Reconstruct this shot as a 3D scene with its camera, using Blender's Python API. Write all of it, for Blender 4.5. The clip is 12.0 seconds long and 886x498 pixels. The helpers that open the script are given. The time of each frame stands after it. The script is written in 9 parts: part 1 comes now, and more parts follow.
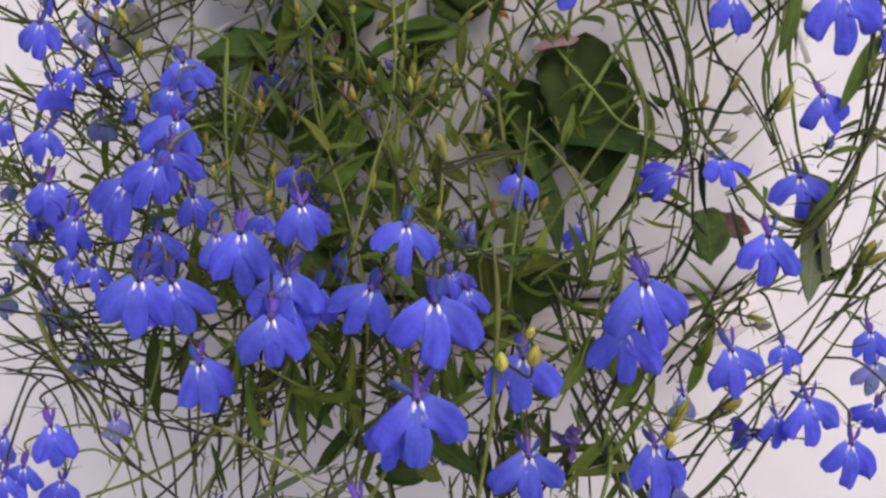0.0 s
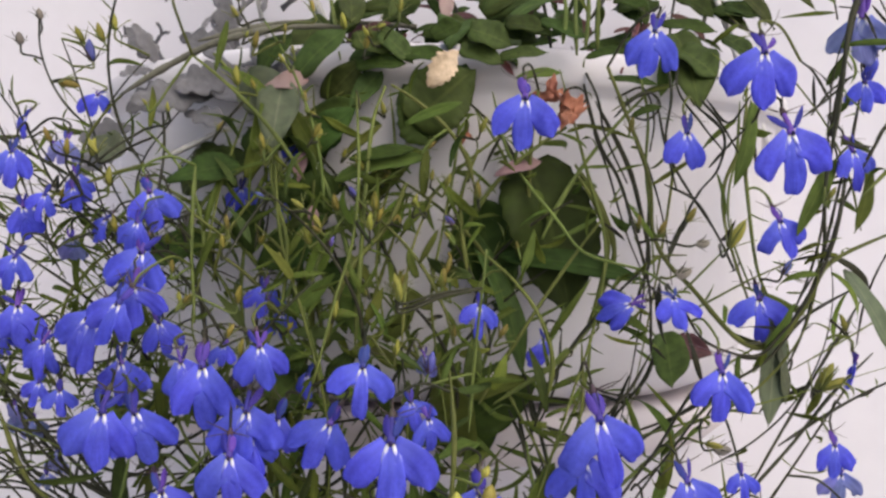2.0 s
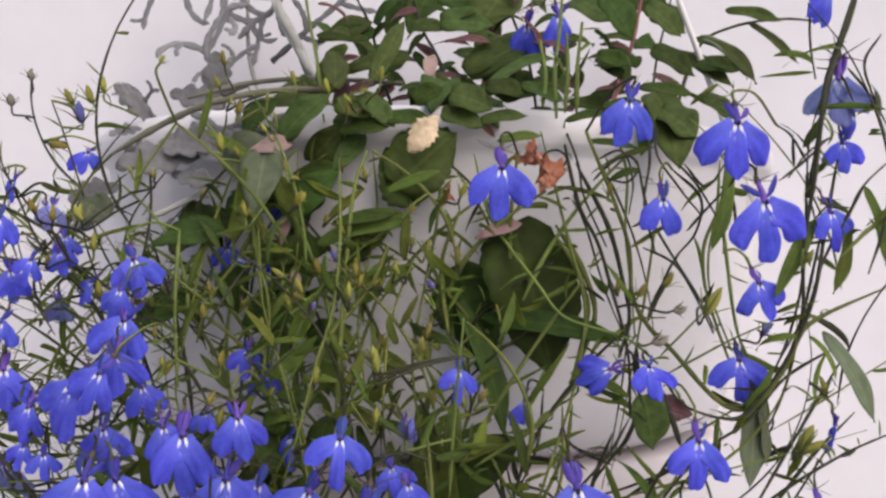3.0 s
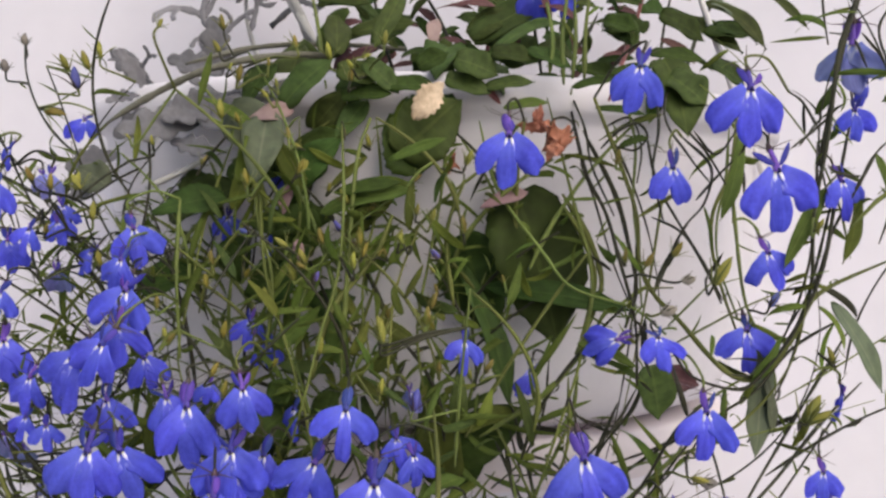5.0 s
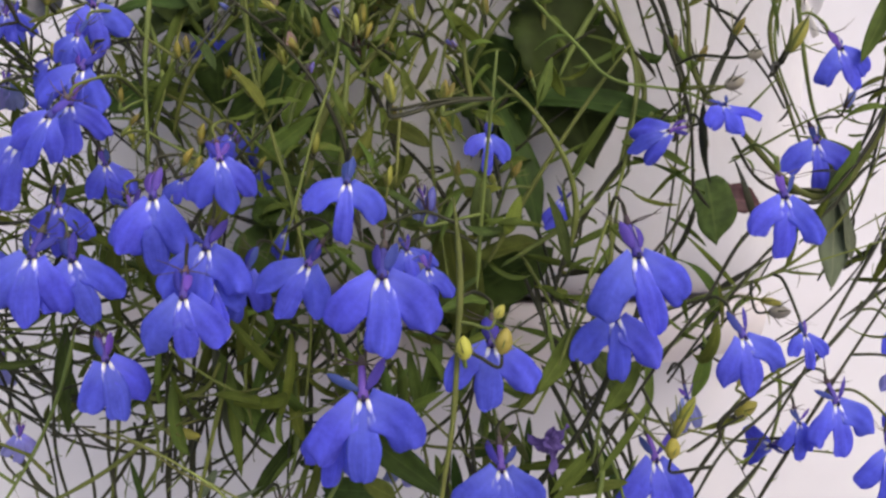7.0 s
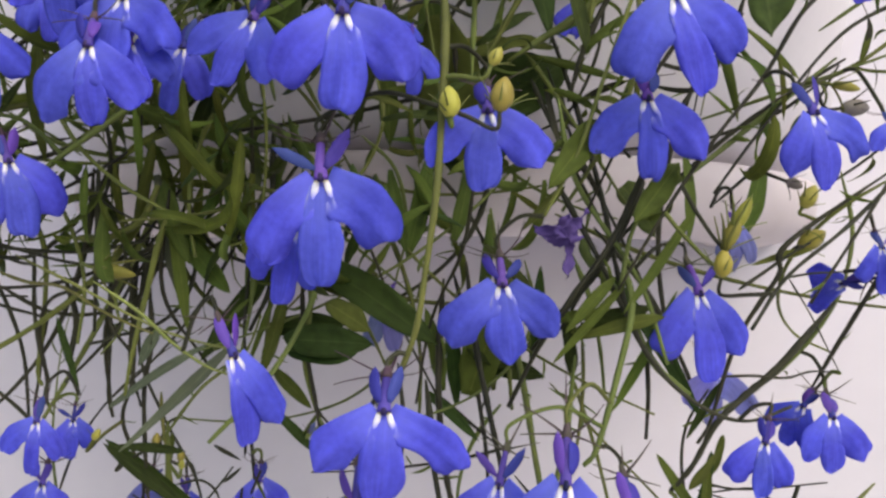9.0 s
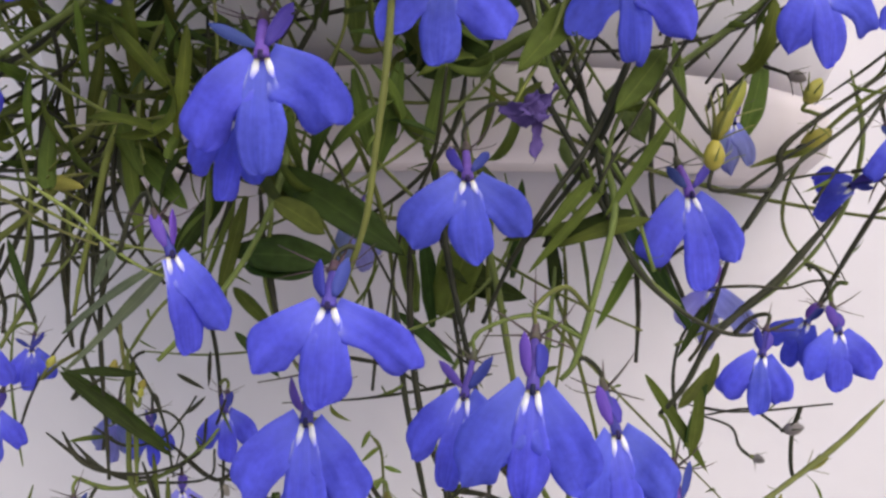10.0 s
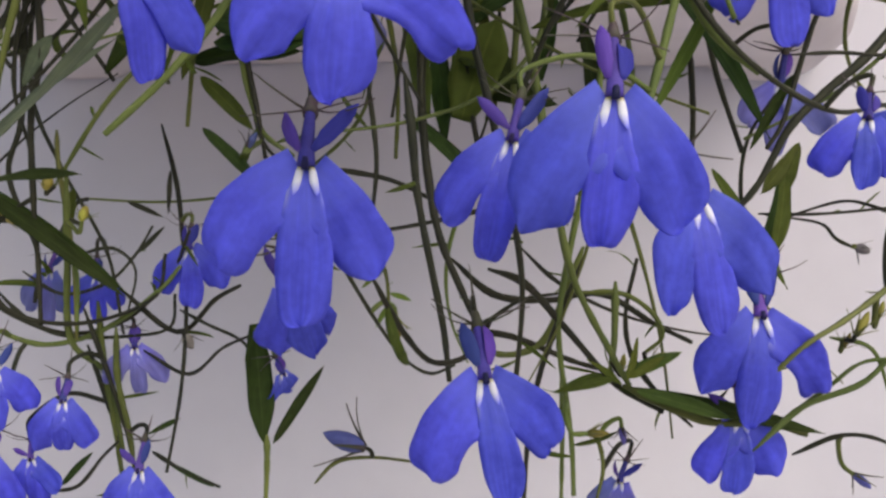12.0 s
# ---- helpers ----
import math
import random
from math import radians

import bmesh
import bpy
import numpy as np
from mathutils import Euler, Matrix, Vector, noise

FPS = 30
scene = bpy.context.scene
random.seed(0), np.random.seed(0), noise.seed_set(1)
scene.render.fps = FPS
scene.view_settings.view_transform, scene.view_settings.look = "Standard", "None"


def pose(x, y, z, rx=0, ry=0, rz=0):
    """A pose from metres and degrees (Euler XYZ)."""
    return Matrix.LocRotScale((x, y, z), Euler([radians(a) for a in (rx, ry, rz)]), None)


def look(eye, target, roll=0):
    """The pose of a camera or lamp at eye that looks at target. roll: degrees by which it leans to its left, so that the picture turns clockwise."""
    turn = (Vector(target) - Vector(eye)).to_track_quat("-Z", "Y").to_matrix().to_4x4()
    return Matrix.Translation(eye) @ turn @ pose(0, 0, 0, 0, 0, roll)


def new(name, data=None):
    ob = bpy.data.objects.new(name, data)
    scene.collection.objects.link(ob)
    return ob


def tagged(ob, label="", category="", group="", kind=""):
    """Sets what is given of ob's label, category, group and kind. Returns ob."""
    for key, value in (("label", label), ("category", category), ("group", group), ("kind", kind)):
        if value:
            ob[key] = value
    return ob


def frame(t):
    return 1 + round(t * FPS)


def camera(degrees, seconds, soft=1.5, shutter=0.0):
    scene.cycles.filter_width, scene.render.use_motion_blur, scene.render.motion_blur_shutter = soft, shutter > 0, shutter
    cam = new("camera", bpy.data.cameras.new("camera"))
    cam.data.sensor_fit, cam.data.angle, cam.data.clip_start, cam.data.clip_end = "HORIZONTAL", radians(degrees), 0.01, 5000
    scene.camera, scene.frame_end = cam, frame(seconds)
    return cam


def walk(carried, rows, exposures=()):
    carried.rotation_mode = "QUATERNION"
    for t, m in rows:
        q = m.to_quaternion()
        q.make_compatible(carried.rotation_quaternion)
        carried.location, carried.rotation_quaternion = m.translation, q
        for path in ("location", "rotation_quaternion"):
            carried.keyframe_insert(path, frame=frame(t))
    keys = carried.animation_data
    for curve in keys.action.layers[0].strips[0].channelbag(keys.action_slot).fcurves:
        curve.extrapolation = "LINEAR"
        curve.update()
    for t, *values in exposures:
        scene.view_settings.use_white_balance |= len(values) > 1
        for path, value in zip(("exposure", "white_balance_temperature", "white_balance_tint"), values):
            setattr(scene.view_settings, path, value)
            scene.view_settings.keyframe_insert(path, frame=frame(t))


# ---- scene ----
cam = camera(60.0, 12.0, soft=2.6)
PATH = [
    (0, (-0.012, -0.178, 1.442), (-0.012, 1.82, 1.341), 1.2),
    (0.5, (-0.009, -0.179, 1.448), (-0.016, 1.819, 1.36), 1.3),
    (1, (-0.008, -0.179, 1.454), (-0.008, 1.82, 1.389), 1.3),
    (1.5, (-0.006, -0.18, 1.461), (-0.001, 1.82, 1.413), 1.3),
    (2, (-0.003, -0.18, 1.467), (-0.004, 1.819, 1.439), 1.3),
    (2.5, (0.001, -0.181, 1.473), (-0.009, 1.819, 1.467), 1.1),
    (3, (0.003, -0.182, 1.479), (-0.011, 1.818, 1.498), 1.1),
    (3.2, (0.004, -0.182, 1.481), (-0.014, 1.817, 1.516), 1.1),
    (4.8, (0.001, -0.18, 1.482), (-0.003, 1.819, 1.438), 1.0),
    (5, (0.001, -0.179, 1.479), (-0.005, 1.82, 1.418), 1.1),
    (5.5, (-0.001, -0.176, 1.464), (0.009, 1.824, 1.418), 1.0),
    (6, (-0.003, -0.169, 1.449), (0.017, 1.831, 1.438), 0.9),
    (6.5, (-0.003, -0.159, 1.435), (0.013, 1.841, 1.449), 0.9),
    (7, (-0.003, -0.149, 1.426), (0.0, 1.851, 1.44), 0.8),
    (7.2, (-0.004, -0.145, 1.422), (0.001, 1.855, 1.43), 0.7),
    (8.8, (0.0, -0.118, 1.39), (-0.03, 1.881, 1.443), 0.4),
    (9, (0.003, -0.116, 1.387), (-0.046, 1.883, 1.437), 0.5),
    (9.5, (0.008, -0.111, 1.382), (-0.078, 1.887, 1.409), 0.1),
    (10, (0.011, -0.105, 1.375), (-0.088, 1.892, 1.374), 0.0),
    (10.5, (0.008, -0.099, 1.363), (-0.053, 1.899, 1.396), 0.2),
    (11, (0.005, -0.094, 1.354), (-0.009, 1.906, 1.38), 0.1),
    (11.5, (0.003, -0.088, 1.349), (0.011, 1.912, 1.334), -0.0),
    (12, (0.001, -0.081, 1.343), (0.018, 1.919, 1.367), -0.0),
]
walk(cam, [(t, look(e, g, r)) for t, e, g, r in PATH], exposures=[(0, 0.02), (3, 0.05), (5.5, 0.05), (6.5, 0.09), (9, 0.12), (10.5, 0.12), (11.5, -0.05), (12, -0.15)])


# ---- light ----
SUN_AZ, SUN_EL = radians(27), radians(42)
world = bpy.data.worlds.new("world")
scene.world = world
world.use_nodes = True
wn = world.node_tree.nodes
sky = wn.new("ShaderNodeTexSky")
sky.sky_type, sky.sun_disc = "NISHITA", False
sky.sun_elevation, sky.sun_rotation = SUN_EL, radians(180) - SUN_AZ
sky.air_density, sky.dust_density, sky.ozone_density = 1.0, 4.0, 0.6
world.node_tree.links.new(sky.outputs[0], wn["Background"].inputs[0])
wn["Background"].inputs[1].default_value = 0.15
sun = new("sun", bpy.data.lights.new("sun", "SUN"))
sun.data.energy, sun.data.angle, sun.data.color = 0.85, radians(64), (1.0, 0.975, 0.97)
sun.matrix_world = look((math.sin(SUN_AZ) * math.cos(SUN_EL), -math.cos(SUN_AZ) * math.cos(SUN_EL), math.sin(SUN_EL)), (0, 0, 0))


# ---- materials ----
def material(name, color, rough=0.5, spec=0.4, vary=0.25, scale=400.0, bump=0.15, second=None, sheer=0.0, hue=0.02, streak=0.0, vein=0.0, throat=False, even=1.0):
    """A surface with two scales of variation, a little hue shift from thing to thing, and relief."""
    m = bpy.data.materials.new(name)
    m.use_nodes = True
    n, l = m.node_tree.nodes, m.node_tree.links
    b = n["Principled BSDF"]
    co = n.new("ShaderNodeNewGeometry")
    fine, broad = n.new("ShaderNodeTexNoise"), n.new("ShaderNodeTexNoise")
    fine.inputs["Scale"].default_value, broad.inputs["Scale"].default_value = scale, scale / 9
    fine.inputs["Detail"].default_value = 4
    for t in (fine, broad):
        l.new(co.outputs["Position"], t.inputs["Vector"])
    ramp = n.new("ShaderNodeValToRGB")
    lo = [c * (1 - vary) for c in color]
    hi = second or [min(1, c * (1 + vary)) for c in color]
    ramp.color_ramp.elements[0].position, ramp.color_ramp.elements[1].position = 0.3, 0.7
    ramp.color_ramp.elements[0].color, ramp.color_ramp.elements[1].color = (*lo, 1), (*hi, 1)
    mix = n.new("ShaderNodeMath")
    mix.operation = "MULTIPLY_ADD"
    mix.inputs[1].default_value = 0.35
    l.new(fine.outputs[0], mix.inputs[0])
    half = n.new("ShaderNodeMath")
    half.operation = "MULTIPLY"
    half.inputs[1].default_value = 0.65
    l.new(broad.outputs[0], half.inputs[0])
    l.new(half.outputs[0], mix.inputs[2])
    l.new(mix.outputs[0], ramp.inputs[0])
    last = ramp.outputs[0]
    height = fine.outputs[0]
    if streak or vein:
        uv = n.new("ShaderNodeUVMap")
        sep = n.new("ShaderNodeSeparateXYZ")
        l.new(uv.outputs[0], sep.inputs[0])
        wave = n.new("ShaderNodeTexNoise")
        stretch = n.new("ShaderNodeMapping")
        stretch.inputs["Scale"].default_value = (1.1, 8, 1) if streak else (7, 3, 1)
        l.new(uv.outputs[0], stretch.inputs[0])
        l.new(stretch.outputs[0], wave.inputs["Vector"])
        wave.inputs["Scale"].default_value = 1.0
        shade = n.new("ShaderNodeMix")
        shade.data_type, shade.blend_type = "RGBA", "MULTIPLY"
        dark = n.new("ShaderNodeValToRGB")
        amount = streak or vein
        dark.color_ramp.elements[0].position, dark.color_ramp.elements[1].position = 0.38, 0.62
        dark.color_ramp.elements[0].color = (1 - amount, 1 - amount, 1 - amount * 0.7, 1)
        dark.color_ramp.elements[1].color = (1, 1, 1, 1)
        l.new(wave.outputs[0], dark.inputs[0])
        shade.inputs[0].default_value = 1
        l.new(last, shade.inputs[6])
        l.new(dark.outputs[0], shade.inputs[7])
        last = shade.outputs[2]
        height = wave.outputs[0]
    if vein:
        rib = n.new("ShaderNodeMath")
        rib.operation = "COMPARE"
        rib.inputs[1].default_value, rib.inputs[2].default_value = 0.5, 0.03
        l.new(sep.outputs[1], rib.inputs[0])
        pale = n.new("ShaderNodeMix")
        pale.data_type = "RGBA"
        half2 = n.new("ShaderNodeMath")
        half2.operation = "MULTIPLY"
        half2.inputs[1].default_value = 0.22
        l.new(rib.outputs[0], half2.inputs[0])
        l.new(half2.outputs[0], pale.inputs[0])
        l.new(last, pale.inputs[6])
        pale.inputs[7].default_value = (min(1, color[0] * 2.4), min(1, color[1] * 2.0), min(1, color[2] * 2.2), 1)
        last = pale.outputs[2]
    if throat:
        reach = n.new("ShaderNodeMapRange")
        reach.interpolation_type = "SMOOTHSTEP"
        reach.inputs[1].default_value, reach.inputs[2].default_value = 0.17, 0.36
        reach.inputs[3].default_value, reach.inputs[4].default_value = 1, 0
        ragged = n.new("ShaderNodeMath")
        ragged.operation = "MULTIPLY_ADD"
        ragged.inputs[1].default_value = 0.12
        l.new(wave.outputs[0], ragged.inputs[0])
        l.new(sep.outputs[0], ragged.inputs[2])
        l.new(ragged.outputs[0], reach.inputs[0])
        off = n.new("ShaderNodeMath")
        off.operation = "SUBTRACT"
        off.inputs[1].default_value = 0.5
        l.new(sep.outputs[1], off.inputs[0])
        size = n.new("ShaderNodeMath")
        size.operation = "ABSOLUTE"
        l.new(off.outputs[0], size.inputs[0])
        rim = n.new("ShaderNodeMapRange")
        rim.interpolation_type = "SMOOTHSTEP"
        rim.inputs[1].default_value, rim.inputs[2].default_value = 0.34, 0.47
        l.new(size.outputs[0], rim.inputs[0])
        both = n.new("ShaderNodeMath")
        both.operation = "MULTIPLY"
        l.new(reach.outputs[0], both.inputs[0])
        l.new(rim.outputs[0], both.inputs[1])
        white = n.new("ShaderNodeMix")
        white.data_type = "RGBA"
        l.new(both.outputs[0], white.inputs[0])
        l.new(last, white.inputs[6])
        white.inputs[7].default_value = (0.80, 0.82, 0.95, 1)
        light, root = n.new("ShaderNodeMix"), n.new("ShaderNodeMapRange")
        light.data_type, root.interpolation_type = "RGBA", "SMOOTHSTEP"
        root.inputs[1].default_value, root.inputs[2].default_value = 0.12, 0.62
        root.inputs[3].default_value, root.inputs[4].default_value = 0.5, 0.0
        l.new(ragged.outputs[0], root.inputs[0])
        l.new(root.outputs[0], light.inputs[0])
        l.new(white.outputs[2], light.inputs[6])
        light.inputs[7].default_value = (0.25, 0.30, 1.0, 1)
        last = light.outputs[2]
    info = n.new("ShaderNodeObjectInfo")
    hsv = n.new("ShaderNodeHueSaturation")
    for i, (a, z) in enumerate(((0.5 - hue, 0.5 + hue), (1 - 0.1 * even, 1 + 0.05 * even), (1 - 0.22 * even, 1 + 0.15 * even))):
        spread = n.new("ShaderNodeMapRange")
        spread.inputs[3].default_value, spread.inputs[4].default_value = a, z
        if i == 1:
            flip = n.new("ShaderNodeMath")
            flip.operation = "PINGPONG"
            flip.inputs[1].default_value = 0.37
            l.new(info.outputs["Random"], flip.inputs[0])
            l.new(flip.outputs[0], spread.inputs[0])
        else:
            l.new(info.outputs["Random"], spread.inputs[0])
        l.new(spread.outputs[0], hsv.inputs[i])
    l.new(last, hsv.inputs["Color"])
    l.new(hsv.outputs[0], b.inputs["Base Color"])
    b.inputs["Roughness"].default_value = rough
    b.inputs["Specular IOR Level"].default_value = spec
    bm_ = n.new("ShaderNodeBump")
    bm_.inputs["Strength"].default_value, bm_.inputs["Distance"].default_value = bump, 0.0004
    l.new(height, bm_.inputs["Height"])
    l.new(bm_.outputs[0], b.inputs["Normal"])
    if sheer:
        tr = n.new("ShaderNodeBsdfTranslucent")
        mx = n.new("ShaderNodeMixShader")
        mx.inputs[0].default_value = sheer
        l.new(hsv.outputs[0], tr.inputs[0])
        l.new(b.outputs[0], mx.inputs[1])
        l.new(tr.outputs[0], mx.inputs[2])
        l.new(mx.outputs[0], n["Material Output"].inputs[0])
    return m


PETAL = material("petal_blue", (0.100, 0.116, 0.86), 0.65, 0.15, 0.2, 1100, 0.3, second=(0.155, 0.180, 1.0), sheer=0.42, hue=0.003, streak=0.2, throat=True, even=0.3)
PETAL_PALE = material("petal_faded", (0.25, 0.28, 0.66), 0.6, 0.25, 0.2, 500, 0.3, sheer=0.4, hue=0.02, streak=0.25, throat=True)
PETAL_WILTED = material("petal_wilted_violet", (0.085, 0.045, 0.24), 0.7, 0.15, 0.35, 500, 0.5, second=(0.15, 0.10, 0.38), sheer=0.25, hue=0.02)
PETAL_UP = material("petal_violet_blue", (0.07, 0.045, 0.46), 0.55, 0.2, 0.25, 500, 0.2, sheer=0.2, hue=0.03, streak=0.2)
TUBE = material("flower_tube_violet", (0.075, 0.035, 0.30), 0.6, 0.2, 0.3, 900, 0.2, second=(0.11, 0.075, 0.50), hue=0.03)
WHITE_MARK = material("throat_white", (0.82, 0.83, 0.90), 0.6, 0.2, 0.06, 900, 0.1, hue=0.0)


def fade_mark(m):
    """Each throat mark: a yellow speck at its root, white, then running out into the petal's blue."""
    n, l = m.node_tree.nodes, m.node_tree.links
    uv, sep, ramp = n.new("ShaderNodeUVMap"), n.new("ShaderNodeSeparateXYZ"), n.new("ShaderNodeValToRGB")
    l.new(uv.outputs[0], sep.inputs[0])
    l.new(sep.outputs[0], ramp.inputs[0])
    stops = ramp.color_ramp.elements
    stops[0].position, stops[0].color = 0.0, (0.46, 0.42, 0.10, 1)
    stops[1].position, stops[1].color = 1.0, (0.19, 0.21, 0.95, 1)
    for at, color in ((0.14, (0.80, 0.80, 0.84, 1)), (0.5, (0.82, 0.83, 0.92, 1))):
        stops.new(at).color = color
    l.new(ramp.outputs[0], n["Principled BSDF"].inputs["Base Color"])


fade_mark(WHITE_MARK)
THROAT_DARK = material("throat_dark", (0.02, 0.015, 0.08), 0.6, 0.2, 0.2, 900, 0.1)
CALYX = material("calyx_green", (0.09, 0.11, 0.035), 0.55, 0.3, 0.3, 700, 0.2, second=(0.10, 0.045, 0.09), hue=0.03)
STEM = material("stem_green", (0.100, 0.136, 0.028), 0.6, 0.2, 0.3, 350, 0.2, second=(0.190, 0.226, 0.046), hue=0.02)
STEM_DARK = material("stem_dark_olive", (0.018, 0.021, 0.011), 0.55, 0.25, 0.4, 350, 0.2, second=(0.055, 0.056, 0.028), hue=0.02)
STEM_YELLOW = material("stem_yellow_green", (0.17, 0.185, 0.035), 0.5, 0.35, 0.3, 350, 0.2, hue=0.02)
STEM_RED = material("stem_red", (0.22, 0.05, 0.06), 0.45, 0.4, 0.3, 350, 0.2, hue=0.02)
LEAF = material("leaf_narrow_green", (0.132, 0.186, 0.028), 0.65, 0.14, 0.3, 300, 0.25, sheer=0.4, hue=0.025, vein=0.15)
LEAF_FRESH = material("leaf_fresh_green", (0.185, 0.245, 0.032), 0.65, 0.14, 0.3, 300, 0.25, sheer=0.42, hue=0.025, vein=0.15)
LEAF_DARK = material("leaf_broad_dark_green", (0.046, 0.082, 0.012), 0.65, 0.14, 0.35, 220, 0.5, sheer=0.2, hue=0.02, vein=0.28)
LEAF_MID = material("leaf_broad_green", (0.080, 0.122, 0.024), 0.6, 0.18, 0.35, 220, 0.5, sheer=0.3, hue=0.025, vein=0.25)
LEAF_GREY = material("leaf_grey_green", (0.125, 0.155, 0.085), 0.6, 0.3, 0.25, 220, 0.4, sheer=0.1, hue=0.02, vein=0.2)
LEAF_MAROON = material("leaf_maroon", (0.12, 0.045, 0.045), 0.55, 0.3, 0.35, 260, 0.4, sheer=0.1, vein=0.2)
SILVER = material("leaf_silver_felt", (0.165, 0.163, 0.178), 0.85, 0.15, 0.3, 500, 0.8, second=(0.27, 0.267, 0.29), sheer=0.06, hue=0.01)
STEM_GREY = material("stem_grey_olive", (0.15, 0.15, 0.11), 0.7, 0.15, 0.3, 500, 0.4, second=(0.25, 0.245, 0.19), hue=0.01)
SILVER_STEM = material("stem_white_felt", (0.45, 0.45, 0.44), 0.85, 0.15, 0.2, 700, 0.7, hue=0.01)
BUD = material("bud_yellow_green", (0.23, 0.25, 0.028), 0.55, 0.25, 0.35, 500, 0.3, second=(0.40, 0.33, 0.05), sheer=0.15, hue=0.03)
BUD_BLUE = material("bud_blue_violet", (0.10, 0.09, 0.40), 0.5, 0.3, 0.35, 500, 0.3, hue=0.03)
ANTHER = material("yellow_pod", (0.38, 0.34, 0.04), 0.5, 0.35, 0.25, 600, 0.25, hue=0.02)
POD_GREY = material("pod_grey_violet", (0.20, 0.18, 0.22), 0.6, 0.3, 0.35, 500, 0.3, second=(0.3, 0.27, 0.2))
DRY_TAN = material("dry_tan", (0.42, 0.29, 0.16), 0.8, 0.2, 0.45, 700, 0.9, second=(0.74, 0.57, 0.40))
DRY_ORANGE = material("dry_orange", (0.55, 0.20, 0.09), 0.75, 0.2, 0.4, 420, 0.7, second=(0.68, 0.33, 0.19))
PINK = material("petal_dusky_pink", (0.36, 0.18, 0.21), 0.65, 0.2, 0.3, 400, 0.5, second=(0.42, 0.30, 0.28), sheer=0.15)
POT = material("pot_white_plastic", (0.77, 0.745, 0.785), 0.7, 0.15, 0.05, 320, 0.06, second=(0.80, 0.78, 0.825), hue=0.0)
# Pinkish stain of the tray, with the plants' shade on it darkened into the colour.
TRAY_MAT = material("tray_stained_shaded_plastic", (0.60, 0.54, 0.555), 0.75, 0.12, 0.10, 90, 0.08, second=(0.67, 0.62, 0.64), hue=0.0)
SOIL = material("potting_soil", (0.035, 0.026, 0.018), 0.9, 0.2, 0.5, 250, 1.0)
METAL_WHITE = material("white_coated_wire", (0.78, 0.76, 0.76), 0.4, 0.5, 0.05, 200, 0.05, hue=0.0)


def wall_material():
    m = material("wall_white_render", (0.700, 0.685, 0.760), 0.85, 0.15, 0.04, 90, 0.35, second=(0.740, 0.728, 0.800), hue=0.0)
    return m


WALL = wall_material()
# Grey of the unseen ground, set light enough to soften the shaded undersides.
BOUNCE_GREY = material("ground_bounce_grey", (0.40, 0.38, 0.36), 0.85, 0.2, 0.25, 30, 0.5)


# ---- mesh helpers ----
def smooth(me):
    me.polygons.foreach_set("use_smooth", [True] * len(me.polygons))
    return me


def mesh_of(name, verts, faces, mat, uvs=None):
    me = bpy.data.meshes.new(name)
    me.from_pydata([tuple(v) for v in verts], [], faces)
    if uvs is not None:
        layer = me.uv_layers.new(name="UVMap")
        for lp in me.loops:
            layer.data[lp.index].uv = uvs[lp.vertex_index]
    me.materials.append(mat)
    me.update()
    return smooth(me)


def grid_faces(rows, cols, start=0):
    return [(start + r * cols + c, start + r * cols + c + 1, start + (r + 1) * cols + c + 1, start + (r + 1) * cols + c)
            for r in range(rows - 1) for c in range(cols - 1)]


def part(name, me, parent, m=None, label=""):
    ob = new(name, me)
    ob.parent = parent
    if m is not None:
        ob.matrix_basis = m
    if label:
        ob["label"] = label
    return ob


def thing(name, at, label, category, group="", kind=""):
    ob = new(name)
    ob.location = at
    ob.empty_display_size = 0.02
    return tagged(ob, label, category, group, kind)


def bezier_path(points, steps=6):
    """A smooth line through the points (Catmull-Rom)."""
    p = [Vector(q) for q in points]
    p = [p[0] * 2 - p[1]] + p + [p[-1] * 2 - p[-2]]
    out = []
    for i in range(1, len(p) - 2):
        a, b, c, d = p[i - 1], p[i], p[i + 1], p[i + 2]
        for k in range(steps):
            t = k / steps
            out.append(0.5 * (2 * b + (c - a) * t + (2 * a - 5 * b + 4 * c - d) * t * t + (3 * b - a - 3 * c + d) * t ** 3))
    return out + [p[-2]]


def tube_data(path, radius, sides=6, taper=0.6, knots=0.0, rng=None):
    """Vertices, faces and uvs of a stem along a path, thinner to its end."""
    verts, uvs = [], []
    side = None
    n = len(path)
    for i, q in enumerate(path):
        d = (path[min(i + 1, n - 1)] - path[max(i - 1, 0)]).normalized()
        if side is None:
            side = d.orthogonal().normalized()
        side = (side - d * side.dot(d)).normalized()
        up = d.cross(side)
        r = radius * (1 - (1 - taper) * i / (n - 1))
        if knots and rng:
            r *= (1 + knots * (rng.random() - 0.4)) * min(1, 0.35 + 5 * i / n)
        for k in range(sides):
            a = 2 * math.pi * k / sides
            verts.append(q + (side * math.cos(a) + up * math.sin(a)) * r)
            uvs.append((i / (n - 1), k / sides))
    faces = [(i * sides + k, i * sides + (k + 1) % sides, (i + 1) * sides + (k + 1) % sides, (i + 1) * sides + k)
             for i in range(n - 1) for k in range(sides)]
    faces += [tuple(range(sides))[::-1], tuple(range((n - 1) * sides, n * sides))]
    return verts, faces, uvs


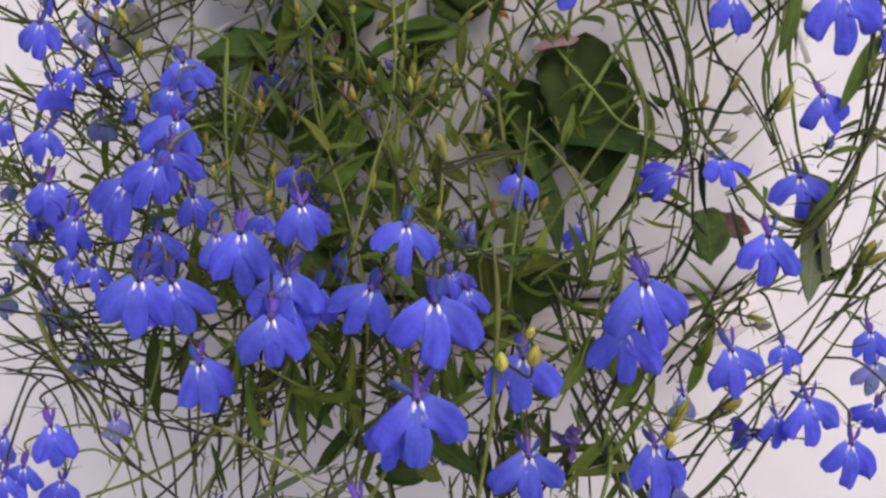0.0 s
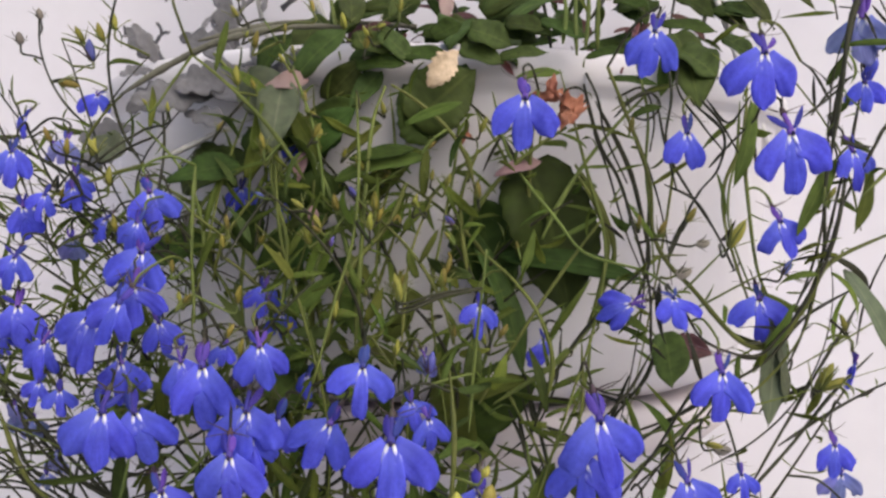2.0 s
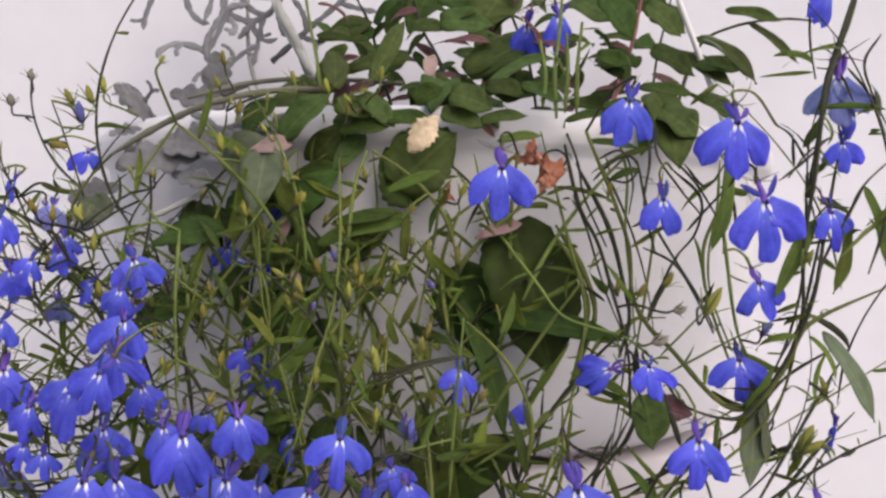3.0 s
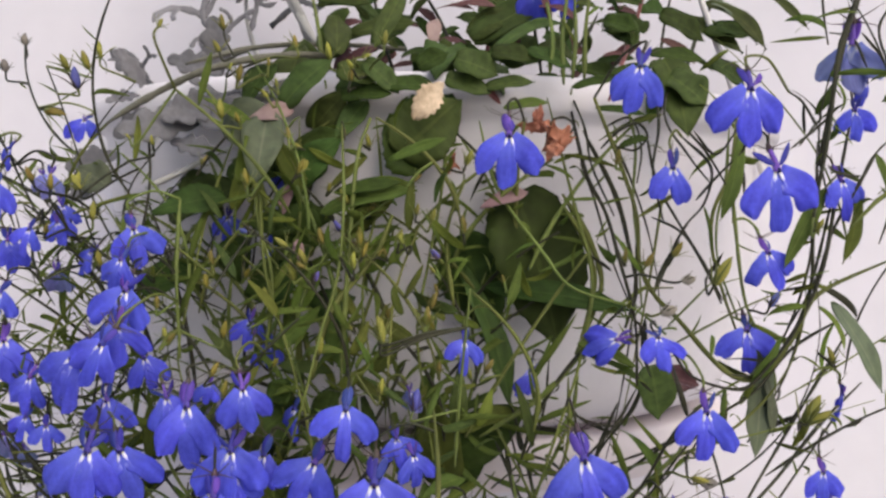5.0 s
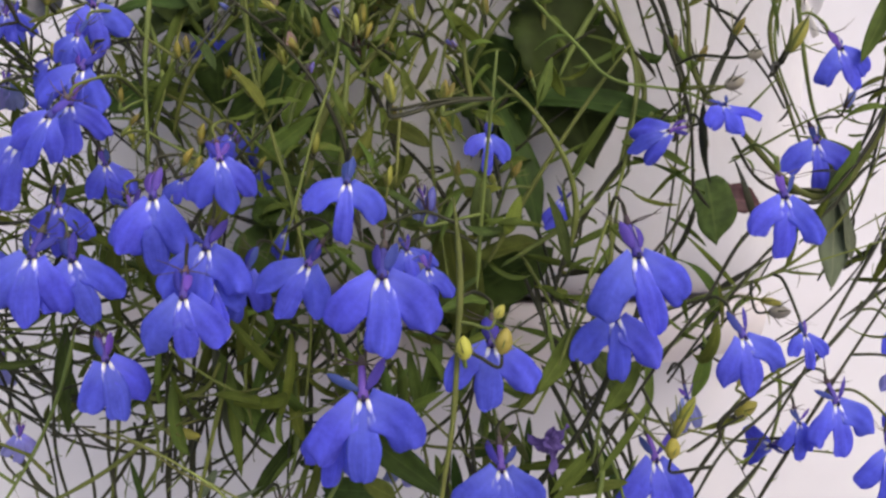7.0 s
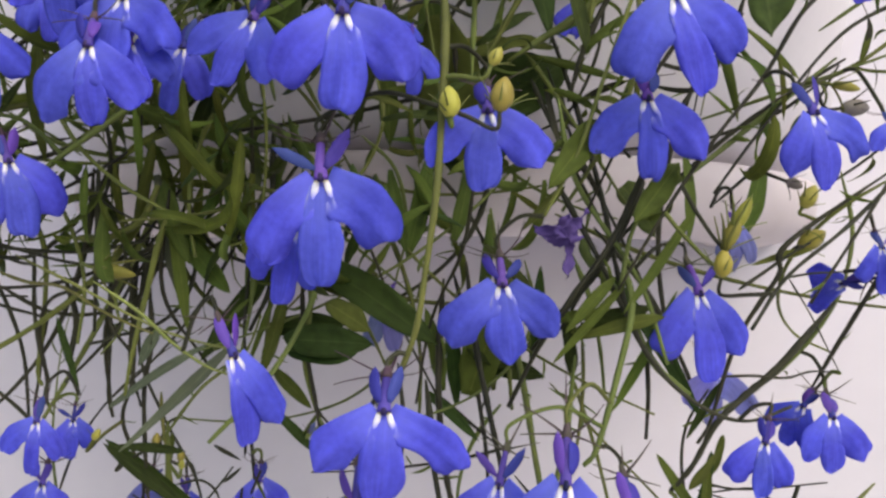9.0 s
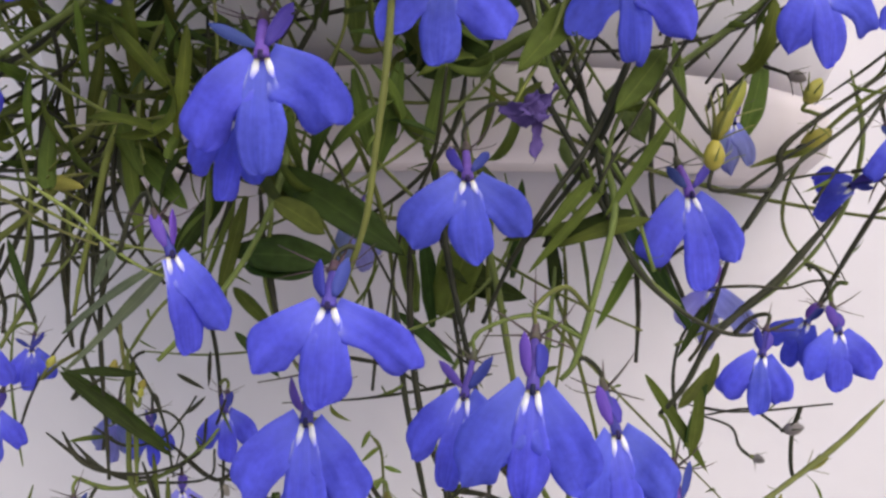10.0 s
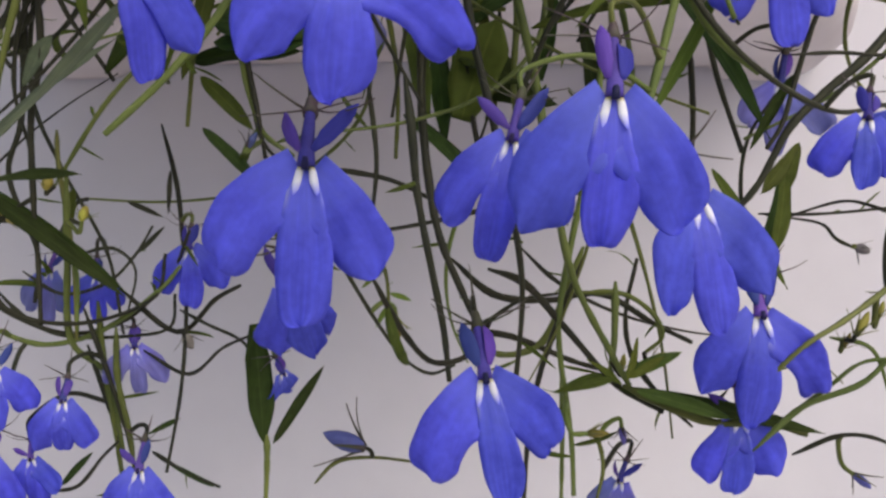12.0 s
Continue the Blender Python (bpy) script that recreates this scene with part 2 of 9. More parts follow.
def blade_data(length, width, shape, curl=0.0, fold=0.15, thick=0.04, wave=0.0, teeth=0, tooth=0.0, rows=10, cols=4, twist=0.0, rng=None):
    """A leaf or petal blade: it starts at the origin, runs along +X, its face looks to +Z, and it is curled down by `curl` radians
    over its length. shape(u) gives the half-width from 0 to 1. The blade is closed, with a thickness."""
    top, uvs = [], []
    x = z = 0.0
    for i in range(rows + 1):
        u = i / rows
        a = -curl * u
        if i:
            x += math.cos(a) * length / rows
            z += math.sin(a) * length / rows
        hw = max(0.004, shape(u)) * width / 2
        if teeth:
            hw *= 1 + tooth * (((u * teeth) % 1) - 0.5)
        tw = twist * u
        for j in range(cols + 1):
            v = 2 * j / cols - 1
            y = v * hw
            h = fold * abs(v) * hw + wave * width * math.sin(u * 9 + v * 2) * abs(v) * 0.3
            if rng:
                h += width * 0.02 * (rng.random() - 0.5)
            yy, hh = y * math.cos(tw) - h * math.sin(tw), y * math.sin(tw) + h * math.cos(tw)
            top.append(Vector((x - math.sin(a) * hh, yy, z + math.cos(a) * hh)))
            uvs.append((u, j / cols))
    n = len(top)
    low = [v - Vector((0, 0, thick * width * 0.5)) for v in top]
    faces = grid_faces(rows + 1, cols + 1)
    faces += [tuple(k + n for k in f[::-1]) for f in faces]
    edge = [j for j in range(cols + 1)] + [i * (cols + 1) + cols for i in range(1, rows + 1)]
    edge += [rows * (cols + 1) + j for j in range(cols - 1, -1, -1)] + [i * (cols + 1) for i in range(rows - 1, 0, -1)]
    faces += [(edge[k], edge[k] + n, edge[(k + 1) % len(edge)] + n, edge[(k + 1) % len(edge)]) for k in range(len(edge))]
    return top + low, faces, uvs + uvs


def ovate(u):
    return math.sin(math.pi * min(1, u * 0.94 + 0.04) ** 0.72) ** 0.85


def lance(u):
    return (4 * u * (1 - u)) ** 0.7 * (1.15 - 0.4 * u)


def strap(u):
    return min(1, 0.35 + u * 2.2) * min(1, ((1 - u) * 3.2) ** 0.7)


def oblong(u):
    return min(1, 0.22 + 2.6 * u ** 1.2) * min(1, ((1 - u) * 2.6 + 0.0001) ** 0.55)


def scalloped(u):
    return min(1, 0.15 + 1.9 * u) * min(1, ((1 - u) * 2.4 + 0.0001) ** 0.6) * (0.56 + 0.44 * abs(math.sin(u * math.pi * 3.6 + 0.4)))


def aim(at, direction, face=(0, -1, 0), scale=1.0):
    """A pose with local +X along direction and local +Z turned towards face."""
    x = Vector(direction).normalized()
    z = Vector(face)
    z = z - x * z.dot(x)
    z = z.normalized() if z.length > 1e-5 else x.orthogonal().normalized()
    y = z.cross(x)
    r = Matrix((x, y, z)).transposed().to_4x4()
    return Matrix.Translation(at) @ r @ Matrix.Scale(scale, 4)


# ---- the wall and the ground ----
def box_mesh(name, lo, hi, mat, bevel=0.0):
    bm = bmesh.new()
    bmesh.ops.create_cube(bm, size=1)
    for v in bm.verts:
        v.co = [lo[i] if v.co[i] < 0 else hi[i] for i in range(3)]
    if bevel:
        bmesh.ops.bevel(bm, geom=bm.edges[:], offset=bevel, segments=2, affect="EDGES", profile=0.5)
    me = bpy.data.meshes.new(name)
    bm.to_mesh(me)
    bm.free()
    me.materials.append(mat)
    return me


WALL_Y = 0.142
tagged(new("wall_north", box_mesh("wall_north", (-4, WALL_Y, 0), (4, WALL_Y + 0.2, 3.2), WALL)), "plain white rendered house wall behind the basket", "wall", kind="structure")
# The ground is never in view; it is added to bounce light upwards.
tagged(new("ground", box_mesh("ground", (-60, -60, -0.2), (60, 60, 0), BOUNCE_GREY)), "unseen grey ground added below the planter to bounce light up", "ground", kind="structure")


# ---- the wall planter ----
POT_X, POT_Y, POT_Z = -0.003, WALL_Y - 0.0015, 1.385


def half_round(name, profile, mat, squash=0.775, segments=72, closed=True):
    """A half-round shell against the wall, from a profile of radius and height."""
    verts = []
    for r, z in profile:
        r *= 1.035
        for k in range(segments + 1):
            a = math.pi * (1 + k / segments)
            verts.append((r * math.cos(a), squash * r * math.sin(a), z - POT_Z))
    n, m = len(profile), segments + 1
    faces = [(i * m + k, i * m + k + 1, (i + 1) * m + k + 1, (i + 1) * m + k) for i in range(n - 1) for k in range(segments)]
    if closed:
        faces.append(tuple(i * m for i in range(n)) + tuple(i * m + segments for i in range(n - 1, -1, -1)))
    uvs = [(i / n, k / m) for i in range(n) for k in range(m)]
    me = mesh_of(name, verts, faces, mat, uvs)
    return me


planter = thing("wall_planter", (POT_X, POT_Y, POT_Z), "white plastic half-round planter mounted on the wall", "planter")
BODY = [(0.002, 1.4135), (0.075, 1.413), (0.100, 1.415), (0.1105, 1.420), (0.1145, 1.428), (0.1165, 1.436), (0.1205, 1.462), (0.1245, 1.495), (0.1256, 1.508),
        (0.1262, 1.5105), (0.1285, 1.5115), (0.1296, 1.5130), (0.1300, 1.5165), (0.1295, 1.5202), (0.1275, 1.5222), (0.1248, 1.5215),
        (0.1228, 1.519), (0.1218, 1.509), (0.1210, 1.500)]
part("pot", half_round("pot", BODY, POT), planter, label="tapered white plastic pot with a rolled rim")
TRAY = [(0.002, 1.4000), (0.080, 1.3985), (0.084, 1.3950), (0.098, 1.3945), (0.1065, 1.3965), (0.1115, 1.4010), (0.1130, 1.4075), (0.1118, 1.4120),
        (0.1090, 1.4132), (0.1050, 1.4128), (0.002, 1.4128)]
part("drip_tray", half_round("drip_tray", TRAY, TRAY_MAT), planter, label="shallow half-round white drip tray")
soil_profile = [(0.002, 1.502), (0.03, 1.5035), (0.06, 1.5015), (0.09, 1.5005), (0.1212, 1.499)]
part("soil", half_round("soil", soil_profile, SOIL, closed=False), planter, label="dark potting soil")


def plant_stake(foot, top):
    """A thin white plastic cane pushed into the soil."""
    foot, top = Vector(foot), Vector(top)
    ob = thing("plant_stake", foot, "thin white plastic cane leaning in the planter", "plant stake", "canes in the planter")
    d = tube_data(bezier_path([Vector(), (top - foot) * 0.4, (top - foot)], 4), 0.0011, 10, 0.8)
    part("cane", mesh_of("cane", *d[:2], METAL_WHITE, d[2]), ob)
    return ob


plant_stake((0.112, 0.088, 1.495), (0.040, 0.07, 1.66))


def clear(p, gap=0.003):
    """Keeps a point of a plant in front of the planter and the wall."""
    p.y = min(p.y, WALL_Y - 0.006)
    x = p.x - POT_X
    if 1.385 < p.z < 1.5235 and abs(x) < 0.13:
        p.y = min(p.y, POT_Y - 0.775 * math.sqrt(0.1346 ** 2 - x * x) - gap)
    return p


# ---- lobelia flowers ----
def lobe_width(u, base, waist, blunt=4.0):
    rise = min(1, u / 0.62)
    body = base + (1 - base) * rise * rise * (3 - 2 * rise) - waist * math.exp(-((u - 0.34) / 0.16) ** 2)
    return body * (1 - (max(0, u - 0.62) / 0.38) ** blunt) ** (0.42 + 0.32 / blunt)


def petal_data(length, width, turn, lift, cup, droop, rng):
    """A lobe of the lip, hanging from the throat at the origin; turn: radians out from straight down, to +X."""
    rows, cols = 16, 8
    verts, uvs = [], []
    last = 0.0
    ph, ph2, notch, lop = rng.random() * 6, rng.random() * 6, rng.uniform(-0.04, 0.05), rng.uniform(-0.12, 0.12)
    sway, blunt = rng.uniform(-0.25, 0.25), rng.uniform(2.0, 4.2)
    out_side = 0 if abs(turn) < 0.3 else (1 if turn > 0 else -1)
    cx = cz = 0.0
    for i in range(rows + 1):
        u = 1 - (1 - i / rows) ** 1.7
        a = turn * (1.40 - 0.78 * u) + sway * (u - 0.5) * (1 if out_side else 0.5)
        cx += math.sin(a) * length * (u - last)
        cz -= math.cos(a) * length * (u - last)
        last = u
        hw = max(0.012, width / 2 * lobe_width(u, 0.70 if out_side else 0.62, 0.0 if out_side else 0.03, blunt))
        fwd = lift * math.sin(min(1, u * 1.25) * math.pi / 2) - droop * u * u
        for j in range(cols + 1):
            v = 2 * j / cols - 1
            rim = abs(v) ** 2
            ragged = 1 + rim * u * (0.09 * math.sin(8 * u + ph + 2 * v) + 0.035 * math.sin(19 * u + ph2 * v))
            if out_side:
                ragged *= 1 + 0.14 * v * out_side * math.sin(math.pi * min(1, u * 1.05))
                if v * out_side < 0:
                    ragged *= 1 + 0.6 * math.exp(-((u - 0.27) / 0.17) ** 2)
            ridge = 0.012 * (math.cos(v * 8) - 1) * math.sin(math.pi * min(1, u * 1.1))
            ripple = 0.022 * rim * math.sin(11 * u + ph2 + 2 * v) * u
            out = -cup * v * v * hw * max(0, u - 0.3) * 2 + 0.03 * math.sin(5 * u + 3.2 * v + ph) * u + ridge + ripple
            px = v * hw * (1 + lop * v) * ragged
            end = max(0, u - 0.72) / 0.28
            w = px / (width / 2)
            pull = length * end * (notch * math.exp(-(w * 3) ** 2) + 0.03 * math.sin(4.5 * w + ph))
            verts.append(Vector((cx + px * math.cos(a) - pull * math.sin(a), -(fwd + out), cz + px * math.sin(a) + pull * math.cos(a))))
            uvs.append((u, j / cols if abs(turn) < 0.3 else 0.5 + 0.5 * (1 - j / cols if turn > 0 else j / cols)))
    n = len(verts)
    faces = grid_faces(rows + 1, cols + 1)
    low = [v + Vector((0, 0.012, 0)) for v in verts]
    faces += [tuple(k + n for k in f[::-1]) for f in faces]
    edge = [j for j in range(cols + 1)] + [i * (cols + 1) + cols for i in range(1, rows + 1)]
    edge += [rows * (cols + 1) + j for j in range(cols - 1, -1, -1)] + [i * (cols + 1) for i in range(rows - 1, 0, -1)]
    faces += [(edge[k], edge[k] + n, edge[(k + 1) % len(edge)] + n, edge[(k + 1) % len(edge)]) for k in range(len(edge))]
    return verts + low, faces, uvs + uvs


def flower_meshes(seed, spread, pale):
    """The meshes of one form of flower; its lip is one unit wide, the throat lies at the origin and it looks to -Y."""
    rng = random.Random(seed)
    blue = PETAL_PALE if pale else PETAL
    made = []
    for k, (turn, wide, long) in enumerate(((-0.66, 0.36, 0.70), (0.66, 0.36, 0.70), (0.0, 0.34, 0.79))):
        turn = turn * spread + rng.uniform(-0.09, 0.09)
        d = petal_data(long * rng.uniform(0.92, 1.1), wide * (rng.uniform(0.76, 1.04) if k == 2 else rng.uniform(0.90, 1.14)), turn, 0.15, rng.uniform(0.0, 0.4),
                       rng.uniform(0.0, 0.22), rng)
        made.append(("petal", mesh_of("petal", [v + Vector((0.03 * (1 if turn > 0.3 else -1 if turn < -0.3 else 0), -0.006 * (k == 2), -0.02)) for v in d[0]], d[1], blue, d[2])))
    for side in (-1, 1):
        d = blade_data(0.32 * rng.uniform(0.8, 1.2), rng.uniform(0.09, 0.12), strap, rng.uniform(-0.4, 1.0), 0.35, 0.1, rows=7, cols=2, twist=rng.uniform(-0.5, 0.5))
        lean = side * (rng.uniform(0.04, 0.38) if rng.random() < 0.75 else rng.uniform(0.5, 1.1))
        m = aim((side * 0.038, -0.012, 0.085), (math.sin(lean), 0.22, math.cos(lean)), (side * 0.5, -1, 0.2))
        made.append(("upper_petal", mesh_of("upper_petal", [m @ v for v in d[0]], d[1], PETAL_UP, d[2])))
    verts, faces, uvs = [], [], []
    for side in (-1, 1):
        o = len(verts)
        for t, hw in ((0.0, 0.018), (0.25, 0.024), (0.55, 0.026), (0.8, 0.018), (1.0, 0.005)):
            x, z, y = side * (0.034 + 0.036 * t * rng.uniform(0.85, 1.15)), -0.005 - 0.155 * t, -0.008 - 0.15 * math.sin(min(1, (0.012 + 0.145 * t) / 0.86 * 1.25) * math.pi / 2)
            for e in (-1, 1):
                verts += [Vector((x + e * hw * rng.uniform(0.85, 1.1), y - 0.002, z)), Vector((x + e * hw, y + 0.03, z))]
                uvs += [(t, 0.5 + 0.5 * e)] * 2
        for i in range(4):
            a = o + i * 4
            faces += [(a, a + 2, a + 6, a + 4), (a + 1, a + 5, a + 7, a + 3), (a, a + 4, a + 5, a + 1), (a + 2, a + 3, a + 7, a + 6)]
    marks = mesh_of("throat_mark", verts, faces, WHITE_MARK, uvs)
    made.append(("throat_mark", marks))
    d = tube_data([Vector((0, y, z)) for y, z in ((-0.05, -0.02), (-0.058, 0.012), (-0.045, 0.04))], 0.026, 6, 0.8)
    made.append(("throat", mesh_of("throat", d[0], d[1], THROAT_DARK, d[2])))
    d = tube_data(bezier_path([(0, -0.005, 0.0), (0, 0.015, 0.07), (0, 0.05, 0.15), (0, 0.11, 0.24), (0, 0.17, 0.33)], 3), 0.056, 10, 0.55)
    tube = mesh_of("flower", d[0], d[1], TUBE, d[2])
    verts, faces, uvs = [], [], []
    for k in range(5):
        a = 2 * math.pi * k / 5 + rng.random() * 0.5
        d = blade_data(rng.uniform(0.28, 0.5), 0.036, lambda u: 1 - u * 0.9, rng.uniform(-0.9, 0.4), 0.2, 0.4, rows=4, cols=2)
        m = aim((0.03 * math.cos(a), 0.18 + 0.02 * math.sin(a), 0.33), (math.cos(a), 0.35 * math.sin(a) + 0.1, 0.3 + 0.5 * math.sin(a)), (0, -0.2, 1))
        faces += [tuple(i + len(verts) for i in f) for f in d[1]]
        verts += [m @ v for v in d[0]]
        uvs += d[2]
    d = tube_data([Vector((0, 0.15, 0.30)), Vector((0, 0.18, 0.345)), Vector((0, 0.2, 0.385)), Vector((0, 0.21, 0.41))], 0.052, 7, 0.45)
    faces += [tuple(i + len(verts) for i in f) for f in d[1]]
    verts, uvs = verts + d[0], uvs + d[2]
    made.append(("calyx", mesh_of("calyx", verts, faces, CALYX, uvs)))
    xs = [v.co.x for _, me in made[:3] for v in me.vertices]
    return tube, made, max(0.78, min(1.1, 1 / (max(xs) - min(xs))))


FORMS = {}
STEMS = []          # (plant, sampled line) of all stems that flowers can grow from
LATER = []          # flowers whose stalks are drawn once all stems stand


def flower(plant, x, y, z, wide, yaw=0, nod=0, roll=0, form=0, spread=1.0, pale=False, label="", drop=(), tall=1.0):
    form = form + 6 * (int(abs(x * 9e4)) % 2)
    key = (form, spread, pale)
    if key not in FORMS:
        FORMS[key] = flower_meshes(form * 7 + 3, spread, pale)
    tube, pieces, fit = FORMS[key]
    wide *= fit * (0.84 if x < -0.095 else 0.95)
    m = pose(x, y, z, -nod, roll, yaw) @ Matrix.Diagonal((wide * (0.93 + 0.02 * (int(abs(z * 7e4)) % 8)), wide, wide * tall * (0.94 + 0.02 * (int(abs(y * 9e5 + x * 3e4)) % 7)), 1))
    f = part("flower", tube, plant, Matrix.Translation(-plant.location) @ m, label)
    for i, (name, me) in enumerate(pieces):
        if i not in drop:
            part(name, me, f)
    LATER.append((plant, m @ Vector((0, 0.205, 0.40)), (m.to_3x3() @ Vector((0, 0.35, 0.9))).normalized()))
    return f


def stem(plant, points, radius=0.0009, mat=None, leafy=1.0, taper=0.55, nodes=True):
    line = bezier_path(points, 6)
    d = tube_data(line, radius, 6, taper, 0.25, random.Random(len(STEMS)))
    o = plant.location
    part("stem", mesh_of("stem", [v - o for v in d[0]], d[1], mat or STEM, d[2]), plant)
    STEMS.append((plant, line, leafy, radius))
    return line


# ---- leaves and buds ----
def blade_mesh(name, mat, *args, **kw):
    d = blade_data(*args, **kw)
    return mesh_of(name, d[0], d[1], mat, d[2])


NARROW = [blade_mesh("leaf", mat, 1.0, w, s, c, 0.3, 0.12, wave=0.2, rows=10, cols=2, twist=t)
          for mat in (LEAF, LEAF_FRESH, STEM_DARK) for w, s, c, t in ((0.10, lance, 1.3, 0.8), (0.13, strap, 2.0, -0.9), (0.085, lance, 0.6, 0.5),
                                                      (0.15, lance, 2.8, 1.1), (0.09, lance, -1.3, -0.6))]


def leaf(plant, base, tip, width, mat, face=(0, -1, 0.3), shape=ovate, curl=0.5, fold=0.25, teeth=0, tooth=0.0, wave=0.3, name="leaf", label="", twist=0.0, seed=0):
    """A broad leaf from base to tip."""
    base, tip = Vector(base), Vector(tip)
    d = blade_data(1.0, width / (tip - base).length, shape, curl, fold, 0.03, wave, teeth, tooth, 14 if not teeth else 28, 6, twist, random.Random(seed))
    end = sum((d[0][i] for i in range(len(d[0]) // 2 - 7, len(d[0]) // 2)), Vector()) / 7
    m = aim(base, tip - base, face)
    tilt = Matrix.Rotation(math.atan2(end.z, end.x), 4, "Y")
    s = (tip - base).length / end.length
    o = plant.location
    me = mesh_of(name, [m @ (tilt @ v * s) - o for v in d[0]], d[1], mat, d[2])
    return part(name, me, plant, None, label)


def pod_mesh(name, mat, sepal_mat, seed, fat=0.42, sepals=5):
    """A bud or seed pod one unit long along +X, in a green cup with thin sepals."""
    rng = random.Random(seed)
    prof = [(0, 0.06), (0.1, 0.6), (0.3, 0.95), (0.5, 1.0), (0.72, 0.8), (0.9, 0.42), (1.0, 0.06)]
    verts, faces, uvs = [], [], []
    for i, (t, r) in enumerate(prof):
        for k in range(8):
            a = 2 * math.pi * k / 8
            rr = r * fat / 2 * (1 + 0.1 * math.sin(2 * a + seed))
            verts.append(Vector((t, rr * math.cos(a), rr * math.sin(a) + 0.06 * math.sin(t * 3))))
            uvs.append((t, k / 8))
    faces = [(i * 8 + k, i * 8 + (k + 1) % 8, (i + 1) * 8 + (k + 1) % 8, (i + 1) * 8 + k) for i in range(6) for k in range(8)]
    faces += [tuple(range(8))[::-1], tuple(range(48, 56))]
    me = mesh_of(name, verts, faces, mat, uvs)
    verts, faces, uvs = [], [], []
    for k in range(sepals):
        a = 2 * math.pi * k / sepals + rng.random()
        d = blade_data(rng.uniform(0.7, 1.2), 0.12, lambda u: 1 - 0.85 * u, rng.uniform(-0.7, 0.2), 0.2, 0.4, rows=4, cols=2)
        m = aim((0.02, 0.05 * math.cos(a), 0.05 * math.sin(a)), (0.8, math.cos(a) * 0.6, math.sin(a) * 0.6), (0.3, math.cos(a), math.sin(a)))
        faces += [tuple(i + len(verts) for i in f) for f in d[1]]
        verts += [m @ v for v in d[0]]
        uvs += d[2]
    return me, mesh_of("calyx", verts, faces, sepal_mat, uvs)


PODS = {k: [pod_mesh("bud", mat, sep, s, fat) for s in range(3)] for k, mat, sep, fat in
        (("yellow", BUD, STEM_YELLOW, 0.33), ("blue", BUD_BLUE, CALYX, 0.38), ("pod", ANTHER, STEM_YELLOW, 0.6), ("grey", POD_GREY, STEM_DARK, 0.6))}


def bud(plant, x, y, z, length, yaw=0, rise=60, kind="yellow", stalk=True):
    """A bud; yaw: its way in the picture plane, rise: degrees above level, to +X."""
    a = radians(rise)
    way = Vector((math.cos(a) * math.cos(radians(yaw)), -math.sin(radians(yaw)), math.sin(a)))
    length *= 0.8
    me, sep = PODS[kind][int(abs(x * 1e4)) % 3]
    at = Vector((x, y, z))
    b = part("bud", me, plant, aim(at - plant.location, way, (0, -1, 0.1), length))
    part("calyx", sep, b)
    if stalk:
        LATER.append((plant, at, -way))
    return b


# ---- dusty miller, dried bits ----
def ribbon_data(line, wide, thick, normal, tip=0.5):
    """A thick felted strip along a line, flat towards normal, with a rounded end."""
    verts, uvs, n, sides = [], [], len(line), 8
    for i, q in enumerate(line):
        d = (line[min(i + 1, n - 1)] - line[max(i - 1, 0)]).normalized()
        side = d.cross(normal).normalized()
        up = side.cross(d)
        u = i / (n - 1)
        w = wide * (1 - (1 - tip) * u) * (1 + 0.35 * math.exp(-((u - 0.85) / 0.15) ** 2)) * (1 - max(0, (u - 0.9) / 0.1) ** 2 * 0.8) * (1 + 0.22 * math.sin(i * 2.3 + line[0].x * 900))
        for k in range(sides):
            a = 2 * math.pi * k / sides
            verts.append(q + side * math.cos(a) * w / 2 + up * math.sin(a) * thick / 2 * min(1, w / thick))
            uvs.append((u, k / sides))
    faces = [(i * sides + k, i * sides + (k + 1) % sides, (i + 1) * sides + (k + 1) % sides, (i + 1) * sides + k)
             for i in range(n - 1) for k in range(sides)]
    faces += [tuple(range(sides))[::-1], tuple(range((n - 1) * sides, n * sides))]
    return verts, faces, uvs


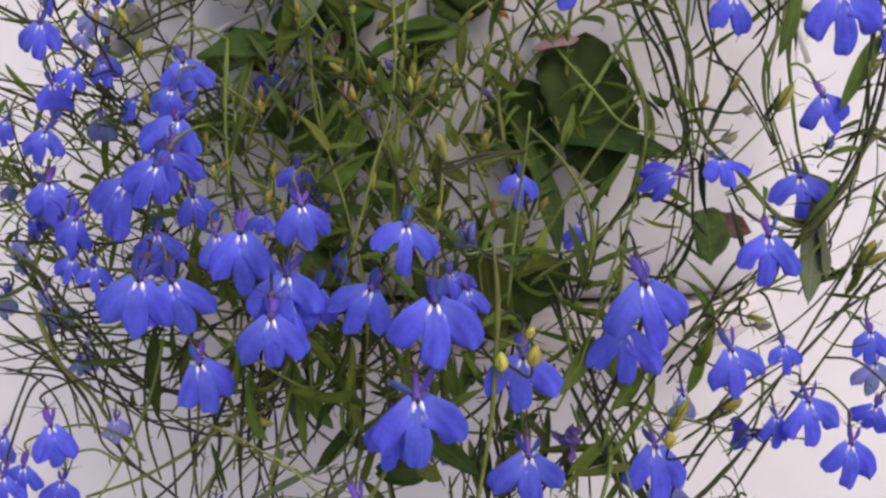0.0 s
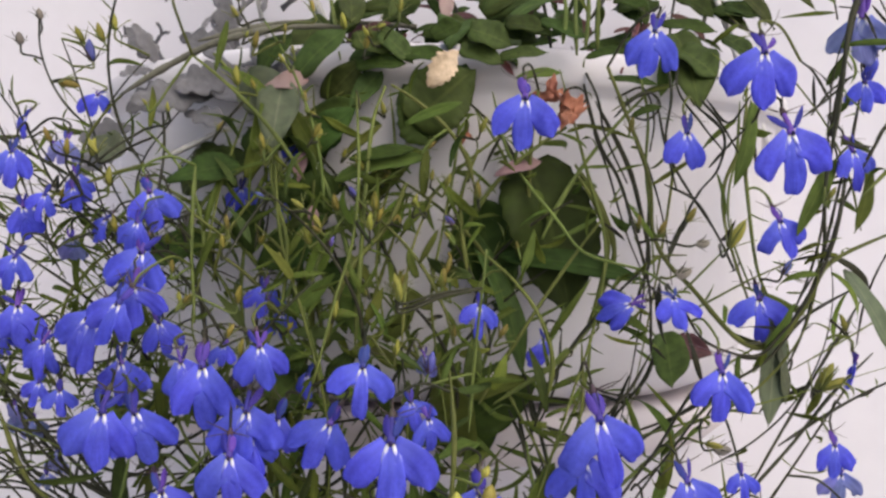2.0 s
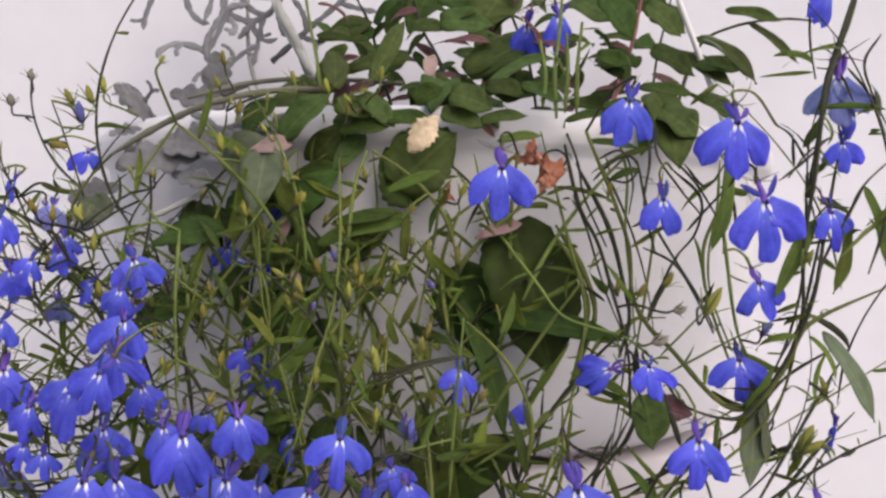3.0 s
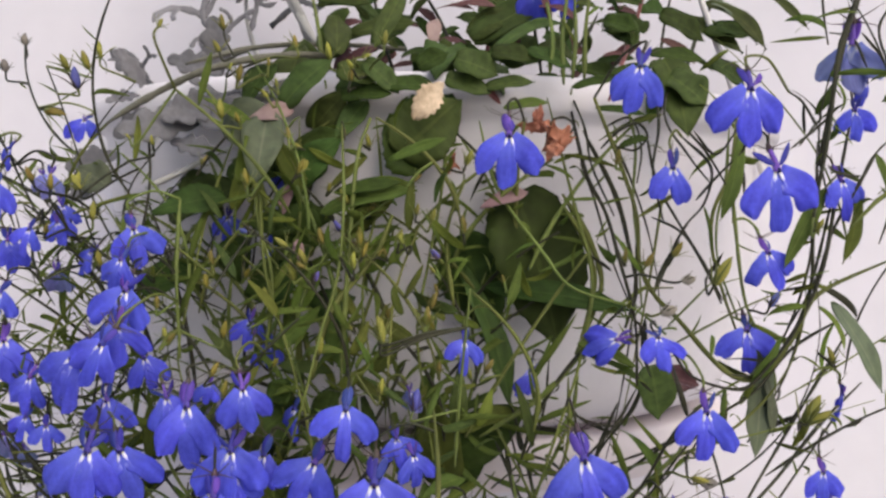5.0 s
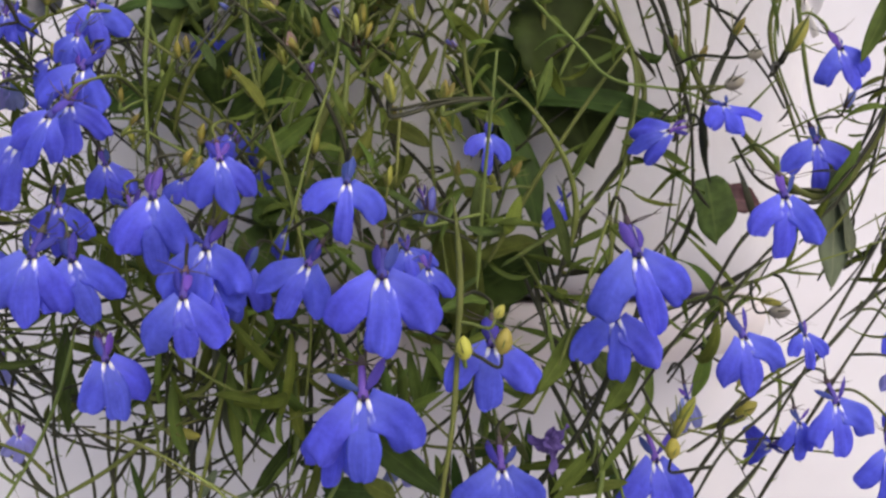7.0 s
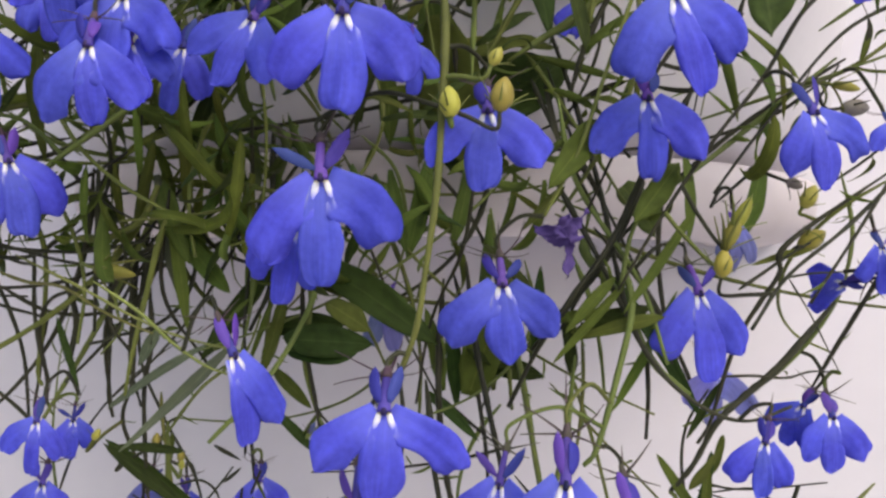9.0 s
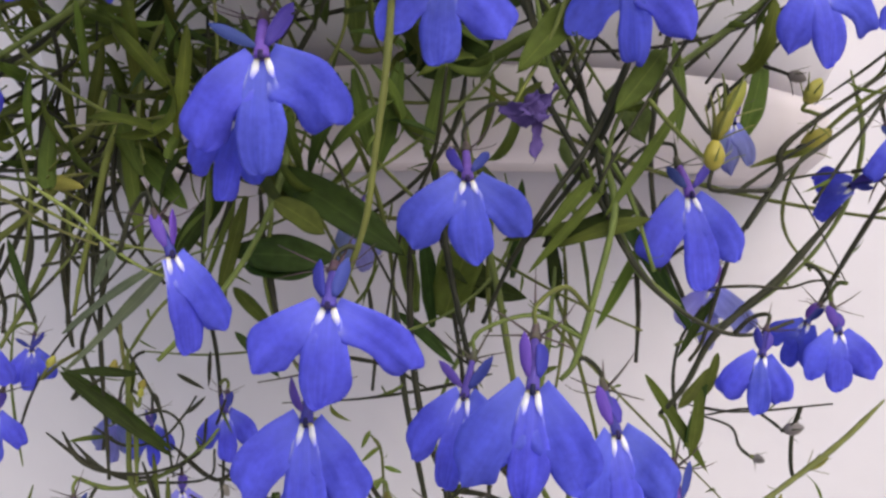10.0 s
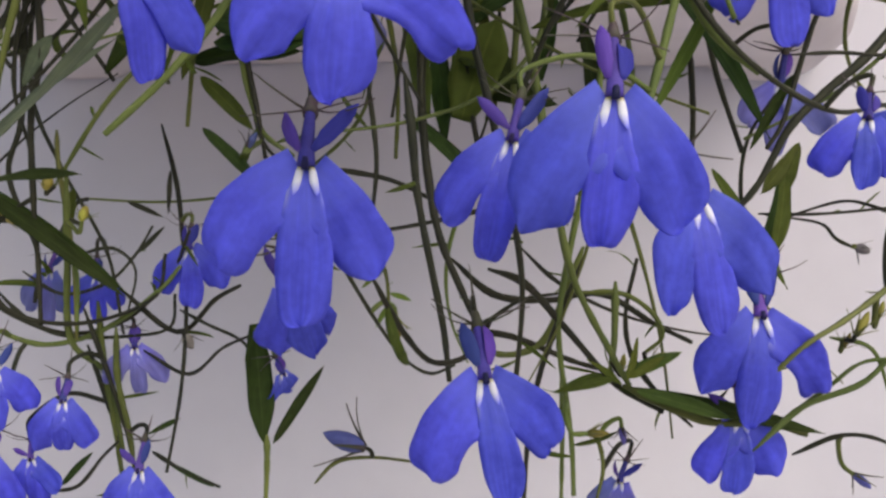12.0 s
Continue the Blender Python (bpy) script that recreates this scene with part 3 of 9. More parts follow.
def lobed_leaf(plant, points, length_lobe, pairs, mat=None, face=(0, -1, 0.2), seed=0, curl=1.2):
    """A felted leaf: a flat midrib along the points with pairs of narrow arms that curl in like horns."""
    rng = random.Random(seed)
    line = bezier_path(points, 8)
    o = plant.location
    normal = Vector(face).normalized()
    verts, faces, uvs = [], [], []

    def add(d):
        k = len(verts)
        faces.extend(tuple(i + k for i in f) for f in d[1])
        verts.extend(v - o for v in d[0])
        uvs.extend(d[2])

    def arm(at, way, size, bend, wide, forks):
        p, pts = at.copy(), [at.copy()]
        for k in range(10):
            way = Matrix.Rotation(bend * (0.4 + 1.2 * k / 10) / 10, 3, normal) @ way
            way = (way + normal * rng.uniform(-0.05, 0.09)).normalized()
            p = p + way * size / 10
            pts.append(p.copy())
            if forks and k in (3, 6) and rng.random() < 0.5:
                s = 1 if k == 3 else -1
                arm(p, Matrix.Rotation(s * 0.9, 3, normal) @ way, size * rng.uniform(0.3, 0.5), s * rng.uniform(0.4, 2.0), wide * 0.75, False)
        add(ribbon_data(pts, wide * 1.15, wide * 0.26, normal, 0.6))

    wide = length_lobe * 0.15
    add(ribbon_data(line, wide * 1.25, wide * 0.6, normal, 0.7))
    n = len(line) - 1
    for k in range(pairs):
        u = 0.22 + 0.72 * k / pairs
        i = min(n - 1, int(u * n))
        way = (line[i + 1] - line[i]).normalized()
        for s in (-1, 1):
            size = length_lobe * (0.8 + 0.5 * math.sin(math.pi * u)) * rng.uniform(0.7, 1.2)
            start = Matrix.Rotation(s * rng.uniform(0.7, 1.2), 3, normal) @ way
            arm(line[min(n, i + (s > 0))], start, size, s * rng.uniform(-0.6, 2.6) * curl * 0.9, wide * rng.uniform(0.8, 1.15), True)
    return part("leaf", mesh_of("leaf", verts, faces, mat or SILVER, uvs), plant)


def crumple(plant, at, size, mat, name, label, seed, flat=0.5, stretch=1.0):
    """A small dried, wrinkled flower or leaf."""
    rng = random.Random(seed)
    verts, faces, uvs = [], [], []
    for k in range(7):
        a = rng.uniform(0, 6.28)
        d = blade_data(size * rng.uniform(0.6, 1.0), size * rng.uniform(0.3, 0.5), ovate, rng.uniform(-1.5, 2), 0.5, 0.05, 1.2, 6, 0.3, 12, 4, rng.uniform(-1, 1), rng)
        m = aim(Vector(at) - plant.location + Vector((rng.uniform(-.2, .2), rng.uniform(-.2, .2), rng.uniform(-.2, .2))) * size,
                (math.cos(a), rng.uniform(-0.5, 0.5), math.sin(a) * stretch), (rng.uniform(-.4, .4), -1, rng.uniform(-.4, .4)))
        faces += [tuple(i + len(verts) for i in f) for f in d[1]]
        verts += [m @ v for v in d[0]]
        uvs += d[2]
    return part(name, mesh_of(name, verts, faces, mat, uvs), plant, None, label)


# ---- the plants ----
lobelia_left = thing("lobelia_plant", (-0.03, 0.10, 1.50), "bushy trailing lobelia covered in bright blue flowers", "flower", "lobelias in the planter")
lobelia_right = thing("lobelia_plant", (0.05, 0.10, 1.50), "loose trailing lobelia with blue flowers on thin arching stems", "flower", "lobelias in the planter")
fuchsia = thing("fuchsia_plant", (0.01, 0.10, 1.50), "green bushy plant with oval leaves on thin red stems", "plant")
broad_leaf = thing("bedding_plant", (0.0, 0.08, 1.495), "low plant with broad toothed dark green leaves", "plant")
dusty_miller = thing("dusty_miller", (-0.06, 0.10, 1.50), "silver-grey felted foliage plant with curled lobed leaves", "plant")

flower(lobelia_right, 0.0153, 0.0000, 1.4999, 0.0180, 0, 0, 0, 0, 1)
flower(lobelia_right, 0.0460, 0.0030, 1.5170, 0.0129, -10, 5, 10, 1, 0.75)
flower(lobelia_right, 0.0702, -0.0020, 1.5113, 0.0178, 0, 0, 2, 2, 1)
flower(lobelia_right, 0.0773, -0.0010, 1.4930, 0.0199, 8, 0, -5, 3, 1)
flower(lobelia_right, 0.1072, 0.0280, 1.4927, 0.0146, 10, 0, -12, 4, 1)
flower(lobelia_right, 0.1126, 0.0330, 1.5124, 0.0120, -5, 0, 0, 5, 1)
flower(lobelia_right, 0.1118, 0.0340, 1.5307, 0.0182, 160, -20, 0, 1, 0.8, pale=True)
flower(lobelia_right, 0.1170, 0.0360, 1.5210, 0.0096, 50, -20, 0, 1, 0.6)
flower(lobelia_right, 0.0556, 0.0070, 1.4937, 0.0122, 0, 0, 0, 4, 0.55, drop=(2,))
flower(lobelia_right, 0.0859, 0.0230, 1.4732, 0.0154, 12, 0, -12, 5, 0.95)
flower(lobelia_right, 0.0817, 0.0250, 1.4523, 0.0176, 0, 5, 0, 0, 1.15)
flower(lobelia_right, 0.0495, -0.0060, 1.4543, 0.0110, 0, 45, 0, 1, 1)
flower(lobelia_right, 0.0432, 0.0080, 1.4518, 0.0111, -60, 30, 60, 2, 0.8)
flower(lobelia_right, 0.0613, -0.0050, 1.4374, 0.0159, 0, 0, 0, 3, 1)
flower(lobelia_left, 0.0062, 0.0090, 1.4503, 0.0109, 0, 10, 0, 4, 1.1)
flower(lobelia_right, 0.0335, -0.0060, 1.4261, 0.0214, 5, 0, -8, 5, 0.95)
flower(lobelia_right, 0.0321, 0.0050, 1.4137, 0.0183, 0, 5, 0, 0, 0.95)
flower(lobelia_left, -0.0510, 0.0260, 1.4522, 0.0119, 0, 10, 0, 1, 1.15)
flower(lobelia_left, -0.0428, -0.0120, 1.4421, 0.0131, 15, 0, -12, 2, 0.9)
flower(lobelia_left, -0.0551, 0.0040, 1.4398, 0.0082, -10, 20, 0, 2, 0.9)
flower(lobelia_left, -0.0581, -0.0030, 1.4357, 0.0164, 0, 5, -8, 3, 0.8)
flower(lobelia_left, -0.0200, -0.0130, 1.4382, 0.0161, 0, 12, 0, 4, 1.15)
flower(lobelia_left, -0.0136, -0.0120, 1.4217, 0.0211, 0, 0, 0, 5, 1)
flower(lobelia_left, -0.0283, -0.0040, 1.4235, 0.0160, -12, 0, 22, 0, 0.95)
flower(lobelia_left, -0.0100, 0.0070, 1.4266, 0.0104, 10, 10, -15, 1, 1)
flower(lobelia_left, -0.0493, -0.0110, 1.4174, 0.0180, 0, 0, -6, 2, 0.95)
flower(lobelia_left, -0.0472, -0.0050, 1.4262, 0.0194, 0, 5, 0, 3, 1)
flower(lobelia_left, -0.0755, 0.0040, 1.4616, 0.0177, 0, 10, 5, 4, 1.1)
flower(lobelia_left, -0.0756, 0.0000, 1.4538, 0.0147, 0, 0, -5, 1, 1)
flower(lobelia_left, -0.0765, -0.0060, 1.4505, 0.0142, -20, 0, 25, 5, 0.75)
flower(lobelia_left, -0.0858, 0.0000, 1.4462, 0.0167, -25, 0, 32, 0, 0.75)
flower(lobelia_left, -0.0810, 0.0070, 1.4345, 0.0132, 0, 0, -5, 1, 1)
flower(lobelia_left, -0.0820, -0.0010, 1.4242, 0.0186, 0, 0, 5, 2, 0.85)
flower(lobelia_left, -0.0755, 0.0020, 1.4236, 0.0175, 10, 0, -20, 3, 1)
flower(lobelia_left, -0.1000, 0.0150, 1.4257, 0.0101, 5, 0, -8, 4, 0.9)
flower(lobelia_left, -0.1069, 0.0180, 1.4271, 0.0110, -10, 0, 15, 5, 0.9)
flower(lobelia_left, -0.0763, 0.0110, 1.4765, 0.0141, 15, 0, -15, 0, 0.9)
flower(lobelia_left, -0.0774, 0.0060, 1.4690, 0.0096, -10, 0, 15, 1, 0.8)
flower(lobelia_left, -0.0624, 0.0449, 1.4800, 0.0119, 0, 10, 0, 1, 1.1)
flower(lobelia_left, -0.1156, 0.0680, 1.5103, 0.0138, 0, 30, 0, 2, 1)
flower(lobelia_left, -0.1130, 0.0170, 1.4594, 0.0139, -10, 0, 8, 3, 1)
flower(lobelia_left, -0.1072, 0.0200, 1.4757, 0.0111, -15, 5, 10, 4, 0.95)
flower(lobelia_left, -0.1008, 0.0220, 1.4778, 0.0097, 10, 0, -15, 5, 0.95)
flower(lobelia_left, -0.1142, 0.0170, 1.4864, 0.0146, 0, 0, 0, 5, 0.9)
flower(lobelia_left, -0.1180, 0.0300, 1.4975, 0.0093, -40, 0, 25, 0, 0.8)
flower(lobelia_left, -0.1018, 0.0200, 1.4899, 0.0092, 30, 0, 10, 1, 0.8, pale=True)
flower(lobelia_left, -0.1254, 0.0350, 1.4376, 0.0094, -40, 0, 15, 2, 0.7)
flower(lobelia_left, -0.1043, 0.0020, 1.3887, 0.0126, 35, 0, -10, 3, 0.7)
flower(lobelia_left, -0.1098, 0.0000, 1.3793, 0.0111, 0, 0, 0, 4, 0.9)
flower(lobelia_left, -0.1057, 0.0100, 1.3721, 0.0111, 10, 0, 5, 5, 0.9)
flower(lobelia_left, -0.1200, 0.0100, 1.3832, 0.0111, -20, 0, 0, 0, 0.9)
flower(lobelia_left, -0.1118, -0.0050, 1.3787, 0.0121, 0, 0, 0, 1, 0.9)
flower(lobelia_left, -0.1060, 0.0350, 1.4822, 0.0097, 20, 0, -10, 1, 0.8)
flower(lobelia_left, -0.1330, 0.0600, 1.4091, 0.0123, 0, 0, 0, 2, 0.9, pale=True)
flower(lobelia_left, -0.1277, 0.0700, 1.3931, 0.0100, 0, -10, 0, 3, 0.8, pale=True)
flower(lobelia_left, -0.1418, 0.0600, 1.4248, 0.0088, 0, 0, 0, 3, 0.8, pale=True)
flower(lobelia_left, -0.1305, 0.0300, 1.4634, 0.0092, -20, 0, 0, 4, 0.8)
flower(lobelia_left, -0.1419, 0.0500, 1.4136, 0.0101, -20, 0, 0, 4, 0.8, pale=True)
flower(lobelia_left, -0.1193, 0.0500, 1.4915, 0.0084, 20, 0, -10, 5, 0.8, pale=True)
flower(lobelia_left, -0.0170, -0.0080, 1.3994, 0.0222, 4, 0, -5, 3, 1)
flower(lobelia_left, -0.0221, -0.0020, 1.3925, 0.0139, -10, 0, 8, 4, 0.9)
flower(lobelia_left, -0.0704, 0.0060, 1.4035, 0.0146, 35, 0, -12, 5, 0.7)
flower(lobelia_left, 0.0065, -0.0070, 1.4091, 0.0185, 0, 5, 0, 0, 1.05)
flower(lobelia_right, 0.0558, 0.0000, 1.4106, 0.0158, 15, 0, -14, 1, 0.9)
flower(lobelia_left, 0.0092, 0.0000, 1.3844, 0.0196, 0, 0, -4, 2, 1, tall=0.84)
flower(lobelia_right, 0.0807, 0.0130, 1.3956, 0.0165, 8, 0, -8, 3, 1)
flower(lobelia_right, 0.0914, 0.0120, 1.3854, 0.0151, 0, 0, 8, 5, 0.95)
flower(lobelia_right, 0.1017, 0.0200, 1.3931, 0.0105, -30, 0, 20, 2, 0.8)
flower(lobelia_right, 0.1123, 0.0430, 1.4090, 0.0122, 0, 0, 0, 0, 0.9)
flower(lobelia_right, 0.1180, 0.0500, 1.3986, 0.0143, 0, -10, 0, 1, 1, pale=True)
flower(lobelia_right, 0.0716, 0.0080, 1.4103, 0.0092, -10, 10, -10, 4, 1)
flower(lobelia_right, 0.1055, 0.0210, 1.4367, 0.0112, 60, -20, -20, 5, 0.8)
flower(lobelia_right, 0.0429, 0.0140, 1.3829, 0.0183, 10, 5, -5, 4, 0.95)
flower(lobelia_right, 0.0503, 0.0280, 1.3678, 0.0150, 180, -10, 0, 5, 1, pale=True)
flower(lobelia_left, -0.0297, -0.0060, 1.3741, 0.0128, 40, 0, -14, 3, 0.7, drop=(0,), tall=1.15)
flower(lobelia_left, -0.0070, -0.0150, 1.3681, 0.0209, 0, 4, 0, 1, 1.1, tall=0.82)
flower(lobelia_right, 0.0173, -0.0110, 1.3578, 0.0187, -4, 0, 3, 2, 0.9, tall=1.28)
flower(lobelia_left, 0.0088, -0.0020, 1.3551, 0.0161, -12, 0, 8, 3, 1, tall=1.15)
flower(lobelia_right, 0.0519, 0.0090, 1.3594, 0.0107, -18, 0, 10, 5, 0.65)
flower(lobelia_right, 0.0673, 0.0190, 1.3617, 0.0125, 0, 0, 0, 0, 0.8)
flower(lobelia_right, 0.0645, 0.0240, 1.3627, 0.0104, -45, 0, 25, 3, 0.8)
flower(lobelia_left, -0.0119, -0.0050, 1.3521, 0.0189, 0, 0, 0, 4, 1.05, tall=1.12)
flower(lobelia_left, -0.0164, 0.0120, 1.3395, 0.0125, 10, -35, -15, 2, 0.5)
flower(lobelia_left, -0.0366, 0.0360, 1.3443, 0.0123, 0, 0, -4, 5, 0.95)
flower(lobelia_right, 0.0299, 0.0030, 1.3491, 0.0157, 8, 0, -10, 0, 0.85, tall=1.2)
flower(lobelia_right, 0.0408, 0.0130, 1.3359, 0.0190, 0, 0, 2, 1, 0.95)
flower(lobelia_left, 0.0067, 0.0090, 1.3289, 0.0182, 4, 0, -6, 5, 0.95, tall=1.15)
flower(lobelia_left, -0.0517, 0.0280, 1.3228, 0.0107, 0, 0, -2, 2, 0.75)
flower(lobelia_left, -0.0624, 0.0300, 1.3265, 0.0109, 20, 0, -5, 3, 0.85)
flower(lobelia_left, -0.0627, 0.0460, 1.3407, 0.0104, -5, 0, 0, 4, 0.8, pale=True)
flower(lobelia_left, -0.0533, 0.0420, 1.3400, 0.0105, 20, 0, 0, 5, 0.85)
flower(lobelia_left, -0.0448, 0.0360, 1.3294, 0.0105, 15, -5, -5, 0, 0.95, pale=True)
flower(lobelia_left, -0.0417, 0.0300, 1.3125, 0.0122, 0, 0, 0, 1, 0.95)
flower(lobelia_left, -0.0633, 0.0300, 1.3143, 0.0130, 5, 0, 5, 2, 0.9)
flower(lobelia_left, -0.0593, 0.0340, 1.3131, 0.0081, 10, 0, -10, 1, 0.8)
flower(lobelia_right, 0.0410, 0.0200, 1.3219, 0.0131, 0, -10, 0, 3, 0.7)
flower(lobelia_left, -0.0738, 0.0220, 1.3584, 0.0132, 0, 0, 2, 4, 1)
flower(lobelia_left, -0.0769, 0.0300, 1.3449, 0.0129, 0, 0, 0, 5, 0.9)
flower(lobelia_left, -0.0762, 0.0400, 1.3551, 0.0103, 15, 0, 0, 3, 0.8)
flower(lobelia_right, 0.0699, 0.0200, 1.3849, 0.0110, -75, 0, 75, 3, 0.5)
flower(lobelia_right, 0.0737, 0.0150, 1.3910, 0.0096, 10, 0, 0, 4, 0.8)
flower(lobelia_left, -0.0117, 0.0300, 1.3799, 0.0118, 20, -20, -20, 4, 0.7, pale=True)
flower(lobelia_left, -0.0465, -0.0040, 1.4197, 0.0132, 10, 0, -12, 5, 0.9)
flower(lobelia_right, 0.0275, 0.0300, 1.3107, 0.0096, -40, 10, 0, 4, 0.7, pale=True)
flower(lobelia_left, -0.0192, 0.0200, 1.3280, 0.0074, 40, -40, -30, 2, 0.4)
flower(lobelia_right, 0.0257, 0.0500, 1.5492, 0.0120, -30, -20, 10, 3, 0.6)
flower(lobelia_right, 0.0351, 0.0500, 1.5519, 0.0128, 20, -20, -10, 4, 0.6)
flower(lobelia_right, 0.1113, 0.0400, 1.5576, 0.0131, 40, -10, 20, 2, 0.6)
flower(lobelia_left, -0.0468, 0.0399, 1.4944, 0.0077, 20, -10, 0, 1, 0.6)
flower(lobelia_left, -0.0463, 0.0397, 1.4716, 0.0090, 0, 0, 0, 2, 0.7)
flower(lobelia_right, 0.0252, 0.0330, 1.4391, 0.0087, 30, -10, 25, 3, 0.5)
flower(lobelia_left, -0.0462, 0.0397, 1.4766, 0.0064, 20, 0, 10, 4, 0.6)
flower(lobelia_left, -0.0071, 0.0100, 1.4376, 0.0076, 150, 10, 0, 5, 0.5, pale=True)
flower(lobelia_left, -0.0682, 0.0120, 1.4342, 0.0121, 30, 0, -10, 3, 0.8)
flower(lobelia_left, -0.0423, 0.0060, 1.4221, 0.0145, -10, 0, 12, 4, 0.95)
flower(lobelia_left, -0.0746, 0.0140, 1.4438, 0.0115, 30, 0, -15, 0, 0.8)
flower(lobelia_left, -0.1058, 0.0180, 1.4374, 0.0139, -15, 0, 10, 2, 0.9)
flower(lobelia_left, -0.1155, 0.0250, 1.4726, 0.0114, 40, 0, -10, 3, 0.7)
flower(lobelia_left, -0.0957, 0.0300, 1.4699, 0.0096, -40, 10, 20, 4, 0.7)
flower(lobelia_left, -0.0469, 0.0300, 1.4452, 0.0096, 20, 0, 0, 5, 0.7)
flower(lobelia_left, -0.0376, 0.0200, 1.4303, 0.0104, -50, 0, 10, 0, 0.6)
flower(lobelia_left, -0.1137, 0.0200, 1.4466, 0.0148, 20, 0, -5, 1, 0.85)
flower(lobelia_left, -0.1049, 0.0300, 1.4643, 0.0101, 0, -20, 0, 2, 0.7, pale=True)
flower(lobelia_left, -0.0057, 0.0060, 1.4228, 0.0110, 30, 0, -10, 3, 0.9)
flower(lobelia_right, 0.0513, 0.0200, 1.3950, 0.0092, 20, -10, 0, 1, 0.7, pale=True)
flower(lobelia_left, -0.1008, 0.0300, 1.3823, 0.0097, 30, -10, 0, 5, 0.8, pale=True)
flower(lobelia_left, -0.1249, 0.0380, 1.4408, 0.0111, 40, -10, -30, 3, 0.6)
flower(lobelia_left, -0.1354, 0.0380, 1.4158, 0.0088, 20, -20, 10, 1, 0.7, pale=True)
flower(lobelia_left, -0.1242, 0.0380, 1.4169, 0.0083, -30, -10, 15, 2, 0.7, pale=True)
flower(lobelia_left, -0.1182, 0.0380, 1.4122, 0.0068, 30, 0, -20, 4, 0.6, pale=True)
flower(lobelia_left, -0.1118, 0.0380, 1.4035, 0.0064, -50, 0, 10, 1, 0.6, pale=True)
flower(lobelia_left, -0.1147, 0.0380, 1.3969, 0.0071, 40, -20, 0, 5, 0.7, pale=True)
flower(lobelia_left, -0.1321, 0.0380, 1.4311, 0.0080, -20, -10, -15, 0, 0.7, pale=True)
flower(lobelia_left, -0.1336, 0.0380, 1.4462, 0.0064, 60, 0, 10, 2, 0.6, pale=True)
bud(lobelia_left, -0.0129, -0.0100, 1.4546, 0.0056, 0, 100, "yellow")
bud(lobelia_right, 0.0468, 0.0160, 1.4704, 0.0049, 0, 90, "yellow")
bud(lobelia_right, 0.0638, 0.0000, 1.4662, 0.0098, 0, 60, "yellow")
bud(lobelia_right, 0.0578, 0.0050, 1.4668, 0.0044, 0, 10, "grey")
bud(lobelia_right, 0.0571, 0.0100, 1.4723, 0.0056, 0, 60, "yellow")
bud(lobelia_right, 0.1026, 0.0200, 1.4450, 0.0062, 0, 110, "yellow")
bud(lobelia_right, 0.0939, 0.0150, 1.4304, 0.0087, 0, 30, "yellow")
bud(lobelia_right, 0.0854, 0.0200, 1.4594, 0.0059, 0, 60, "blue")
bud(lobelia_left, -0.0951, 0.0200, 1.4863, 0.0062, 0, 80, "yellow")
bud(lobelia_left, -0.1118, 0.0500, 1.5232, 0.0068, 0, 120, "yellow")
bud(lobelia_left, -0.1058, 0.0500, 1.5233, 0.0077, 0, 110, "yellow")
bud(lobelia_left, -0.1024, 0.0500, 1.5267, 0.0065, 0, 95, "yellow")
bud(lobelia_left, -0.1091, 0.0500, 1.5173, 0.0088, 0, 100, "blue")
bud(lobelia_left, -0.1192, 0.0500, 1.5111, 0.0085, 0, -10, "yellow")
bud(lobelia_left, -0.1301, 0.0600, 1.5322, 0.0046, 0, 100, "grey")
bud(lobelia_left, -0.1334, 0.0550, 1.5230, 0.0052, 0, 100, "grey")
bud(lobelia_left, -0.0780, 0.0100, 1.4690, 0.0056, 0, 150, "yellow")
bud(lobelia_left, -0.0575, 0.0200, 1.5055, 0.0067, 0, 95, "yellow")
bud(lobelia_left, -0.0533, 0.0200, 1.5152, 0.0059, 0, 80, "yellow")
bud(lobelia_left, -0.0480, 0.0100, 1.4878, 0.0056, 0, 100, "yellow")
bud(lobelia_left, -0.0204, 0.0000, 1.4682, 0.0056, 0, 90, "yellow")
bud(lobelia_left, -0.0363, 0.0100, 1.4648, 0.0068, 0, 100, "yellow")
bud(lobelia_left, -0.0126, -0.0100, 1.4535, 0.0063, 0, 95, "yellow")
bud(lobelia_left, -0.0028, 0.0000, 1.4559, 0.0053, 0, 90, "yellow")
bud(lobelia_left, -0.0104, 0.0100, 1.4745, 0.0045, 0, 80, "yellow")
bud(lobelia_left, -0.0312, 0.0300, 1.5232, 0.0062, 0, 100, "yellow")
bud(lobelia_left, -0.0244, 0.0200, 1.5157, 0.0056, 0, 80, "yellow")
bud(lobelia_left, -0.0483, -0.0080, 1.4391, 0.0057, 0, 80, "yellow")
bud(lobelia_left, -0.0138, 0.0000, 1.4390, 0.0053, 0, 80, "yellow")
bud(lobelia_left, 0.0001, 0.0100, 1.4423, 0.0042, 0, 90, "yellow")
bud(lobelia_left, -0.0059, 0.0050, 1.4341, 0.0071, 0, 80, "blue")
bud(lobelia_left, 0.0114, 0.0120, 1.4422, 0.0054, 0, 60, "yellow")
bud(lobelia_right, 0.0448, 0.0200, 1.4956, 0.0053, 0, 80, "yellow")
bud(lobelia_right, 0.0631, 0.0100, 1.4175, 0.0059, 0, -10, "yellow")
bud(lobelia_right, 0.0669, 0.0150, 1.4147, 0.0061, 0, 0, "grey")
bud(lobelia_left, -0.0384, 0.0300, 1.4920, 0.0071, 0, 70, "yellow")
bud(lobelia_left, -0.0310, 0.0200, 1.4734, 0.0059, 0, 100, "yellow")
bud(lobelia_left, -0.0695, 0.0200, 1.4682, 0.0068, 0, 80, "grey")
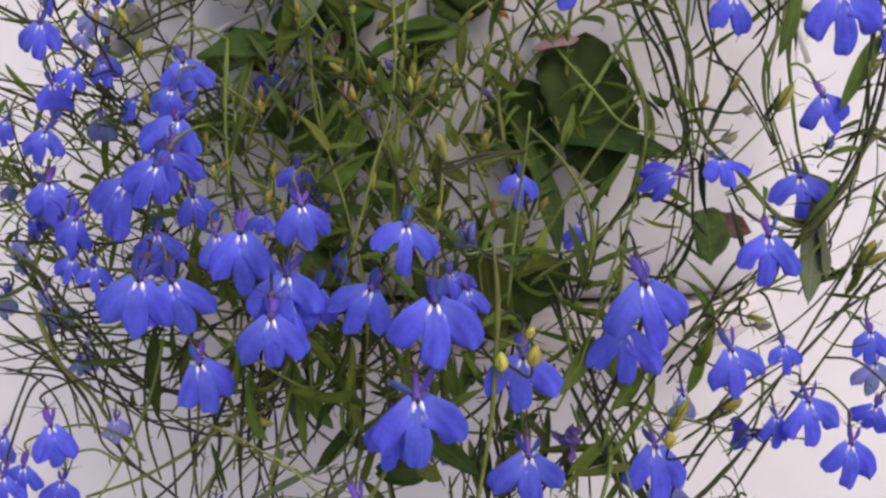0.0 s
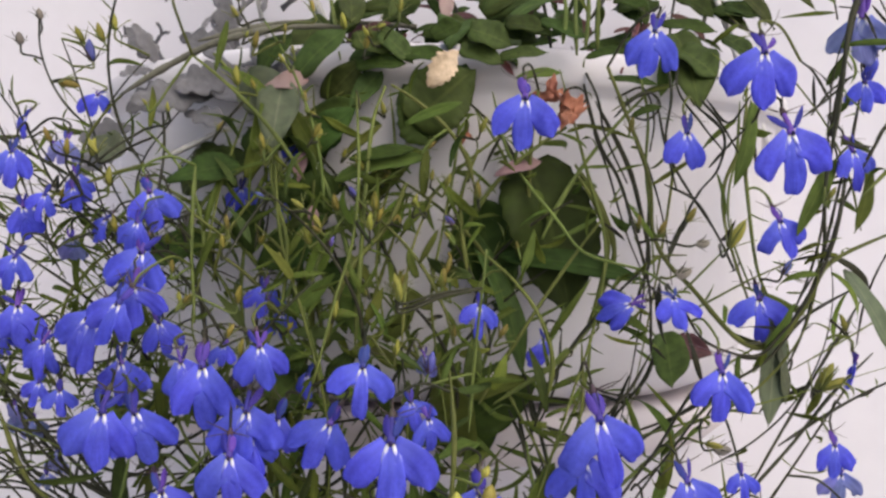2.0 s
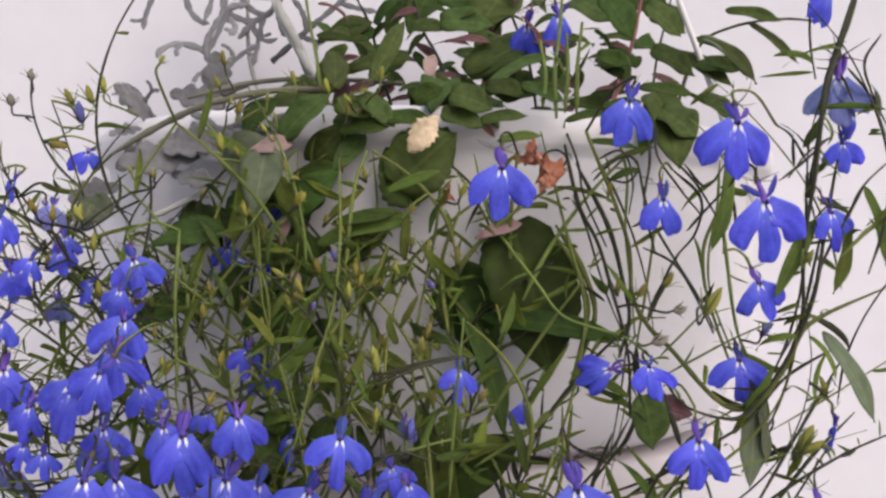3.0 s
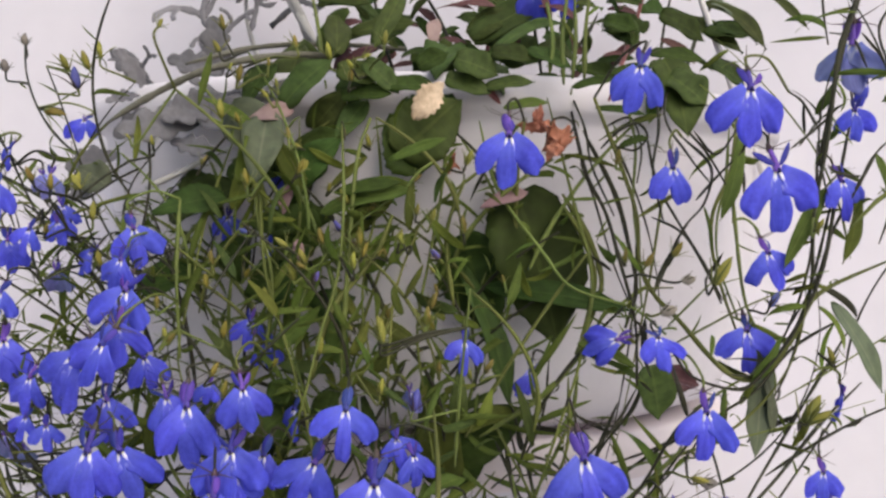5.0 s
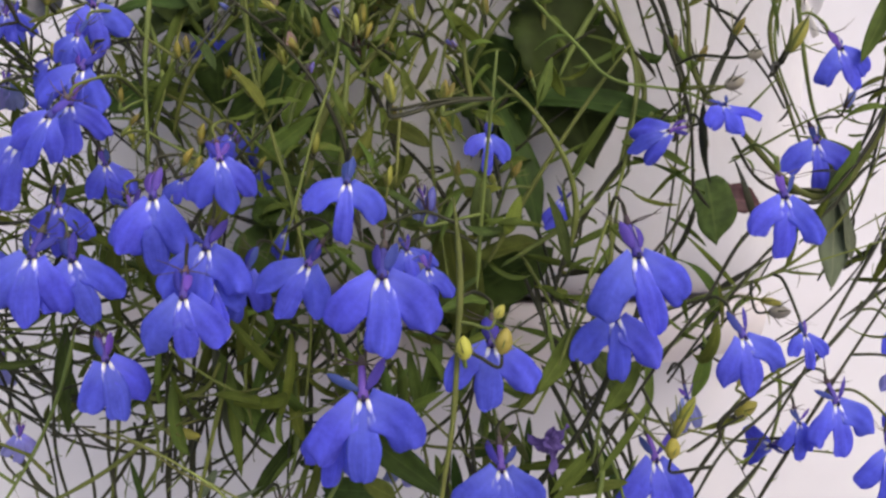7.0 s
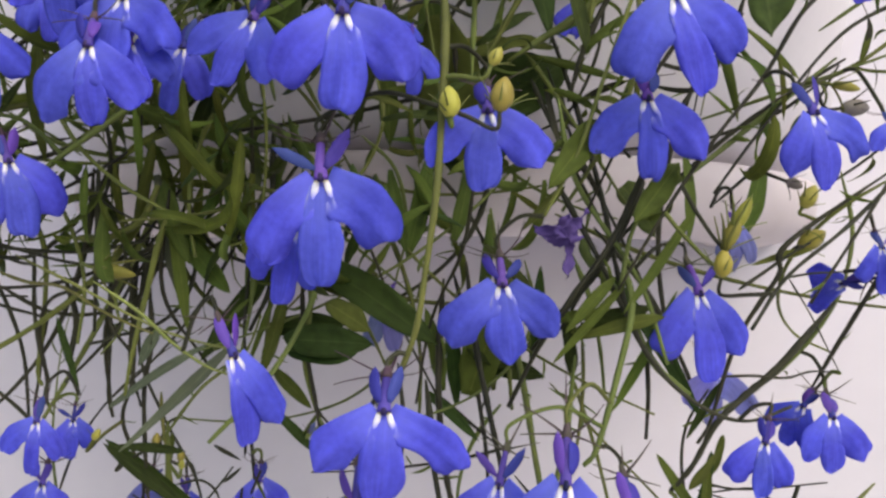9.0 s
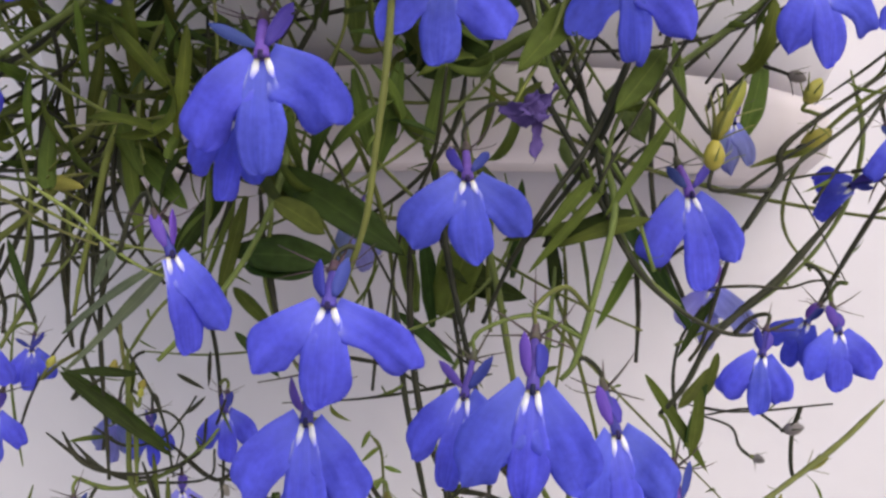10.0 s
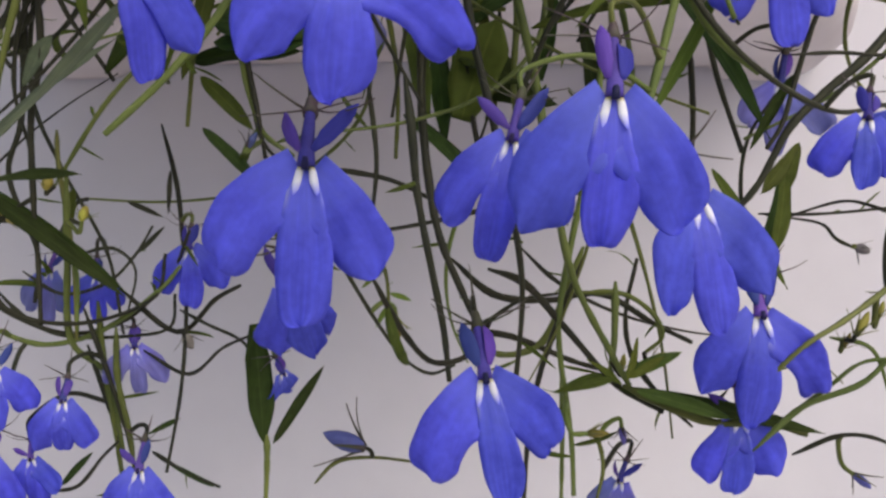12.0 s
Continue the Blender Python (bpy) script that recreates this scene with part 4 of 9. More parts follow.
bud(lobelia_left, -0.0630, 0.0400, 1.5332, 0.0059, 0, 100, "yellow")
bud(lobelia_left, 0.0067, -0.0120, 1.4146, 0.0037, 0, 60, "pod")
bud(lobelia_left, 0.0014, -0.0130, 1.4072, 0.0056, 0, 95, "pod")
bud(lobelia_left, 0.0079, -0.0120, 1.4082, 0.0063, 0, 80, "pod")
bud(lobelia_left, -0.0630, 0.0200, 1.3866, 0.0099, 0, -10, "yellow")
bud(lobelia_left, -0.0537, 0.0000, 1.4424, 0.0053, 0, 60, "yellow")
bud(lobelia_left, -0.0123, -0.0120, 1.4528, 0.0065, 0, 95, "yellow")
bud(lobelia_left, -0.0031, 0.0000, 1.4555, 0.0053, 0, 90, "yellow")
bud(lobelia_right, 0.0947, 0.0200, 1.4286, 0.0119, 0, 60, "yellow")
bud(lobelia_right, 0.0967, 0.0200, 1.4791, 0.0053, 0, 60, "yellow")
bud(lobelia_right, 0.0515, 0.0000, 1.4594, 0.0053, 0, 20, "grey")
bud(lobelia_left, -0.0202, 0.0100, 1.4734, 0.0062, 0, 90, "yellow")
bud(lobelia_right, 0.0627, 0.0200, 1.3980, 0.0060, 0, 60, "pod")
bud(lobelia_right, 0.0598, 0.0200, 1.4029, 0.0040, 0, -20, "grey")
bud(lobelia_left, -0.0672, 0.0300, 1.3535, 0.0032, 0, 60, "pod")
bud(lobelia_left, -0.0552, 0.0300, 1.3526, 0.0032, 0, 80, "pod")
bud(lobelia_left, -0.0619, 0.0300, 1.3491, 0.0024, 0, 60, "pod")
bud(lobelia_left, -0.0502, 0.0300, 1.3482, 0.0024, 0, 80, "pod")
bud(lobelia_left, -0.0091, 0.0300, 1.3156, 0.0083, 0, 160, "blue")
bud(lobelia_right, 0.0207, 0.0200, 1.3200, 0.0038, 0, 0, "yellow")
bud(lobelia_right, 0.0552, 0.0100, 1.3483, 0.0040, 0, 10, "grey")
bud(lobelia_right, 0.0508, 0.0100, 1.3444, 0.0025, 0, -20, "grey")
bud(lobelia_right, 0.0629, 0.0200, 1.3399, 0.0048, 0, 30, "yellow")
bud(lobelia_right, 0.0519, 0.0120, 1.3335, 0.0044, 0, 60, "yellow")
bud(lobelia_right, 0.0589, 0.0140, 1.3298, 0.0053, 0, 20, "yellow")
bud(lobelia_right, 0.0642, 0.0200, 1.3163, 0.0048, 0, -30, "grey")
bud(lobelia_left, -0.0044, 0.0200, 1.3355, 0.0040, 0, -80, "yellow")
bud(lobelia_left, -0.0239, 0.0200, 1.3574, 0.0032, 0, 60, "blue")
bud(lobelia_left, -0.0198, 0.0110, 1.4707, 0.0053, 0, 68, "yellow")
bud(lobelia_left, -0.0134, 0.0190, 1.4543, 0.0054, 0, 100, "yellow")
bud(lobelia_left, -0.0092, 0.0090, 1.4741, 0.0042, 0, 118, "yellow")
bud(lobelia_left, -0.0027, 0.0110, 1.4798, 0.0046, 0, 72, "yellow")
bud(lobelia_left, 0.0056, 0.0140, 1.4770, 0.0061, 0, 95, "yellow")
bud(lobelia_left, -0.0026, 0.0130, 1.4579, 0.0061, 0, 69, "yellow")
bud(lobelia_left, -0.0014, 0.0160, 1.4518, 0.0062, 0, 119, "yellow")
bud(lobelia_left, -0.0487, 0.0130, 1.4862, 0.0042, 0, 102, "yellow")
bud(lobelia_left, -0.0359, 0.0100, 1.4911, 0.0054, 0, 62, "yellow")
bud(lobelia_left, -0.0346, 0.0170, 1.4683, 0.0062, 0, 115, "yellow")
bud(lobelia_left, -0.0910, 0.0140, 1.4862, 0.0058, 0, 118, "yellow")
bud(lobelia_left, -0.0893, 0.0170, 1.4786, 0.0064, 0, 87, "yellow")
bud(lobelia_left, -0.1001, 0.0170, 1.4862, 0.0056, 0, 88, "yellow")
bud(lobelia_left, -0.0622, 0.0190, 1.4930, 0.0045, 0, 62, "yellow")
bud(lobelia_left, -0.0690, 0.0140, 1.4485, 0.0048, 0, 103, "yellow")
bud(lobelia_left, -0.0558, 0.0170, 1.4489, 0.0062, 0, 79, "yellow")
bud(lobelia_left, -0.0577, 0.0140, 1.4679, 0.0051, 0, 96, "yellow")
bud(lobelia_left, -0.0440, 0.0140, 1.4587, 0.0051, 0, 97, "yellow")
bud(lobelia_left, -0.0243, 0.0190, 1.4840, 0.0058, 0, 118, "yellow")
bud(lobelia_left, -0.0875, 0.0180, 1.4666, 0.0057, 0, 102, "yellow")
bud(lobelia_left, -0.0299, 0.0100, 1.4463, 0.0060, 0, 80, "yellow")
bud(lobelia_left, 0.0058, 0.0190, 1.4946, 0.0057, 0, 66, "yellow")
bud(lobelia_right, 0.0558, 0.0200, 1.3147, 0.0040, 0, -40, "blue")
bud(lobelia_right, 0.0267, 0.0260, 1.3196, 0.0034, 0, -80, "blue")
bud(lobelia_right, 0.0513, 0.0140, 1.3317, 0.0030, 0, 60, "yellow")
bud(lobelia_right, 0.0558, 0.0140, 1.3355, 0.0030, 0, 70, "yellow")
bud(lobelia_right, 0.0304, 0.0240, 1.3292, 0.0030, 0, 20, "yellow")
bud(lobelia_right, 0.0263, 0.0240, 1.3276, 0.0030, 0, 80, "yellow")
bud(lobelia_left, -0.0520, 0.0340, 1.3487, 0.0029, 0, 70, "pod")
bud(lobelia_left, -0.0633, 0.0340, 1.3487, 0.0034, 0, 10, "pod")
bud(lobelia_left, -0.0367, 0.0340, 1.3318, 0.0034, 0, -60, "grey")
bud(lobelia_right, 0.0433, 0.004, 1.3858, 0.0058, 0, 85, "pod")
bud(lobelia_right, 0.0435, 0.004, 1.39, 0.0085, 0, 65, "yellow")
bud(lobelia_right, 0.0447, 0.004, 1.3929, 0.008, 0, 60, "yellow")
bud(lobelia_right, 0.0627, 0.022, 1.3912, 0.0072, 0, 30, "pod")
bud(lobelia_right, 0.0529, 0.0200, 1.4693, 0.0055, 0, 60, "yellow")
leaf(broad_leaf, (0.0051, 0.0330, 1.4681), (0.0195, 0.0285, 1.4297), 0.0072, LEAF_MID, (0.6, -1, 0.3), strap, 0.7, seed=301)
leaf(broad_leaf, (0.0120, 0.0285, 1.4625), (0.0515, 0.0270, 1.4570), 0.0076, LEAF_DARK, (0, -1, 0.6), lance, 0.5, seed=302)
leaf(lobelia_left, (-0.0373, 0.0400, 1.3740), (-0.0199, 0.0394, 1.3755), 0.0052, LEAF_DARK, (0, -1, 0.6), lance, 0.4, seed=303)
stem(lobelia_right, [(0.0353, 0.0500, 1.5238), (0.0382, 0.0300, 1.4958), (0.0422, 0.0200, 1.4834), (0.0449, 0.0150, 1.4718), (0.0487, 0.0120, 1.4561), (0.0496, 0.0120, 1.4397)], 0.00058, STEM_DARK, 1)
stem(lobelia_right, [(0.0287, 0.0371, 1.5153), (0.0352, 0.0250, 1.4846), (0.0386, 0.0200, 1.4701), (0.0387, 0.0180, 1.4592), (0.0346, 0.0120, 1.4432), (0.0303, 0.0100, 1.4306), (0.0249, 0.0060, 1.4160), (0.0211, 0.0040, 1.4054), (0.0156, 0.0020, 1.3951)], 0.00052, STEM, 1)
stem(lobelia_right, [(0.0866, 0.0500, 1.5154), (0.0801, 0.0350, 1.4967), (0.0743, 0.0320, 1.4843), (0.0736, 0.0300, 1.4740), (0.0761, 0.0280, 1.4626), (0.0809, 0.0300, 1.4517)], 0.00064, STEM, .6)
stem(lobelia_right, [(0.1163, 0.0400, 1.5182), (0.1071, 0.0300, 1.4914), (0.1000, 0.0220, 1.4702), (0.0930, 0.0200, 1.4551), (0.0842, 0.0180, 1.4436), (0.0777, 0.0180, 1.4383), (0.0635, 0.0120, 1.4424), (0.0562, 0.0080, 1.4508)], 0.00058, STEM_DARK, 1)
stem(lobelia_right, [(0.1154, 0.0300, 1.4383), (0.1015, 0.0250, 1.4272), (0.0905, 0.0220, 1.4151), (0.0803, 0.0200, 1.4046), (0.0678, 0.0150, 1.3944), (0.0559, 0.0100, 1.3861), (0.0483, 0.0050, 1.3779)], 0.00052, STEM_DARK, 1)
stem(lobelia_right, [(0.1186, 0.0400, 1.4546), (0.1001, 0.0300, 1.4325), (0.0865, 0.0220, 1.4164), (0.0781, 0.0180, 1.4050), (0.0687, 0.0140, 1.3928), (0.0605, 0.0120, 1.3818)], 0.00046, STEM_DARK, 1)
stem(lobelia_right, [(0.1064, 0.0300, 1.4914), (0.1024, 0.0300, 1.4717), (0.0984, 0.0300, 1.4534), (0.0944, 0.0300, 1.4394), (0.0848, 0.0300, 1.4211)], 0.00046, STEM_DARK, .8)
stem(lobelia_right, [(0.0541, 0.0200, 1.4823), (0.0621, 0.0200, 1.4784), (0.0676, 0.0200, 1.4706), (0.0730, 0.0200, 1.4601)], 0.00041, STEM_DARK, .8)
stem(lobelia_right, [(0.0097, 0.0347, 1.5082), (0.0146, 0.0300, 1.4898), (0.0264, 0.0200, 1.4725), (0.0334, 0.0150, 1.4639), (0.0468, 0.0080, 1.4599), (0.0542, 0.0040, 1.4540)], 0.00052, STEM, 1)
stem(lobelia_right, [(0.0695, 0.0140, 1.4375), (0.0584, 0.0080, 1.4298), (0.0505, 0.0060, 1.4176), (0.0427, 0.0040, 1.4081), (0.0345, 0.0040, 1.3960), (0.0274, 0.0040, 1.3839)], 0.00046, STEM_DARK, 1)
stem(lobelia_right, [(0.0490, 0.0100, 1.4396), (0.0435, 0.0080, 1.4308), (0.0362, 0.0080, 1.4221), (0.0306, 0.0100, 1.4119), (0.0237, 0.0120, 1.3964)], 0.00041, STEM_DARK, 1)
stem(lobelia_right, [(0.0190, 0.0300, 1.4256), (0.0228, 0.0260, 1.4123), (0.0288, 0.0200, 1.3973), (0.0348, 0.0160, 1.3828), (0.0379, 0.0120, 1.3715)], 0.00035, STEM_DARK, .6)
stem(lobelia_right, [(0.0299, 0.0300, 1.4425), (0.0284, 0.0280, 1.4286), (0.0228, 0.0260, 1.4164), (0.0141, 0.0200, 1.4103)], 0.00041, STEM_DARK, .6)
stem(lobelia_right, [(0.0181, 0.0300, 1.4363), (0.0228, 0.0250, 1.4200), (0.0272, 0.0200, 1.4017), (0.0294, 0.0160, 1.3877), (0.0316, 0.0130, 1.3774), (0.0370, 0.0120, 1.3691), (0.0447, 0.0130, 1.3635), (0.0523, 0.0160, 1.3616), (0.0607, 0.0200, 1.3634)], 0.00055, STEM_DARK, .4)
stem(lobelia_right, [(0.0346, 0.0140, 1.4059), (0.0314, 0.0120, 1.3990), (0.0272, 0.0120, 1.3905), (0.0211, 0.0120, 1.3820), (0.0158, 0.0140, 1.3733), (0.0113, 0.0180, 1.3631)], 0.00067, STEM_DARK, .8)
stem(lobelia_left, [(-0.0009, -0.0040, 1.4366), (0.0004, -0.0080, 1.4227), (0.0001, -0.0100, 1.4094), (-0.0005, -0.0120, 1.3974), (-0.0018, -0.0120, 1.3874), (-0.0033, -0.0110, 1.3781), (-0.0069, -0.0080, 1.3691)], 0.00067, STEM, .3)
stem(lobelia_right, [(0.0297, 0.0120, 1.3884), (0.0308, 0.0100, 1.3808), (0.0280, 0.0080, 1.3697), (0.0246, 0.0060, 1.3591), (0.0224, 0.0060, 1.3561)], 0.00067, STEM, 1)
stem(lobelia_left, [(-0.0004, 0.0300, 1.3850), (-0.0011, 0.0260, 1.3698), (-0.0007, 0.0240, 1.3591), (0.0011, 0.0220, 1.3471), (0.0043, 0.0200, 1.3388), (0.0065, 0.0170, 1.3343)], 0.00073, STEM_DARK, .8)
stem(lobelia_right, [(0.0080, 0.0200, 1.3977), (0.0106, 0.0200, 1.3825), (0.0139, 0.0200, 1.3673), (0.0165, 0.0200, 1.3522), (0.0190, 0.0200, 1.3405), (0.0240, 0.0200, 1.3305), (0.0269, 0.0220, 1.3259)], 0.00067, STEM, 1)
stem(lobelia_right, [(0.0228, 0.0180, 1.3721), (0.0215, 0.0200, 1.3573), (0.0192, 0.0220, 1.3454), (0.0177, 0.0240, 1.3331), (0.0197, 0.0260, 1.3187), (0.0201, 0.0260, 1.3100)], 0.00056, STEM, 1)
stem(lobelia_left, [(0.0038, 0.0220, 1.3882), (0.0055, 0.0200, 1.3741), (0.0080, 0.0180, 1.3621), (0.0105, 0.0180, 1.3506), (0.0123, 0.0200, 1.3388), (0.0117, 0.0240, 1.3245)], 0.00062, STEM_DARK, .6)
stem(lobelia_left, [(-0.0276, 0.0300, 1.4090), (-0.0260, 0.0240, 1.3923), (-0.0241, 0.0220, 1.3804), (-0.0253, 0.0220, 1.3710), (-0.0227, 0.0220, 1.3607), (-0.0164, 0.0120, 1.3554)], 0.00056, STEM, 1)
stem(lobelia_left, [(-0.0632, 0.0400, 1.4195), (-0.0635, 0.0400, 1.3995), (-0.0639, 0.0400, 1.3796), (-0.0632, 0.0380, 1.3645), (-0.0651, 0.0380, 1.3557), (-0.0616, 0.0400, 1.3439), (-0.0620, 0.0400, 1.3360)], 0.00056, STEM_DARK, 1)
stem(lobelia_left, [(-0.0591, 0.0400, 1.4055), (-0.0620, 0.0400, 1.3885), (-0.0628, 0.0400, 1.3696), (-0.0568, 0.0380, 1.3567), (-0.0499, 0.0380, 1.3440), (-0.0481, 0.0400, 1.3311)], 0.00045, STEM_DARK, .8)
stem(lobelia_left, [(-0.0532, 0.0000, 1.3845), (-0.0462, 0.0000, 1.3800), (-0.0403, -0.0020, 1.3756), (-0.0346, -0.0040, 1.3725), (-0.0312, -0.0040, 1.3712)], 0.00034, STEM_YELLOW, 1)
stem(lobelia_left, [(-0.0067, 0.0100, 1.3409), (-0.0032, 0.0140, 1.3340), (0.0006, 0.0180, 1.3296), (0.0056, 0.0200, 1.3305), (0.0080, 0.0180, 1.3350)], 0.00050, STEM_DARK, .6)
stem(lobelia_left, [(-0.0544, 0.0340, 1.3566), (-0.0541, 0.0340, 1.3443), (-0.0545, 0.0360, 1.3308), (-0.0489, 0.0360, 1.3251), (-0.0464, 0.0360, 1.3136)], 0.00062, STEM, 1)
stem(lobelia_left, [(-0.0504, 0.0360, 1.3365), (-0.0494, 0.0360, 1.3270), (-0.0474, 0.0360, 1.3155), (-0.0457, 0.0360, 1.3041)], 0.00056, STEM, 1)
stem(lobelia_left, [(-0.0711, 0.0360, 1.3403), (-0.0644, 0.0380, 1.3343), (-0.0556, 0.0380, 1.3314), (-0.0461, 0.0360, 1.3337), (-0.0394, 0.0360, 1.3404), (-0.0359, 0.0340, 1.3472)], 0.00045, STEM_DARK, 1)
stem(lobelia_left, [(-0.0471, 0.0360, 1.3384), (-0.0384, 0.0360, 1.3318), (-0.0321, 0.0340, 1.3368), (-0.0278, 0.0320, 1.3390)], 0.00050, STEM_DARK, .7)
stem(lobelia_right, [(0.0260, 0.0220, 1.3259), (0.0307, 0.0200, 1.3239), (0.0373, 0.0200, 1.3214), (0.0440, 0.0200, 1.3214), (0.0498, 0.0200, 1.3198)], 0.00078, STEM, .5)
stem(lobelia_right, [(0.0708, 0.0120, 1.3525), (0.0645, 0.0120, 1.3462), (0.0568, 0.0120, 1.3400), (0.0501, 0.0110, 1.3355), (0.0448, 0.0110, 1.3321), (0.0396, 0.0140, 1.3255)], 0.00048, STEM_YELLOW, 1)
stem(lobelia_right, [(0.0410, 0.0160, 1.3186), (0.0474, 0.0160, 1.3242), (0.0545, 0.0140, 1.3279), (0.0609, 0.0140, 1.3350), (0.0662, 0.0140, 1.3366)], 0.00045, STEM, 1)
stem(lobelia_right, [(0.0584, 0.0450, 1.5084), (0.0606, 0.0400, 1.4930), (0.0659, 0.0360, 1.4814), (0.0717, 0.0300, 1.4699), (0.0758, 0.0280, 1.4608)], 0.00046, STEM_DARK, .4)
stem(lobelia_right, [(0.0827, 0.0450, 1.5089), (0.0803, 0.0400, 1.4934), (0.0768, 0.0360, 1.4816), (0.0755, 0.0300, 1.4700), (0.0806, 0.0280, 1.4549)], 0.00046, STEM, .4)
stem(lobelia_right, [(0.1012, 0.0300, 1.5034), (0.1004, 0.0280, 1.4822), (0.0971, 0.0260, 1.4655), (0.0908, 0.0240, 1.4504), (0.0842, 0.0220, 1.4444)], 0.00046, STEM_DARK, .5)
stem(lobelia_right, [(0.1119, 0.0300, 1.4571), (0.0949, 0.0260, 1.4483), (0.0831, 0.0220, 1.4370), (0.0685, 0.0180, 1.4281), (0.0534, 0.0140, 1.4110), (0.0447, 0.0120, 1.3998)], 0.00046, STEM_DARK, .6)
stem(lobelia_left, [(-0.0503, 0.0300, 1.5062), (-0.0471, 0.0200, 1.4833), (-0.0443, 0.0150, 1.4656), (-0.0380, 0.0120, 1.4474), (-0.0319, 0.0100, 1.4267), (-0.0306, 0.0140, 1.4092), (-0.0320, 0.0160, 1.3914)], 0.00052, STEM, 1)
stem(lobelia_left, [(-0.0277, 0.0300, 1.5067), (-0.0249, 0.0150, 1.4827), (-0.0256, 0.0100, 1.4654), (-0.0293, 0.0080, 1.4515), (-0.0329, 0.0060, 1.4351), (-0.0373, 0.0100, 1.4210)], 0.00052, STEM, 1)
stem(lobelia_left, [(0.0011, 0.0342, 1.5116), (-0.0002, 0.0300, 1.4894), (-0.0032, 0.0200, 1.4700), (-0.0058, 0.0180, 1.4525), (-0.0039, 0.0200, 1.4352), (-0.0005, 0.0200, 1.4148)], 0.00052, STEM, 1)
stem(lobelia_left, [(-0.0409, 0.0384, 1.5091), (-0.0387, 0.0300, 1.4827), (-0.0401, 0.0260, 1.4641), (-0.0441, 0.0240, 1.4476), (-0.0408, 0.0240, 1.4254)], 0.00046, STEM, 1)
stem(lobelia_left, [(-0.0887, 0.0500, 1.5117), (-0.0836, 0.0400, 1.4900), (-0.0833, 0.0300, 1.4697), (-0.0842, 0.0200, 1.4539), (-0.0866, 0.0150, 1.4394), (-0.0874, 0.0100, 1.4227)], 0.00046, STEM_DARK, 1)
stem(lobelia_left, [(-0.0584, 0.0400, 1.5061), (-0.0637, 0.0300, 1.4821), (-0.0667, 0.0250, 1.4605), (-0.0682, 0.0200, 1.4441), (-0.0630, 0.0120, 1.4343)], 0.00046, STEM, 1)
stem(lobelia_left, [(-0.0885, 0.0200, 1.4335), (-0.1017, 0.0200, 1.4317), (-0.1133, 0.0200, 1.4402), (-0.1205, 0.0200, 1.4531), (-0.1247, 0.0200, 1.4674)], 0.00046, STEM_DARK, 1)
stem(lobelia_left, [(-0.0863, 0.0300, 1.4515), (-0.0970, 0.0300, 1.4664), (-0.1091, 0.0300, 1.4782), (-0.1167, 0.0300, 1.4930), (-0.1226, 0.0300, 1.5048)], 0.00046, STEM_DARK, 1)
stem(lobelia_left, [(-0.0835, 0.0400, 1.4584), (-0.0982, 0.0450, 1.4763), (-0.1068, 0.0500, 1.4918), (-0.1134, 0.0500, 1.5112), (-0.1184, 0.0500, 1.5240)], 0.00041, STEM_DARK, 1)
stem(lobelia_left, [(-0.0899, 0.0400, 1.4646), (-0.1080, 0.0450, 1.4745), (-0.1267, 0.0500, 1.4946), (-0.1427, 0.0550, 1.5122)], 0.00041, STEM_DARK, 1)
stem(lobelia_left, [(-0.0862, 0.0300, 1.4116), (-0.0923, 0.0300, 1.3990), (-0.0923, 0.0300, 1.3802), (-0.0884, 0.0300, 1.3661)], 0.00052, STEM_DARK, 1)
stem(lobelia_left, [(-0.1284, 0.0400, 1.4239), (-0.1169, 0.0360, 1.4069), (-0.1033, 0.0340, 1.3964), (-0.0868, 0.0320, 1.3908), (-0.0675, 0.0300, 1.3870), (-0.0520, 0.0300, 1.3905)], 0.00046, STEM_DARK, .8)
stem(lobelia_left, [(-0.1383, 0.0400, 1.4042), (-0.1217, 0.0360, 1.3972), (-0.1106, 0.0360, 1.3845), (-0.1066, 0.0360, 1.3733), (-0.0962, 0.0360, 1.3662)], 0.00046, STEM_DARK, .8)
stem(lobelia_left, [(-0.0708, 0.0300, 1.4119), (-0.0815, 0.0300, 1.4023), (-0.0985, 0.0300, 1.3973), (-0.1140, 0.0300, 1.4017), (-0.1325, 0.0300, 1.3981)], 0.00041, STEM_DARK, .8)
stem(lobelia_left, [(-0.0648, 0.0250, 1.4066), (-0.0644, 0.0240, 1.3886), (-0.0674, 0.0300, 1.3744)], 0.00058, STEM_DARK, .8)
stem(lobelia_left, [(-0.0355, 0.0200, 1.4022), (-0.0341, 0.0200, 1.3843), (-0.0393, 0.0300, 1.3687)], 0.00052, STEM, .8)
stem(lobelia_left, [(-0.0510, 0.0240, 1.4011), (-0.0527, 0.0260, 1.3822), (-0.0456, 0.0300, 1.3686)], 0.00052, STEM_DARK, .8)
stem(lobelia_right, [(0.0191, 0.0140, 1.4160), (0.0223, 0.0140, 1.4017), (0.0324, 0.0120, 1.3852), (0.0366, 0.0100, 1.3716)], 0.00052, STEM, .8)
stem(lobelia_left, [(-0.0726, 0.0120, 1.3887), (-0.0612, 0.0120, 1.3832), (-0.0508, 0.0100, 1.3783), (-0.0417, 0.0060, 1.3756), (-0.0300, 0.0000, 1.3740)], 0.00032, STEM_YELLOW, 1)
stem(lobelia_left, [(-0.0242, 0.0260, 1.4073), (-0.0148, 0.0260, 1.3922), (-0.0085, 0.0240, 1.3776), (-0.0007, 0.0220, 1.3632)], 0.00041, STEM_DARK, .8)
